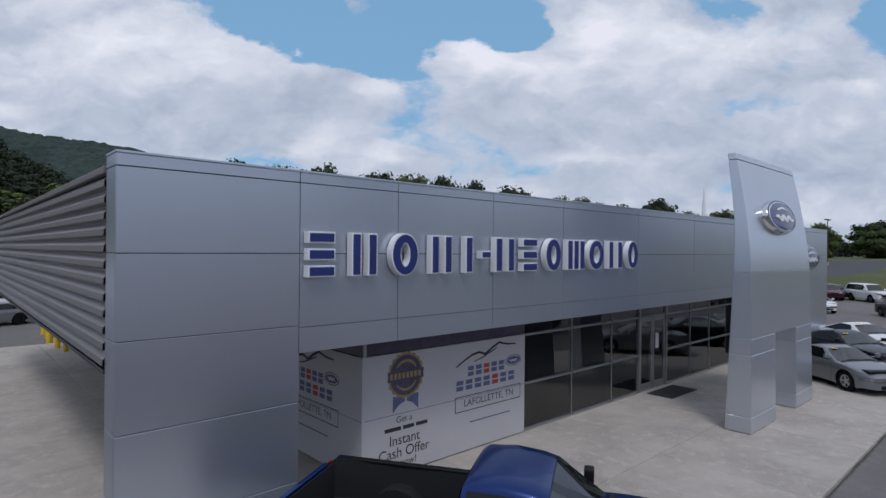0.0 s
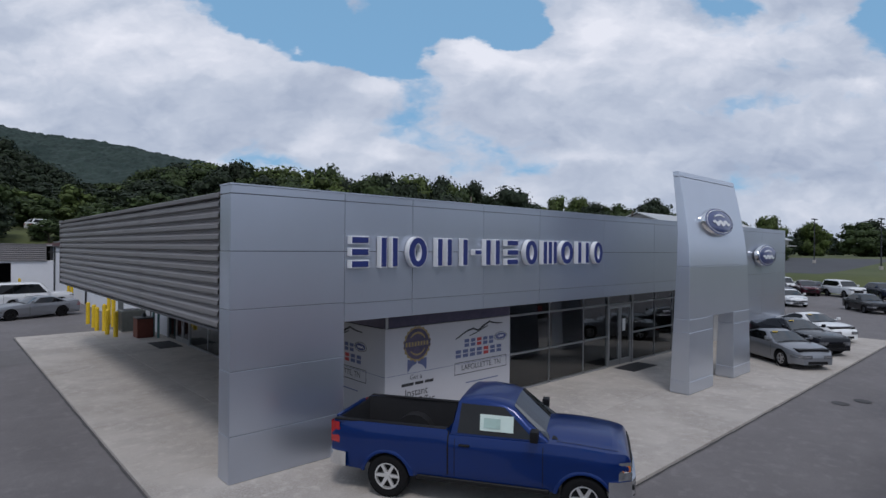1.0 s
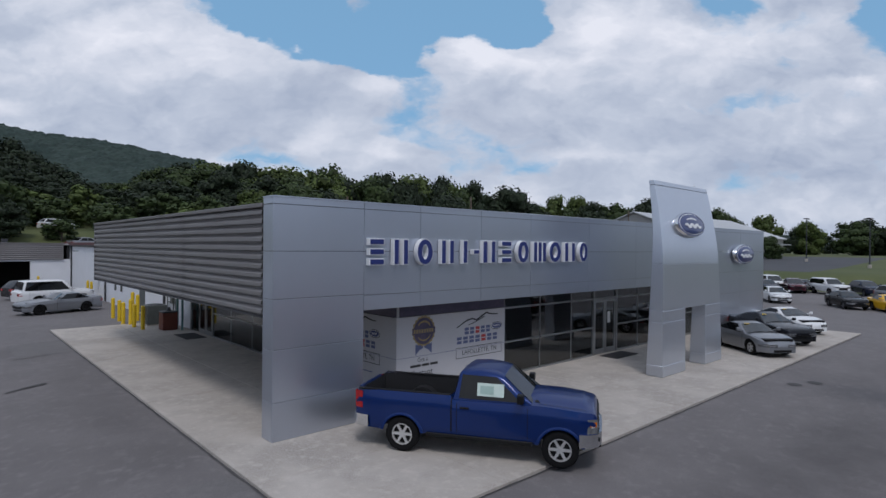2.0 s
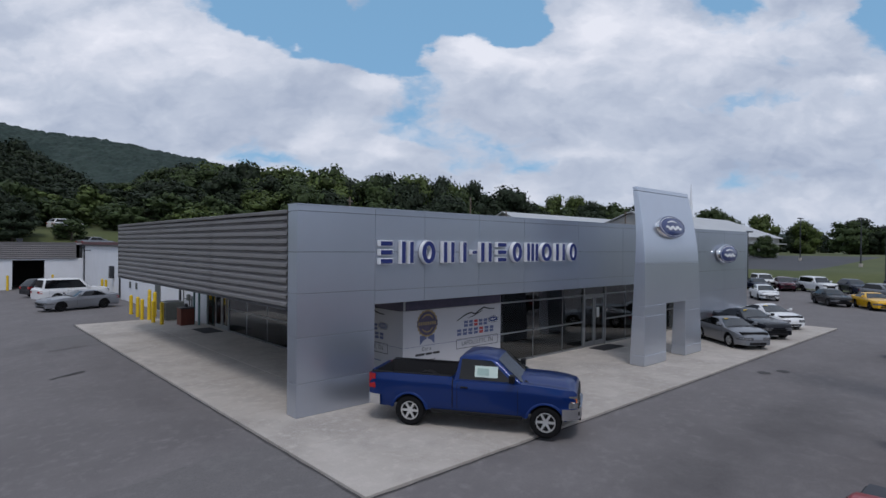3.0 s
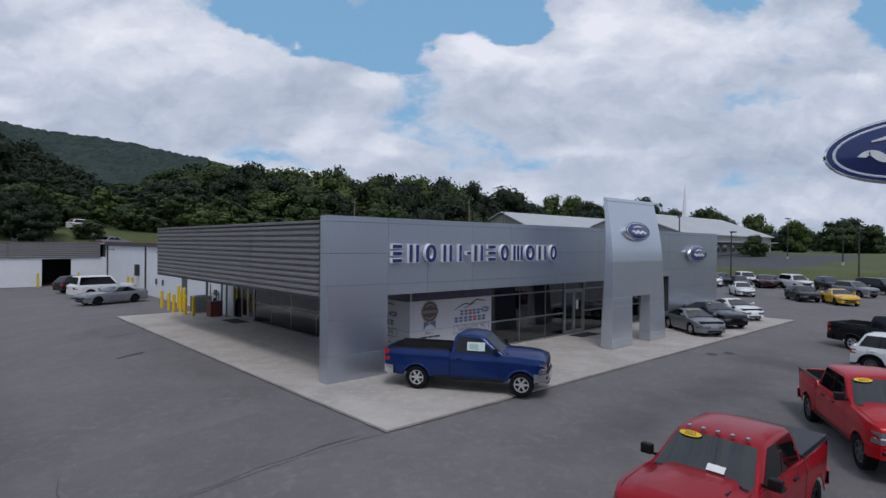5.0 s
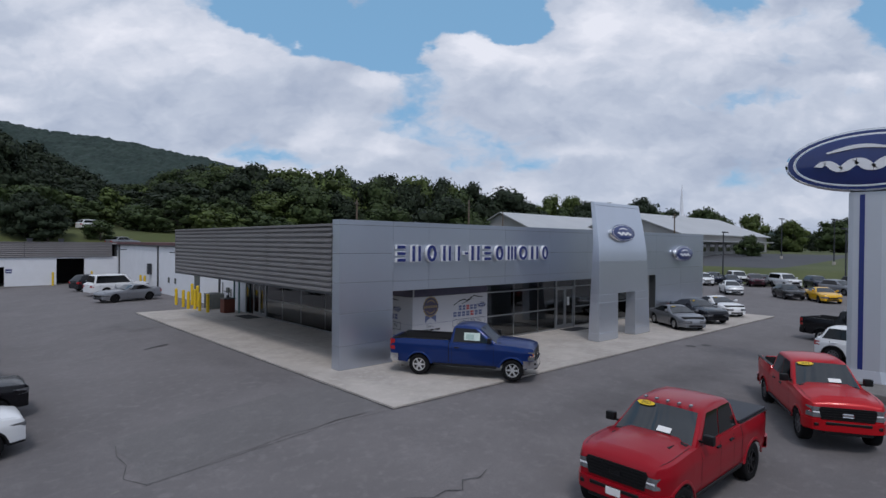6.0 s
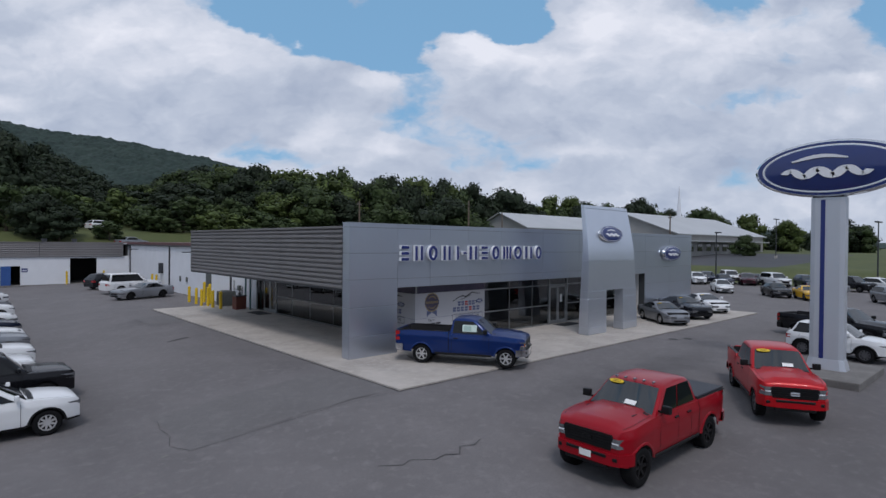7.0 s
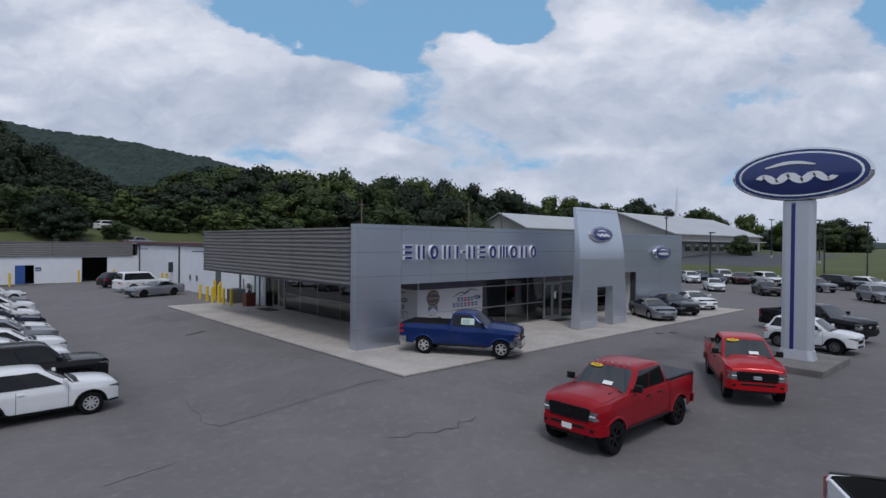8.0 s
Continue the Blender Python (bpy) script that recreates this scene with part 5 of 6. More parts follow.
        for x in ([rr0 + 0.28] if windows == 1 else [(ws0 + rr0) / 2 + 0.14, rr0 + 0.62]):
            yy = lateral(x, 0.7, 0)
            hb = bmesh.new()
            add_box(hb, (x - 0.10, s * (yy - 0.03), belt_z - 0.17), (x + 0.10, s * (yy + 0.025), belt_z - 0.13), 0.01)
            part("door_handle", finish(hb, "door_handle", BLACK_TRIM if bed else body), root)
    if bed:
        for s in (-1, 1):
            out, x = [], rr0 - 0.025
            for k in range(9):
                z = sill + 0.10 + (tail_z - 0.02 - sill - 0.10) * k / 8
                y = lateral(x, (z - sill) / (top(x) - sill), z) + 0.005
                out += [(x - 0.014, s * y, z), (x + 0.014, s * y, z)]
            part("cab_gap", mesh_of("cab_gap", out, [(2 * k, 2 * k + 1, 2 * k + 3, 2 * k + 2) for k in range(8)], BLACK_TRIM), root)
            yy = lateral(0, 0.05, 0)
            lo_y, hi_y = sorted((s * (yy - 0.05), s * (yy + 0.035)))
            part("step_bar", box_mesh("step_bar", (xr + ra + 0.12, lo_y, sill - 0.05), (xf - ra - 0.12, hi_y, sill + 0.035), BLACK_TRIM, 0.015), root)
    if vents:
        for s in (-1, 1):
            x, yy = ws0 + 0.34, half(ws0 + 0.3) * 0.60
            lo_y, hi_y = sorted((s * (yy - 0.12), s * (yy + 0.04)))
            part("bonnet_vent", box_mesh("bonnet_vent", (x - 0.10, lo_y, top(x) + 0.03), (x + 0.16, hi_y, top(x) + 0.072), BLACK_TRIM, 0.015), root)
    for y0 in (-0.42, 0.18):
        wz, wx = zb + 0.085, ws0 - (ws0 - ws1) * 0.06
        wip = bmesh.new()
        add_cyl(wip, (wx + 0.045, y0, wz), (wx + 0.02, y0 + 0.52, wz + 0.012), 0.013, 0.009, 5)
        part("wiper", finish(wip, "wiper", BLACK_TRIM), root)
    if spoiler:
        part("spoiler", box_mesh("spoiler", (-h + 0.02, -W * 0.38, tail_z - 0.03), (-h + 0.24, W * 0.38, tail_z + 0.05), body, 0.015), root)
    return root


def on_ground(x, y, heading, slab=False):
    return pose(x, y, 0.0 if slab else ground_z(x, y) + 0.003, 0, 0, heading)


PICKUP = dict(L=5.50, W=2.0, wb=3.55, fo=0.76, amber=True, nose_k=0.17, nose_len=0.5, r=0.395, sill=0.47, nose_z=1.20, cowl_z=1.29, belt_z=1.27, roof_z=1.90, tail_z=1.36, tyre_w=0.27, spokes=6, tumble=0.82)
blue = vehicle("pickup_truck", "metallic blue single cab pickup truck with long open bed", "pickup truck", on_ground(3.66, -3.22, -58.0, True), BLUE_P,
               ws0=1.46, ws1=0.62, rr1=-0.24, rr0=-0.37, bed={"floor": 0.80}, windows=1, bumper=CHROME, grille=0.62, gz=(0.72, 1.10), lampz=(0.78, 1.08), **PICKUP)
# price sheet in the side window
sheet_root = part("window_sheet", mesh_of("window_sheet", [(0.18, -0.93, 1.40), (0.78, -0.93, 1.40), (0.78, -0.885, 1.68), (0.18, -0.885, 1.68)], [(0, 1, 2, 3)], STICKER), blue, "pale green price sheet")
part("sheet_print", mesh_of("sheet_print", [(0.25, -0.934, 1.45), (0.55, -0.934, 1.45), (0.55, -0.90, 1.62), (0.25, -0.90, 1.62)], [(0, 1, 2, 3)], STICKER_INK), sheet_root)

ram = vehicle("pickup_truck", "deep red crew cab heavy pickup with black wheels and bed cover", "pickup truck", on_ground(1.33, -12.76, 180), DEEP_RED_P,
              L=5.72, W=2.05, wb=3.75, fo=0.72, r=0.46, sill=0.56, nose_z=1.37, cowl_z=1.48, belt_z=1.46, roof_z=2.10, tail_z=1.48, nose_k=0.20, nose_len=0.62, vents=True, ws0=1.46, ws1=0.60, rr1=-0.76, rr0=-0.90,
              bed={"floor": 0.95, "cover": True, "badge": BLACK_TRIM}, windows=2, bumper=DEEP_RED_P, grille=0.66, gz=(0.92, 1.28), lampz=(0.99, 1.21), tyre_w=0.33, spokes=6, rim=BLACK_RIM, sticker=True, plate=True, tumble=0.82)
for k in range(5):
    part("marker_lamp", box_mesh("marker_lamp", (0.62, -0.52 + 0.26 * k - 0.035, 2.10), (0.72, -0.52 + 0.26 * k + 0.035, 2.145), LAMP_CLEAR, 0.012), ram)
vehicle("pickup_truck", "bright red extended cab pickup truck with open bed", "pickup truck", on_ground(8.32, -13.62, 210), RED_P,
               L=5.75, W=1.88, wb=3.75, fo=0.76, r=0.41, sill=0.47, nose_z=1.20, cowl_z=1.30, belt_z=1.28, roof_z=1.92, tail_z=1.36, nose_k=0.17, nose_len=0.5, ws0=1.48, ws1=0.62, rr1=-0.75, rr0=-0.92,
               bed={"floor": 0.80, "badge": CHROME}, windows=2, bumper=RED_P, grille=0.66, gz=(0.74, 1.10), lampz=(0.82, 1.09), tyre_w=0.28, spokes=6, rim=DARK_ALLOY, sticker=True, tumble=0.82)
vehicle("pickup_truck", "black crew cab pickup truck parked behind the pylon", "pickup truck", on_ground(24.2, -12.1, -109), BLACK_P,
        L=5.9, W=2.03, wb=3.68, fo=0.93, r=0.40, sill=0.47, nose_z=1.20, cowl_z=1.29, belt_z=1.27, roof_z=1.90, tail_z=1.36, nose_k=0.17, nose_len=0.5, ws0=1.48, ws1=0.64, rr1=-0.85, rr0=-1.0,
        bed={"floor": 0.80}, windows=2, bumper=BLACK_TRIM, grille=0.6, gz=(0.72, 1.10), lampz=(0.78, 1.08), tyre_w=0.27, spokes=6, tumble=0.82)
vehicle("pickup_truck", "white pickup truck with black bed and chrome bumper", "pickup truck", on_ground(-0.94, -21.7, -58), WHITE_P,
        L=5.9, W=2.03, wb=3.68, fo=0.93, r=0.40, sill=0.47, nose_z=1.20, cowl_z=1.29, belt_z=1.27, roof_z=1.90, tail_z=1.36, nose_k=0.17, nose_len=0.5, ws0=1.48, ws1=0.64, rr1=-0.85, rr0=-1.0,
        bed={"floor": 0.80}, windows=2, bumper=CHROME, grille=0.6, gz=(0.72, 1.10), lampz=(0.78, 1.08), tyre_w=0.27, spokes=6, tumble=0.82)

SUV = dict(L=4.5, W=1.90, wb=2.70, fo=0.84, r=0.37, sill=0.30, nose_z=0.96, cowl_z=1.07, belt_z=1.10, roof_z=1.62, ws0=0.98, ws1=0.05, rr1=-1.62, rr0=-2.14, tail_z=1.12, windows=3, tumble=0.78, spokes=9, black_pillars=True, nose_k=0.24, nose_len=0.7, grille=0.45, gz=(0.58, 0.74), lampz=(0.76, 0.87))
BIG_SUV = dict(L=4.9, W=1.95, wb=2.85, fo=0.88, r=0.39, sill=0.38, nose_z=1.10, cowl_z=1.16, belt_z=1.18, roof_z=1.82, ws0=1.12, ws1=0.42, rr1=-2.12, rr0=-2.34, tail_z=1.18, windows=3, tumble=0.84, black_pillars=True, nose_k=0.20, nose_len=0.6, lampz=(0.84, 1.0))
SEDAN = dict(L=4.7, W=1.82, wb=2.75, fo=0.90, r=0.335, sill=0.24, nose_z=0.78, cowl_z=0.94, belt_z=0.98, roof_z=1.44, ws0=0.98, ws1=0.12, rr1=-0.95, rr0=-1.70, tail_z=0.98, windows=2, tumble=0.76)
COUPE = dict(L=4.75, W=1.90, wb=2.72, fo=0.88, r=0.345, sill=0.22, nose_z=0.80, cowl_z=0.94, belt_z=0.98, roof_z=1.36, ws0=0.74, ws1=-0.12, rr1=-0.80, rr0=-1.84, tail_z=1.02, windows=1, tumble=0.74, nose_k=0.26)
SPORTS = dict(L=4.38, W=1.80, wb=2.48, fo=0.92, r=0.335, sill=0.19, nose_z=0.64, lampz=(0.46, 0.60), cowl_z=0.88, belt_z=0.92, roof_z=1.28, ws0=0.86, ws1=-0.02, rr1=-0.50, rr0=-1.72, tail_z=0.90, windows=1, tumble=0.72, nose_k=0.34, grille=0.0, black_pillars=True)

vehicle("suv", "white compact suv with black lower cladding", "suv", on_ground(19.2, -13.26, -93), WHITE_P, clad=BLACK_TRIM, rim=DARK_ALLOY, **{**SUV, "L": 4.1, "W": 1.77, "wb": 2.52, "fo": 0.84, "ws0": 0.9, "ws1": 0.15, "rr1": -1.55, "rr0": -1.88})
vehicle("sports_car", "silver grey two seat sports coupe on the apron", "car", on_ground(22.5, -2.85, -127, True), SILVER_P, sticker=True, mirrors=True, **SPORTS)
vehicle("sports_car", "black muscle coupe on the apron", "car", on_ground(26.6, -2.4, -127, True), CHARCOAL_P, sticker=True, rim=BLACK_RIM, **COUPE)
vehicle("sports_car", "white low sports coupe on the apron", "car", on_ground(31.3, -1.9, -127, True), WHITE_P, sticker=True, **{**SPORTS, "L": 4.5, "W": 1.88})
vehicle("sports_car", "silver grey muscle coupe beside the service wall", "car", on_ground(0.5, 34.1, 199), SILVER_P, rim=BLACK_RIM, **{**COUPE, "L": 5.0, "wb": 2.95})
vehicle("van", "white passenger van beside the service wall", "van", on_ground(1.0, 40.2, 12), WHITE_P, **{**BIG_SUV, "L": 5.1, "roof_z": 1.95, "wb": 3.0})
vehicle("suv", "dark suv by the workshop door", "suv", on_ground(0.6, 47.0, 20), CHARCOAL_P, **SUV)

# row of vehicles along the lot edge
ROW = [(0.35, WHITE_P, "white luxury suv with silver wheels", SUV), (4.0, BLACK_P, "black large suv", BIG_SUV), (7.3, WHITE_P, "white crossover", SUV), (10.5, WHITE_P, "white crossover", SUV),
       (14.2, SILVER_P, "silver suv", SUV), (17.6, WHITE_P, "white saloon car", SEDAN), (21.4, NAVY_P, "dark saloon car", SEDAN), (25.6, WHITE_P, "white saloon car", SEDAN),
       (30.0, WHITE_P, "white crossover", SUV), (35.0, GREY_P, "grey saloon car", SEDAN), (41.0, WHITE_P, "white saloon car", SEDAN)]
for y, p, lab, spec in ROW:
    x = -9.80 + (0.35 if spec is BIG_SUV else 0.0 if y < 1 else -0.45) + (0.02 * y if y < 8 else 0.045 * y) - spec["L"] / 2
    vehicle("parked_car", lab + " parked in the lot row", "car", on_ground(x, y, random.uniform(-2, 2)), p, group="parked row", clad=BLACK_TRIM if spec is SUV else None, **spec)
FAR = [(66.0, 13.6, WHITE_P, "white suv", SUV, 215), (69.2, 13.4, NAVY_P, "dark blue suv", SUV, 215), (67.6, 10.6, NAVY_P, "dark blue saloon car", SEDAN, 215), (72.0, 11.4, WHITE_P, "white suv", BIG_SUV, 215),
       (69.4, 8.2, MAROON_P, "maroon suv", SUV, 205), (69.6, 4.8, WHITE_P, "white large suv", BIG_SUV, 225), (72.0, 8.0, BLACK_P, "black saloon car", SEDAN, 215), (71.2, 1.6, NAVY_P, "dark suv", SUV, 215),
       (54.0, 5.6, WHITE_P, "white saloon car", SEDAN, 212), (53.0, -0.3, BLACK_P, "black saloon car", SEDAN, 215), (52.0, -3.6, YELLOW_P, "yellow muscle coupe with black stripes", COUPE, 212),
       (63.2, -2.6, SILVER_P, "silver suv", SUV, 235), (68.6, -3.8, CHARCOAL_P, "dark grey suv", BIG_SUV, 245), (71.6, -6.2, WHITE_P, "white suv", SUV, 245), (53.2, -10.0, SILVER_P, "silver compact suv", SUV, 215),
       (69.8, -11.0, WHITE_P, "white saloon car", SEDAN, 230), (74.0 - 3.5, 17.0, BLACK_P, "black saloon car", SEDAN, 215)]
for x, y, p, lab, spec, hd in FAR:
    vehicle("parked_car", lab + " parked across the lot", "car", on_ground(x, y, hd), p, group="far lot cars", rim=DARK_ALLOY, **spec)


# ---- pylon sign ----
pylon = thing("pylon_sign", "tall white pylon with a blue oval sign on a concrete pad", "sign pylon")
PX, PY, PZ = 14.25, -13.92, ground_z(14.25, -13.92)
part("pad", box_mesh("pad", (12.0, -15.45, PZ - 0.3), (16.4, -12.4, 0.0), OLD_CONCRETE, 0.05, 2), pylon, "rough concrete pad")


def column_outline(hw, hd):
    return [(-hd, -hw * 0.72), (-hd * 0.8, -hw), (hd * 0.8, -hw), (hd, -hw * 0.72), (hd, hw * 0.72), (hd * 0.8, hw), (-hd * 0.8, hw), (-hd, hw * 0.72)]


col = [(PX + a, PY + b) for a, b in column_outline(0.60, 0.30)]
part("column", prism_mesh("column", col, 0.30, 7.05, "z", PYLON_METAL, 0.01), pylon)
plinth = bmesh.new()
lo = [plinth.verts.new((PX + a * 1.28, PY + b * 1.18, 0.0)) for a, b in column_outline(0.60, 0.30)]
hi = [plinth.verts.new((PX + a * 1.06, PY + b * 1.04, 0.42)) for a, b in column_outline(0.60, 0.30)]
for i in range(8):
    plinth.faces.new((lo[i], lo[(i + 1) % 8], hi[(i + 1) % 8], hi[i]))
plinth.faces.new(hi)
part("plinth", finish(plinth, "plinth", PYLON_METAL), pylon)
part("blue_stripe", box_mesh("blue_stripe", (PX - 0.312, PY + 0.08, 0.43), (PX - 0.298, PY + 0.24, 6.95), SIGN_BLUE, 0.003), pylon, "blue stripe")
part("collar", box_mesh("collar", (PX - 0.3, PY - 0.55, 7.05), (PX + 0.3, PY + 0.55, 7.25), DARK_METAL, 0.02), pylon)
oval_sign("pylon_oval", 2.74, 1.17, 0.36, "large blue oval sign with white rim on the pylon", pose(PX - 0.02, PY, 8.22, 0, 0, -90))
part("oval_back", cyl_mesh("oval_back", (PX - 0.02, PY, 8.2), (PX + 0.30, PY, 8.2), 0.85, PYLON_METAL, 0.8, 32), pylon)

# ---- side walk: bollards, cooling unit, bin, mats ----
first = thing("bollard", "yellow painted steel bollard at the apron edge", "bollard", pose(2.46, 22.6, 0), "bollards")
part("post", cyl_mesh("post", (0, 0, 0), (0, 0, 1.25), 0.11, YELLOW), first)
part("dome", cyl_mesh("dome", (0, 0, 1.25), (0, 0, 1.31), 0.11, YELLOW, 0.05), first)
for x, y, k in ((2.60, 21.4, 1.0), (2.60, 24.0, 1.12), (2.42, 24.9, 1.0), (3.45, 26.0, 1.25), (2.56, 26.5, 1.0), (2.59, 28.3, 1.0), (3.5, 27.4, 1.3), (4.0, 42.9, 1.2), (4.0, 44.4, 1.2), (-1.9, 56.2, 1.15), (1.8, 56.2, 1.15), (-8.4, 56.2, 1.15)):
    c = copy_thing(first, pose(x, y, 0 if y < 24.2 else ground_z(x, y)))
    c.scale = (1, 1, k)
unit = thing("cooling_unit", "grey louvred outdoor cooling unit on the apron", "air conditioner", pose(3.70, 23.2, 0))
part("case", box_mesh("case", (-0.55, -0.55, 0.05), (0.55, 0.55, 1.15), AC_GREY, 0.03, 2), unit)
for k in range(8):
    part("louvre", box_mesh("louvre", (-0.565, -0.48, 0.2 + k * 0.11), (-0.545, 0.48, 0.25 + k * 0.11), DARK_METAL, 0), unit)
part("fan_grille", cyl_mesh("fan_grille", (0, 0, 1.15), (0, 0, 1.19), 0.42, DARK_METAL), unit)
part("base", box_mesh("base", (-0.6, -0.6, 0.0), (0.6, 0.6, 0.05), CONCRETE, 0.01), unit)
bin_ = thing("waste_bin", "brown red square waste bin with things on top", "bin", pose(3.66, 20.55, 0))
part("box", box_mesh("box", (-0.38, -0.38, 0.0), (0.38, 0.38, 0.95), RED_BOX, 0.03, 2), bin_)
part("lid", box_mesh("lid", (-0.41, -0.41, 0.952), (0.41, 0.41, 1.02), DARK_METAL, 0.02), bin_)
part("dome", cyl_mesh("dome", (0.05, 0.1, 1.02), (0.05, 0.1, 1.22), 0.14, DARK_METAL, 0.08), bin_)
for nm, x0, x1, y0, y1 in (("door_mat", 15.5, 17.3, 0.0, 0.86), ("door_mat", 3.3, 4.3, 16.4, 18.4)):
    tagged(part(nm, box_mesh(nm, (x0, y0, 0.001), (x1, y1, 0.02), MAT_RUBBER, 0.005)), "black ribbed rubber door mat on the concrete", "door mat", "door mats")
frame_t = thing("teal_post_frame", "teal painted steel posts by the side entrance", "post")
for y in (19.75, 20.6):
    part("post", box_mesh("post", (4.1, y - 0.05, 0.0), (4.2, y + 0.05, OPEN_Z - 0.03), TEAL, 0.008), frame_t)

# ---- service wing and workshop ----
service = thing("service_building", "long white walled service wing with dark trim", "building")
SW_TOP = 4.55
part("wall", box_mesh("wall", (4.62, 20.05, -0.15), (14.0, 62.0, SW_TOP), WHITE_WALL, 0.01), service)
part("fascia", box_mesh("fascia", (4.5, 20.05, SW_TOP), (14.0, 62.0, SW_TOP + 0.28), RED_TRIM, 0.01), service, "dark red roof edge")
part("gutter", box_mesh("gutter", (4.42, 20.05, SW_TOP - 0.10), (4.61, 62.0, SW_TOP + 0.03), DARK_METAL, 0.01), service)
for y in (24.5, 40.5, 56.0):
    part("downpipe", box_mesh("downpipe", (4.5, y - 0.09, 0.0), (4.615, y + 0.09, SW_TOP - 0.1), DARK_METAL, 0.01), service)
for y in (33.5, 52.8):
    part("lamp_arm", box_mesh("lamp_arm", (3.6, y - 0.05, 3.95), (4.62, y + 0.05, 4.03), DARK_METAL, 0.01), service)
part("service_door", box_mesh("service_door", (4.58, 28.9, 0.0), (4.615, 30.2, 2.25), AC_GREY, 0.01), service, "grey steel door")
part("wall_pack", box_mesh("wall_pack", (4.25, 42.7, 1.6), (4.615, 43.2, 2.7), DARK_METAL, 0.03), service)
for y in (35.2, 37.1):
    part("meter_box", box_mesh("meter_box", (4.53, y - 0.16, 1.1), (4.615, y + 0.16, 1.6), AC_GREY, 0.01), service)

shop = thing("workshop_building", "low white workshop with ribbed grey fascia and open bay", "building")
WY = 57.0
for x0, x1, z0, z1 in ((-34.0, -7.85, -0.4, 3.1), (-6.1, -1.46, -0.4, 3.1), (1.22, 4.6, -0.4, 3.1), (-7.85, -6.1, 2.05, 3.1), (-1.46, 1.22, 2.9, 3.1)):
    part("wall", box_mesh("wall", (x0, WY, z0), (x1, WY + 0.25, z1), WHITE_WALL, 0.01), shop)
part("roof", box_mesh("roof", (-34.0, WY + 0.1, 4.55), (4.6, WY + 14, 4.7), ROOFING, 0.02), shop)
part("rear_wall", box_mesh("rear_wall", (-34.0, WY + 13.8, -0.4), (4.6, WY + 14, 4.55), WHITE_WALL, 0.02), shop)
part("bay_floor", box_mesh("bay_floor", (-12.0, WY - 0.8, -0.35), (4.6, WY + 13.7, -0.06), OLD_CONCRETE, 0.01), shop)
# inner walls carry the bay's shade in their colour
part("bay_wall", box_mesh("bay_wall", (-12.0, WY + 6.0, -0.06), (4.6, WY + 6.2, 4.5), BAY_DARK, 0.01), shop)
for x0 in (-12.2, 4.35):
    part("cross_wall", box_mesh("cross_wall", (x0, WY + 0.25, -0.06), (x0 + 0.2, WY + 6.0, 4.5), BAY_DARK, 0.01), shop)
for x0, x1 in ((-34.0, -14.0), (-14.0, -4.4), (-4.38, 4.0)):
    ribbed(x0 + 0.01, x1 - 0.01, WY - 0.12, 3.05, 8, shop, 0.205, 0.06, "y")
part("fascia_back", box_mesh("fascia_back", (-34.0, WY - 0.06, 3.05), (4.0, WY - 0.01, 4.7), DARK_METAL, 0.005), shop)
part("coping", box_mesh("coping", (-34.0, WY - 0.2, 4.69), (4.0, WY + 0.1, 4.77), LOUVER, 0.01), shop)
part("blue_door", box_mesh("blue_door", (-7.83, WY - 0.06, -0.05), (-6.95, WY - 0.01, 2.05), BLUE_DOOR, 0.01), shop, "blue sliding door")
part("small_sign", box_mesh("small_sign", (-6.0, WY - 0.03, 1.37), (-5.45, WY - 0.005, 1.8), SIGN_BLUE, 0.005), shop, "small blue sign")
part("sign_bar", box_mesh("sign_bar", (-5.95, WY - 0.036, 1.52), (-5.5, WY - 0.031, 1.6), SIGN_WHITE, 0), shop)
for x in (-3.6, -0.6):
    vent = tagged(part("roof_vent", cyl_mesh("roof_vent", (x, WY + 3, 4.7), (x, WY + 3, 5.15), 0.22, DARK_METAL, 0.3)), "dark metal roof vent on the workshop roof", "vent", "roof vents")

# pipes and a drum beside the bin and the unit
pipes = thing("wall_pipes", "thin grey pipes on the white wall behind the unit", "pipe", pose(4.55, 22.2, 0))
for dy, top_z in ((0.0, 1.5), (0.45, 1.25), (1.6, 1.9)):
    part("pipe", cyl_mesh("pipe", (0, dy, 0.0), (0, dy, top_z), 0.035, AC_GREY, None, 8), pipes)
part("cross_pipe", cyl_mesh("cross_pipe", (0, 0.0, 1.25), (0, 1.6, 1.25), 0.03, AC_GREY, None, 8), pipes)
part("meter", box_mesh("meter", (-0.14, 0.30, 1.20), (0.03, 0.62, 1.58), AC_GREY, 0.02), pipes)

# ---- marks on the asphalt ----
patch_on_ground("asphalt_repair", -8.0, -1.30, -4.75, -1.05, PATCH, "darker rectangle of newer asphalt")
patch_on_ground("asphalt_repair", -3.4, -1.32, 16.6, 20.6, PATCH, "dark patched asphalt beside the apron")
strip_on_ground("asphalt_crack", [(-1.3, -5.16), (-3.0, -5.02), (-4.6, -4.9), (-6.2, -4.84), (-8.0, -4.72)], 0.015, SEAL_AND_SHADE, "dark sealed crack in the asphalt", 0.010)
strip_on_ground("asphalt_crack", [(-8.0, -4.74), (-8.3, -4.0), (-8.05, -3.2), (-8.1, -2.4), (-7.95, -1.6)], 0.018, SEAL_AND_SHADE, "dark sealed crack in the asphalt", 0.010)
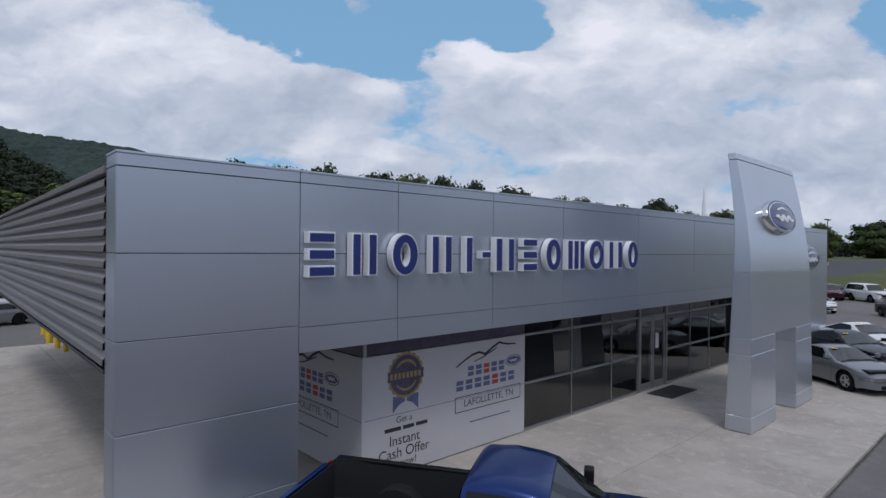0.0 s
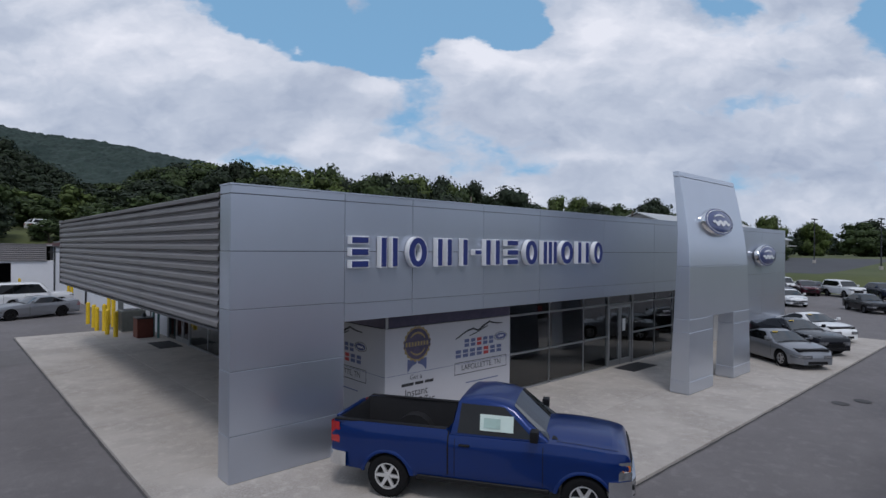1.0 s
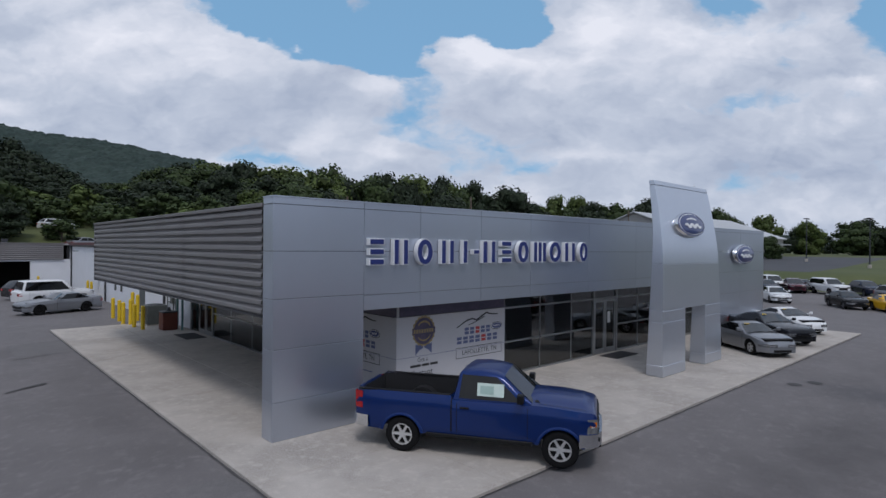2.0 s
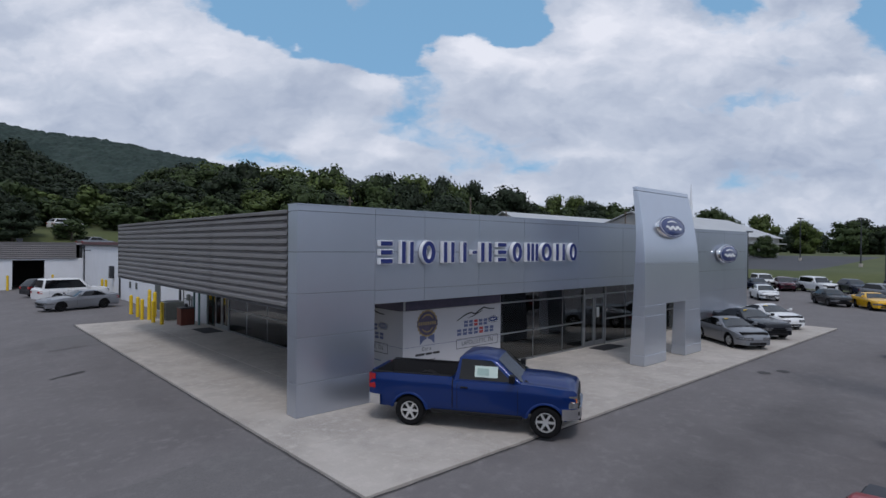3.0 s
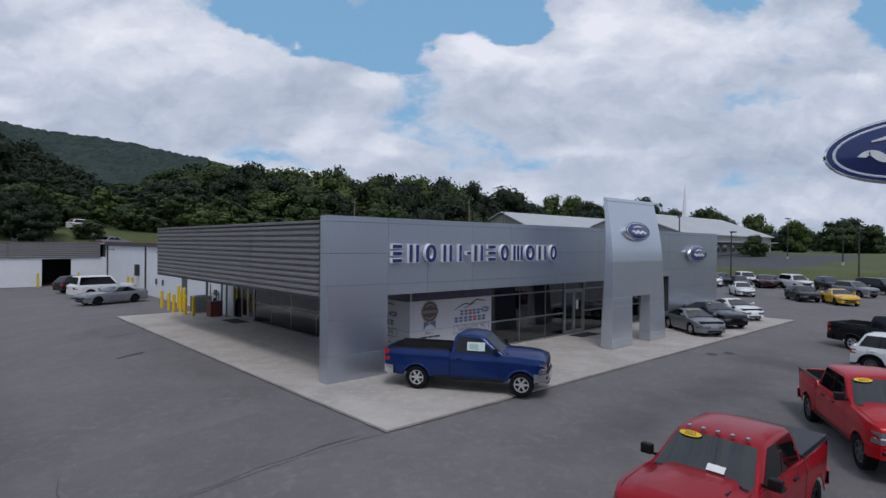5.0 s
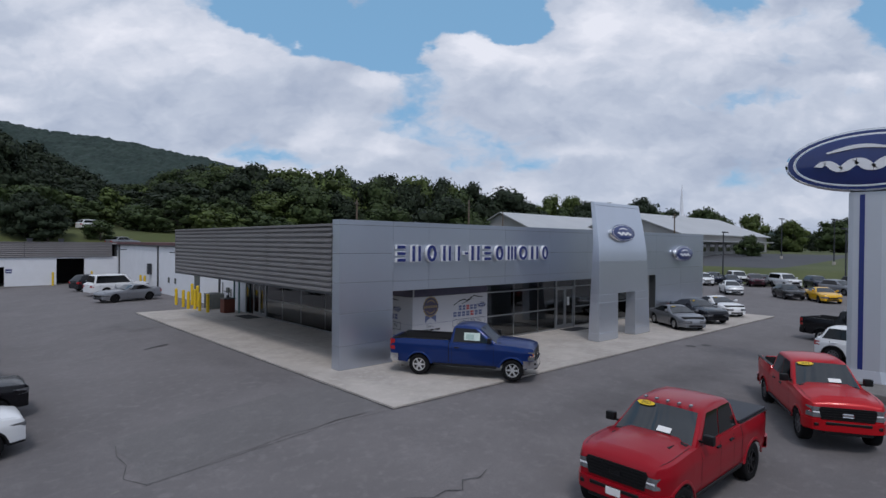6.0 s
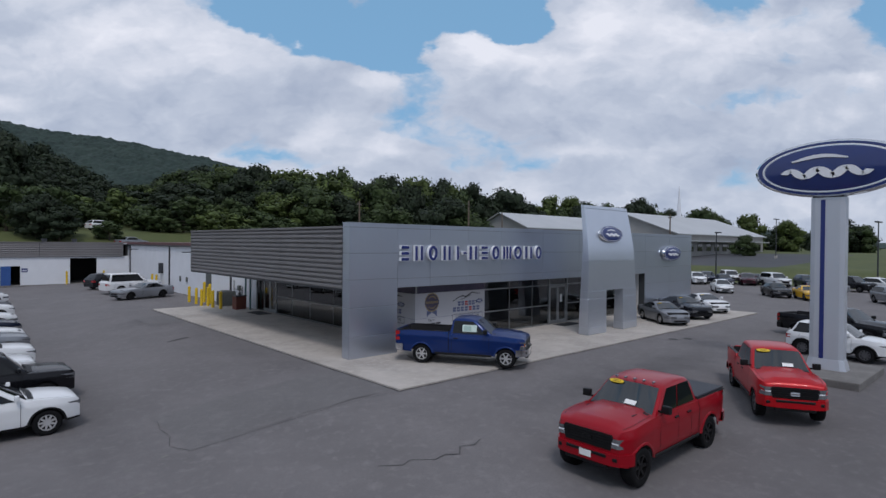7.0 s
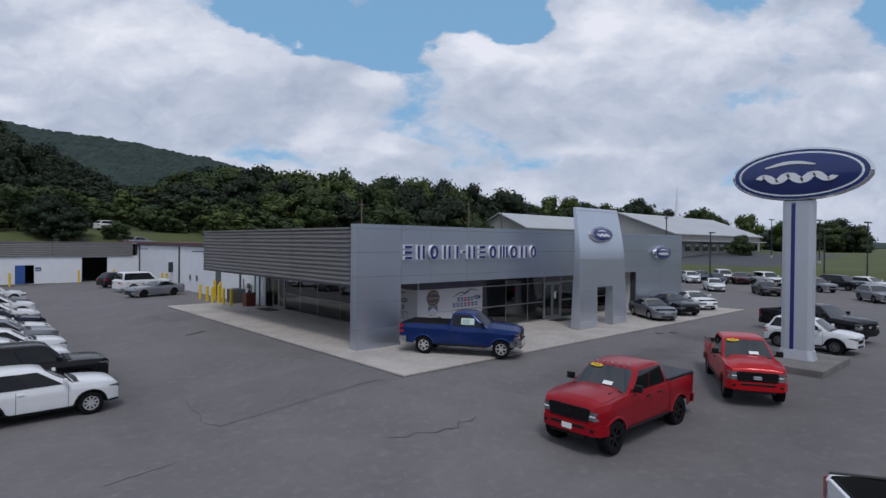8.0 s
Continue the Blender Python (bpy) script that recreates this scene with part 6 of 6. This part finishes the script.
strip_on_ground("asphalt_crack", [(-5.0, -9.1), (-4.5, -9.45), (-4.2, -9.35), (-3.7, -9.75), (-3.3, -9.7), (-3.0, -9.92), (-2.7, -9.6), (-2.3, -9.75), (-1.9, -9.6)], 0.030, SEAL_AND_SHADE, "jagged crack in the asphalt", 0.010)
# dark strips that paint the shadow gap below the slab edge
strip_on_ground("apron_edge_joint", [(-1.29, -5.17), (8.0, -5.17), (20.0, -5.17), (32.9, -5.17)], 0.05, SEAL_AND_SHADE, "dark dirt line along the concrete edge", 0.010)
strip_on_ground("apron_edge_joint", [(-1.30, -5.15), (-1.30, 8.0), (-1.30, 24.3)], 0.05, SEAL_AND_SHADE, "dark dirt line along the concrete edge", 0.010)
strip_on_ground("drain_slot", [(-4.2, 10.55), (-3.05, 10.95)], 0.24, SEAL_AND_SHADE, "narrow dark drain slot in the asphalt", 0.010)
strip_on_ground("worn_line", [(-11.5, -6.9), (-9.2, -6.4)], 0.10, OLD_LINE, "worn white parking line", 0.010)
strip_on_ground("worn_line", [(-9.6, -4.9), (-8.5, -4.6)], 0.10, OLD_LINE, "worn white parking line", 0.010)
for x, y in ((16.6, -6.3), (17.5, -6.7)):
    me = mesh_of("manhole_cover", [(x + 0.24 * math.cos(i * math.pi / 8), y + 0.24 * math.sin(i * math.pi / 8), ground_z(x, y) + 0.014) for i in range(16)], [tuple(range(16))], SEAL_AND_SHADE)
    tagged(part("manhole_cover", me), "dark iron manhole cover set in asphalt", "manhole cover", "manhole covers", kind="structure")
for y in (-1.5, 2.0, 5.5, 9.0):
    strip_on_ground("bay_line", [(58.0, y), (63.5, y)], 0.10, OLD_LINE, "worn white parking bay line", 0.010)

# ---- poles ----
def lamp_post(x, y, height, arms, label):
    root = thing("street_lamp", label, "street lamp", pose(x, y, ground_z(x, y)), "lot lamps")
    part("pole", cyl_mesh("pole", (0, 0, 0), (0, 0, height), 0.11, DARK_METAL, 0.07, 10), root)
    for a in arms:
        part("lamp_head", box_mesh("lamp_head", (min(0, a), -0.25, height - 0.02), (max(0, a), 0.25, height + 0.16), DARK_METAL, 0.03), root)
    part("base", cyl_mesh("base", (0, 0, 0), (0, 0, 0.6), 0.28, CONCRETE, 0.28, 12), root)
    return root


for x, y, hh, arms in ((72.0, -1.2, 7.5, (1.5, -1.5)), (70.5, 12.8, 7.2, (1.2,)), (104.6, 7.3, 7.9, (1.2, -1.2)), (79.5, -4.4, 7.8, (1.2, -1.2)), (121.3, 20.4, 8.4, (1.2, -1.2))):
    lamp_post(x, y, hh, arms, "dark metal car lot lamp post")


def utility_pole(x, y, top):
    z = ground_z(x, y)
    root = thing("utility_pole", "weathered wooden utility pole with crossarm", "utility pole", pose(x, y, z, 0, 0, 40), "utility poles")
    hh = top - z
    part("pole", cyl_mesh("pole", (0, 0, 0), (0, 0, hh), 0.16, WOOD, 0.11, 9), root)
    part("crossarm", box_mesh("crossarm", (-1.2, -0.06, hh - 0.7), (1.2, 0.06, hh - 0.55), WOOD, 0.01), root)
    for a in (-1.1, -0.5, 0.5, 1.1):
        part("insulator", cyl_mesh("insulator", (a, 0, hh - 0.55), (a, 0, hh - 0.38), 0.05, AC_GREY, 0.03, 8), root)
    return root


EYE_X, EYE_Y, EYE_Z = -14.34, -21.66, 5.0


def bearing(tan_b, dist):
    """A place by its slope aside of the line of sight and its distance along it."""
    return EYE_X + dist * (AHEAD[0] + tan_b * ASIDE[0]), EYE_Y + dist * (AHEAD[1] + tan_b * ASIDE[1])


for tb, d, top in ((-0.147, 92, 11.8), (0.045, 98, 12.4), (0.104, 112, 11.3), (0.30, 120, 12.0), (0.40, 105, 10.8)):
    utility_pole(*bearing(tb, d), top)

# ---- white metal buildings beyond the lot ----
def gabled(name, x0, x1, y0, y1, eave, ridge, label):
    root = thing(name, label, "building")
    z0 = min(ground_z(x0, y0), ground_z(x1, y0)) - 0.5
    yc = (y0 + y1) / 2
    part("wall", prism_mesh("wall", [(y0, z0), (y1, z0), (y1, eave), (yc, ridge - 0.15), (y0, eave)], x0, x1, "x", HALL_WALL), root)
    sl = (ridge - eave) / (yc - y0)
    for s in (-1, 1):
        ye = y0 - 0.8 if s < 0 else y1 + 0.8
        ze = eave - 0.8 * sl
        part("roof", prism_mesh("roof", [(ye, ze), (yc, ridge), (yc, ridge + 0.22), (ye, ze + 0.22)], x0 - 0.7, x1 + 0.7, "x", TIN_ROOF), root)
    nwin = int((x1 - x0) / 5)
    zg = ground_z((x0 + x1) / 2, y0)
    for k in range(nwin):
        x = x0 + 2.5 + k * 5
        w = part("window", box_mesh("window", (x - 1.4, y0 - 0.05, zg + 0.6), (x + 1.4, y0 - 0.005, zg + 2.4), DARK_METAL, 0.01), root)
        part("pane", box_mesh("pane", (x - 1.3, y0 - 0.06, zg + 0.7), (x + 1.3, y0 - 0.052, zg + 2.3), CAR_GLASS, 0), w)
    part("canopy", box_mesh("canopy", (x0 + 2, y0 - 2.5, zg + 2.9), (x1 - 2, y0 - 0.1, zg + 3.15), TIN_ROOF, 0.02), root)
    return root


gabled("church_hall", 112.0, 168.0, 38.0, 66.0, 7.9, 13.0, "large white hall with a pale metal roof")
gabled("church_hall", 86.0, 136.0, 60.5, 76.0, 9.0, 12.3, "long white hall with a pale metal roof")
steeple = thing("steeple", "thin white church steeple on the hall roof", "steeple", pose(150.0, 55.0, 12.5))
part("base", box_mesh("base", (-0.9, -0.9, -1.5), (0.9, 0.9, 1.4), WHITE_WALL, 0.05), steeple)
part("spire", cyl_mesh("spire", (0, 0, 1.4), (0, 0, 10.5), 0.7, WHITE_WALL, 0.03, 8), steeple)

# ---- woods ----
def crown_mesh(seed, mat, blobs, leaves, leaf):
    """A unit crown: many small leaf clumps over dark inner masses, about 1 high and 0.8 wide, base at z = 0.15."""
    rng = random.Random(seed)
    vs, fs = [], []
    masses = []
    for k in range(blobs):
        t = (k + 0.5) / blobs
        zz = 0.22 + 0.70 * t
        spread = 0.40 * math.sin(math.pi * min(1, 0.14 + 0.80 * t)) ** 0.6
        a = rng.uniform(0, 2 * math.pi)
        q = spread * rng.uniform(0.3, 0.95)
        masses.append((q * math.cos(a), q * math.sin(a), zz, rng.uniform(0.10, 0.19)))
    ico_v, ico_f = [], []
    bm = bmesh.new()
    bmesh.ops.create_icosphere(bm, subdivisions=1, radius=1.0)
    bm.verts.ensure_lookup_table()
    ico_v = [tuple(v.co) for v in bm.verts]
    ico_f = [tuple(v.index for v in f.verts) for f in bm.faces]
    bm.free()
    for x, y, z, r in masses:
        b = len(vs)
        for p in ico_v:
            k = r * 0.72 * rng.uniform(0.8, 1.1)
            vs.append((x + p[0] * k, y + p[1] * k, z + p[2] * k * 0.8))
        fs += [tuple(b + i for i in f) for f in ico_f]
    for _ in range(leaves):
        x, y, z, r = rng.choice(masses)
        d = Vector((rng.gauss(0, 1), rng.gauss(0, 1), rng.gauss(0.25, 1))).normalized()
        c = Vector((x, y, z)) + Vector((d.x, d.y, d.z * 0.8)) * r * rng.uniform(0.70, 1.12)
        u = (d.cross(Vector((rng.gauss(0, 1), rng.gauss(0, 1), rng.gauss(0, 1))))).normalized()
        w = (d + Vector((rng.gauss(0, 0.5), rng.gauss(0, 0.5), rng.gauss(0, 0.5)))).cross(u).normalized()
        s = leaf * rng.uniform(0.6, 1.35)
        b = len(vs)
        vs += [tuple(c + u * s + w * s * 0.2), tuple(c + w * s * 0.8), tuple(c - u * s), tuple(c - w * s * 0.7)]
        fs.append((b, b + 1, b + 2, b + 3))
    return mesh_of("crown", vs, fs, mat)


def trunk_mesh(seed):
    rng = random.Random(seed)
    bm = bmesh.new()
    add_cyl(bm, (0, 0, -0.02), (0.01, 0, 0.45), 0.028, 0.016, 8)
    for k in range(5):
        a, z = rng.uniform(0, 6.28), rng.uniform(0.25, 0.45)
        add_cyl(bm, (0, 0, z), (0.22 * math.cos(a), 0.22 * math.sin(a), z + rng.uniform(0.12, 0.3)), 0.012, 0.004, 6)
    return finish(bm, "trunk", BARK, 40)


CROWNS = [crown_mesh(11 + i, m, 34, 2700, 0.024) for i, m in enumerate((LEAF, LEAF_DARK, LEAF, LEAF_DARK, LEAF_LIGHT, LEAF, LEAF_DARK))]
BUSHES = [crown_mesh(41 + i, m, 18, 1300, 0.038) for i, m in enumerate((LEAF_LIGHT, LEAF, LEAF))]
TRUNKS = [trunk_mesh(3 + i) for i in range(3)]
trng = random.Random(5)


def tree(x, y, height, width, crowns=None, label="broadleaf tree with a dense green summer crown", sink=0.0, group="woods"):
    z = ground_z(x, y)
    root = thing("tree", label, "tree", pose(x, y, z - sink, 0, 0, trng.uniform(0, 360)), group)
    root.scale = (width / 0.8, width / 0.8, height)
    part("trunk", trng.choice(TRUNKS), root)
    part("crown", trng.choice(crowns or CROWNS), root)
    return root


SKYLINE = ((-0.95, 215), (-0.80, 226), (-0.74, 250), (-0.69, 292), (-0.62, 312), (-0.59, 332), (-0.50, 326), (-0.45, 308), (-0.40, 303), (-0.34, 302), (-0.30, 314), (-0.22, 306), (-0.16, 316), (-0.09, 314), (-0.03, 324), (0.04, 334), (0.12, 340), (0.16, 350), (0.24, 352), (0.30, 362), (0.34, 356), (0.38, 372))


def top_height(tb, d, jitter):
    return EYE_Z + (434 - lerp_table(SKYLINE, tb) - jitter) / 985 * d


tb = -0.92
while tb < 0.38:
    for d0, k, drop in ((128, 1.0, 40), (140, 1.0, 16), (156, 1.0, 0)):
        t2 = tb + trng.uniform(-0.012, 0.012)
        d = d0 + trng.uniform(-5, 5)
        x, y = bearing(t2, d)
        if x > 84 and y < 80:
            d = 190 + trng.uniform(-8, 12)
            x, y = bearing(t2, d)
        ht = top_height(t2, d, drop * trng.uniform(0.5, 1.5) + trng.uniform(-6, 8)) - ground_z(x, y)
        ht = max(5.0, ht)
        tree(x, y, ht, trng.uniform(10.0, 14.5) * (0.8 + ht / 60), CROWNS[1:4:2] if t2 < -0.58 else CROWNS)
    tb += 0.038
# shrubs along the foot of the wood and the bank
tb = -0.93
while tb < -0.28:
    for d in (103, 112):
        t2 = tb + trng.uniform(-0.015, 0.015)
        x, y = bearing(t2, d + trng.uniform(-3, 3))
        tree(x, y, trng.uniform(4.0, 7.5), trng.uniform(6.0, 9.0), BUSHES, "leafy green shrub at the edge of the wood", 0.8, "shrubs")
    tb += 0.040
tb = -0.95
while tb < -0.64:
    for d in (84, 92):
        x, y = bearing(tb + trng.uniform(-0.015, 0.015), d + trng.uniform(-2, 3))
        tree(x, y, trng.uniform(4.5, 8.0), trng.uniform(6.0, 8.5), BUSHES[1:2] + CROWNS[1:4:2], "dark leafy shrub on the bank behind the workshop", 0.8, "shrubs")
    tb += 0.045
tree(*bearing(-0.585, 88), 3.2, 4.2, BUSHES, "round green bush on the grass bank", 0.4, "shrubs")
vehicle("parked_car", "white suv parked on the grass bank", "car", pose(*bearing(-0.60, 95), ground_z(*bearing(-0.60, 95)) + 0.05, 0, 0, 20), WHITE_P, **SUV)
vehicle("parked_car", "silver car parked on the grass bank", "car", pose(*bearing(-0.545, 88), ground_z(*bearing(-0.545, 88)) + 0.05, 0, 0, 20), SILVER_P, **SEDAN)
# single trees beyond the lot
for t2, d, top, wd in ((0.40, 210, 372, 13), (0.46, 215, 368, 15), (0.485, 215, 374, 11), (0.545, 200, 378, 11), (0.535, 135, 414, 6), (0.60, 190, 398, 10), (0.615, 185, 388, 9), (0.69, 180, 388, 13), (0.72, 182, 384, 13), (0.745, 180, 394, 11), (0.88, 200, 408, 12), (0.66, 230, 410, 12), (0.58, 240, 412, 12)):
    x, y = bearing(t2, d)
    ht = (EYE_Z + (434 - top) / 985 * d - ground_z(x, y)) * 1.22
    tree(x, y, ht, min(wd, ht * 1.05), CROWNS, "dark green broadleaf tree beyond the lot", ht * 0.18, "far trees")

# ---- wooded mountain ----
RIDGE = ((-2.6, 150), (-1.6, 170), (-1.1, 190), (-0.80, 217), (-0.70, 236), (-0.60, 247), (-0.50, 266), (-0.43, 278), (-0.36, 296), (-0.30, 316), (-0.20, 340), (0.0, 380), (0.4, 410))
mv, mf = [], []
NB, ND = 460, 110
for i in range(NB + 1):
    t2 = -2.0 + 2.3 * i / NB
    for j in range(ND + 1):
        f = j / ND
        d = 420 + 520 * f
        x, y = bearing(t2, d)
        crest = EYE_Z + (426 - lerp_table(RIDGE, t2)) / 985 * 900
        rise = ease(min(1.0, f / 0.93)) ** 1.15 * (1 - 0.25 * ease((f - 0.93) / 0.07) if f > 0.93 else 1)
        z = 6 + (crest - 6) * rise
        n1 = noise.noise(Vector((x * 0.008, y * 0.008, 3.0)))
        n2 = noise.noise(Vector((x * 0.05, y * 0.05, 9.0)))
        n3 = noise.noise(Vector((x * 0.085, y * 0.085, 1.0)))
        mv.append((x, y, z + 14 * n1 * rise * (1 - f) + (4.0 * n2 + 4.5 * n3 + 3.2 * noise.noise(Vector((x * 0.19, y * 0.19, 5.0)))) * (0.4 + 0.6 * rise) - 4.0))
for i in range(NB):
    for j in range(ND):
        a = i * (ND + 1) + j
        mf.append((a, a + ND + 1, a + ND + 2, a + 1))
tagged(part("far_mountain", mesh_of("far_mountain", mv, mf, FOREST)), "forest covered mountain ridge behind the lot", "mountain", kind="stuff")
# added hills out of view, so that panels and paint mirror less bright horizon
cv, cf = [], []
for i in range(121):
    az = radians(52 + 245 * i / 120)
    for j in range(13):
        d = 230 + 190 * j / 12
        x = EYE_X + d * (math.cos(az) * AHEAD[0] + math.sin(az) * ASIDE[0])
        y = EYE_Y + d * (math.cos(az) * AHEAD[1] + math.sin(az) * ASIDE[1])
        lift_ = 38 * ease(j / 12) * (0.8 + 0.2 * math.sin(az * 5)) * ease(min(i, 120 - i) / 8)
        cv.append((x, y, -1.5 + lift_ + 5 * noise.noise(Vector((x * 0.06, y * 0.06, 2.0)))))
for i in range(120):
    for j in range(12):
        a = i * 13 + j
        cf.append((a, a + 13, a + 14, a + 1))
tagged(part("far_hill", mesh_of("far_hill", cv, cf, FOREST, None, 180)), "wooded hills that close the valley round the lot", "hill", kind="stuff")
hv, hf = [], []
for i in range(81):
    t2 = 0.45 + 1.1 * i / 80
    for j in range(9):
        d = 700 + 250 * j / 8
        x, y = bearing(t2, d)
        crest = 5 + (434 - (416 + 14 * math.sin(t2 * 9.0))) / 985 * 850
        hv.append((x, y, 3 + (crest - 3) * ease(j / 6) + 3 * noise.noise(Vector((x * 0.03, y * 0.03, 0)))))
for i in range(80):
    for j in range(8):
        a = i * 9 + j
        hf.append((a, a + 9, a + 10, a + 1))
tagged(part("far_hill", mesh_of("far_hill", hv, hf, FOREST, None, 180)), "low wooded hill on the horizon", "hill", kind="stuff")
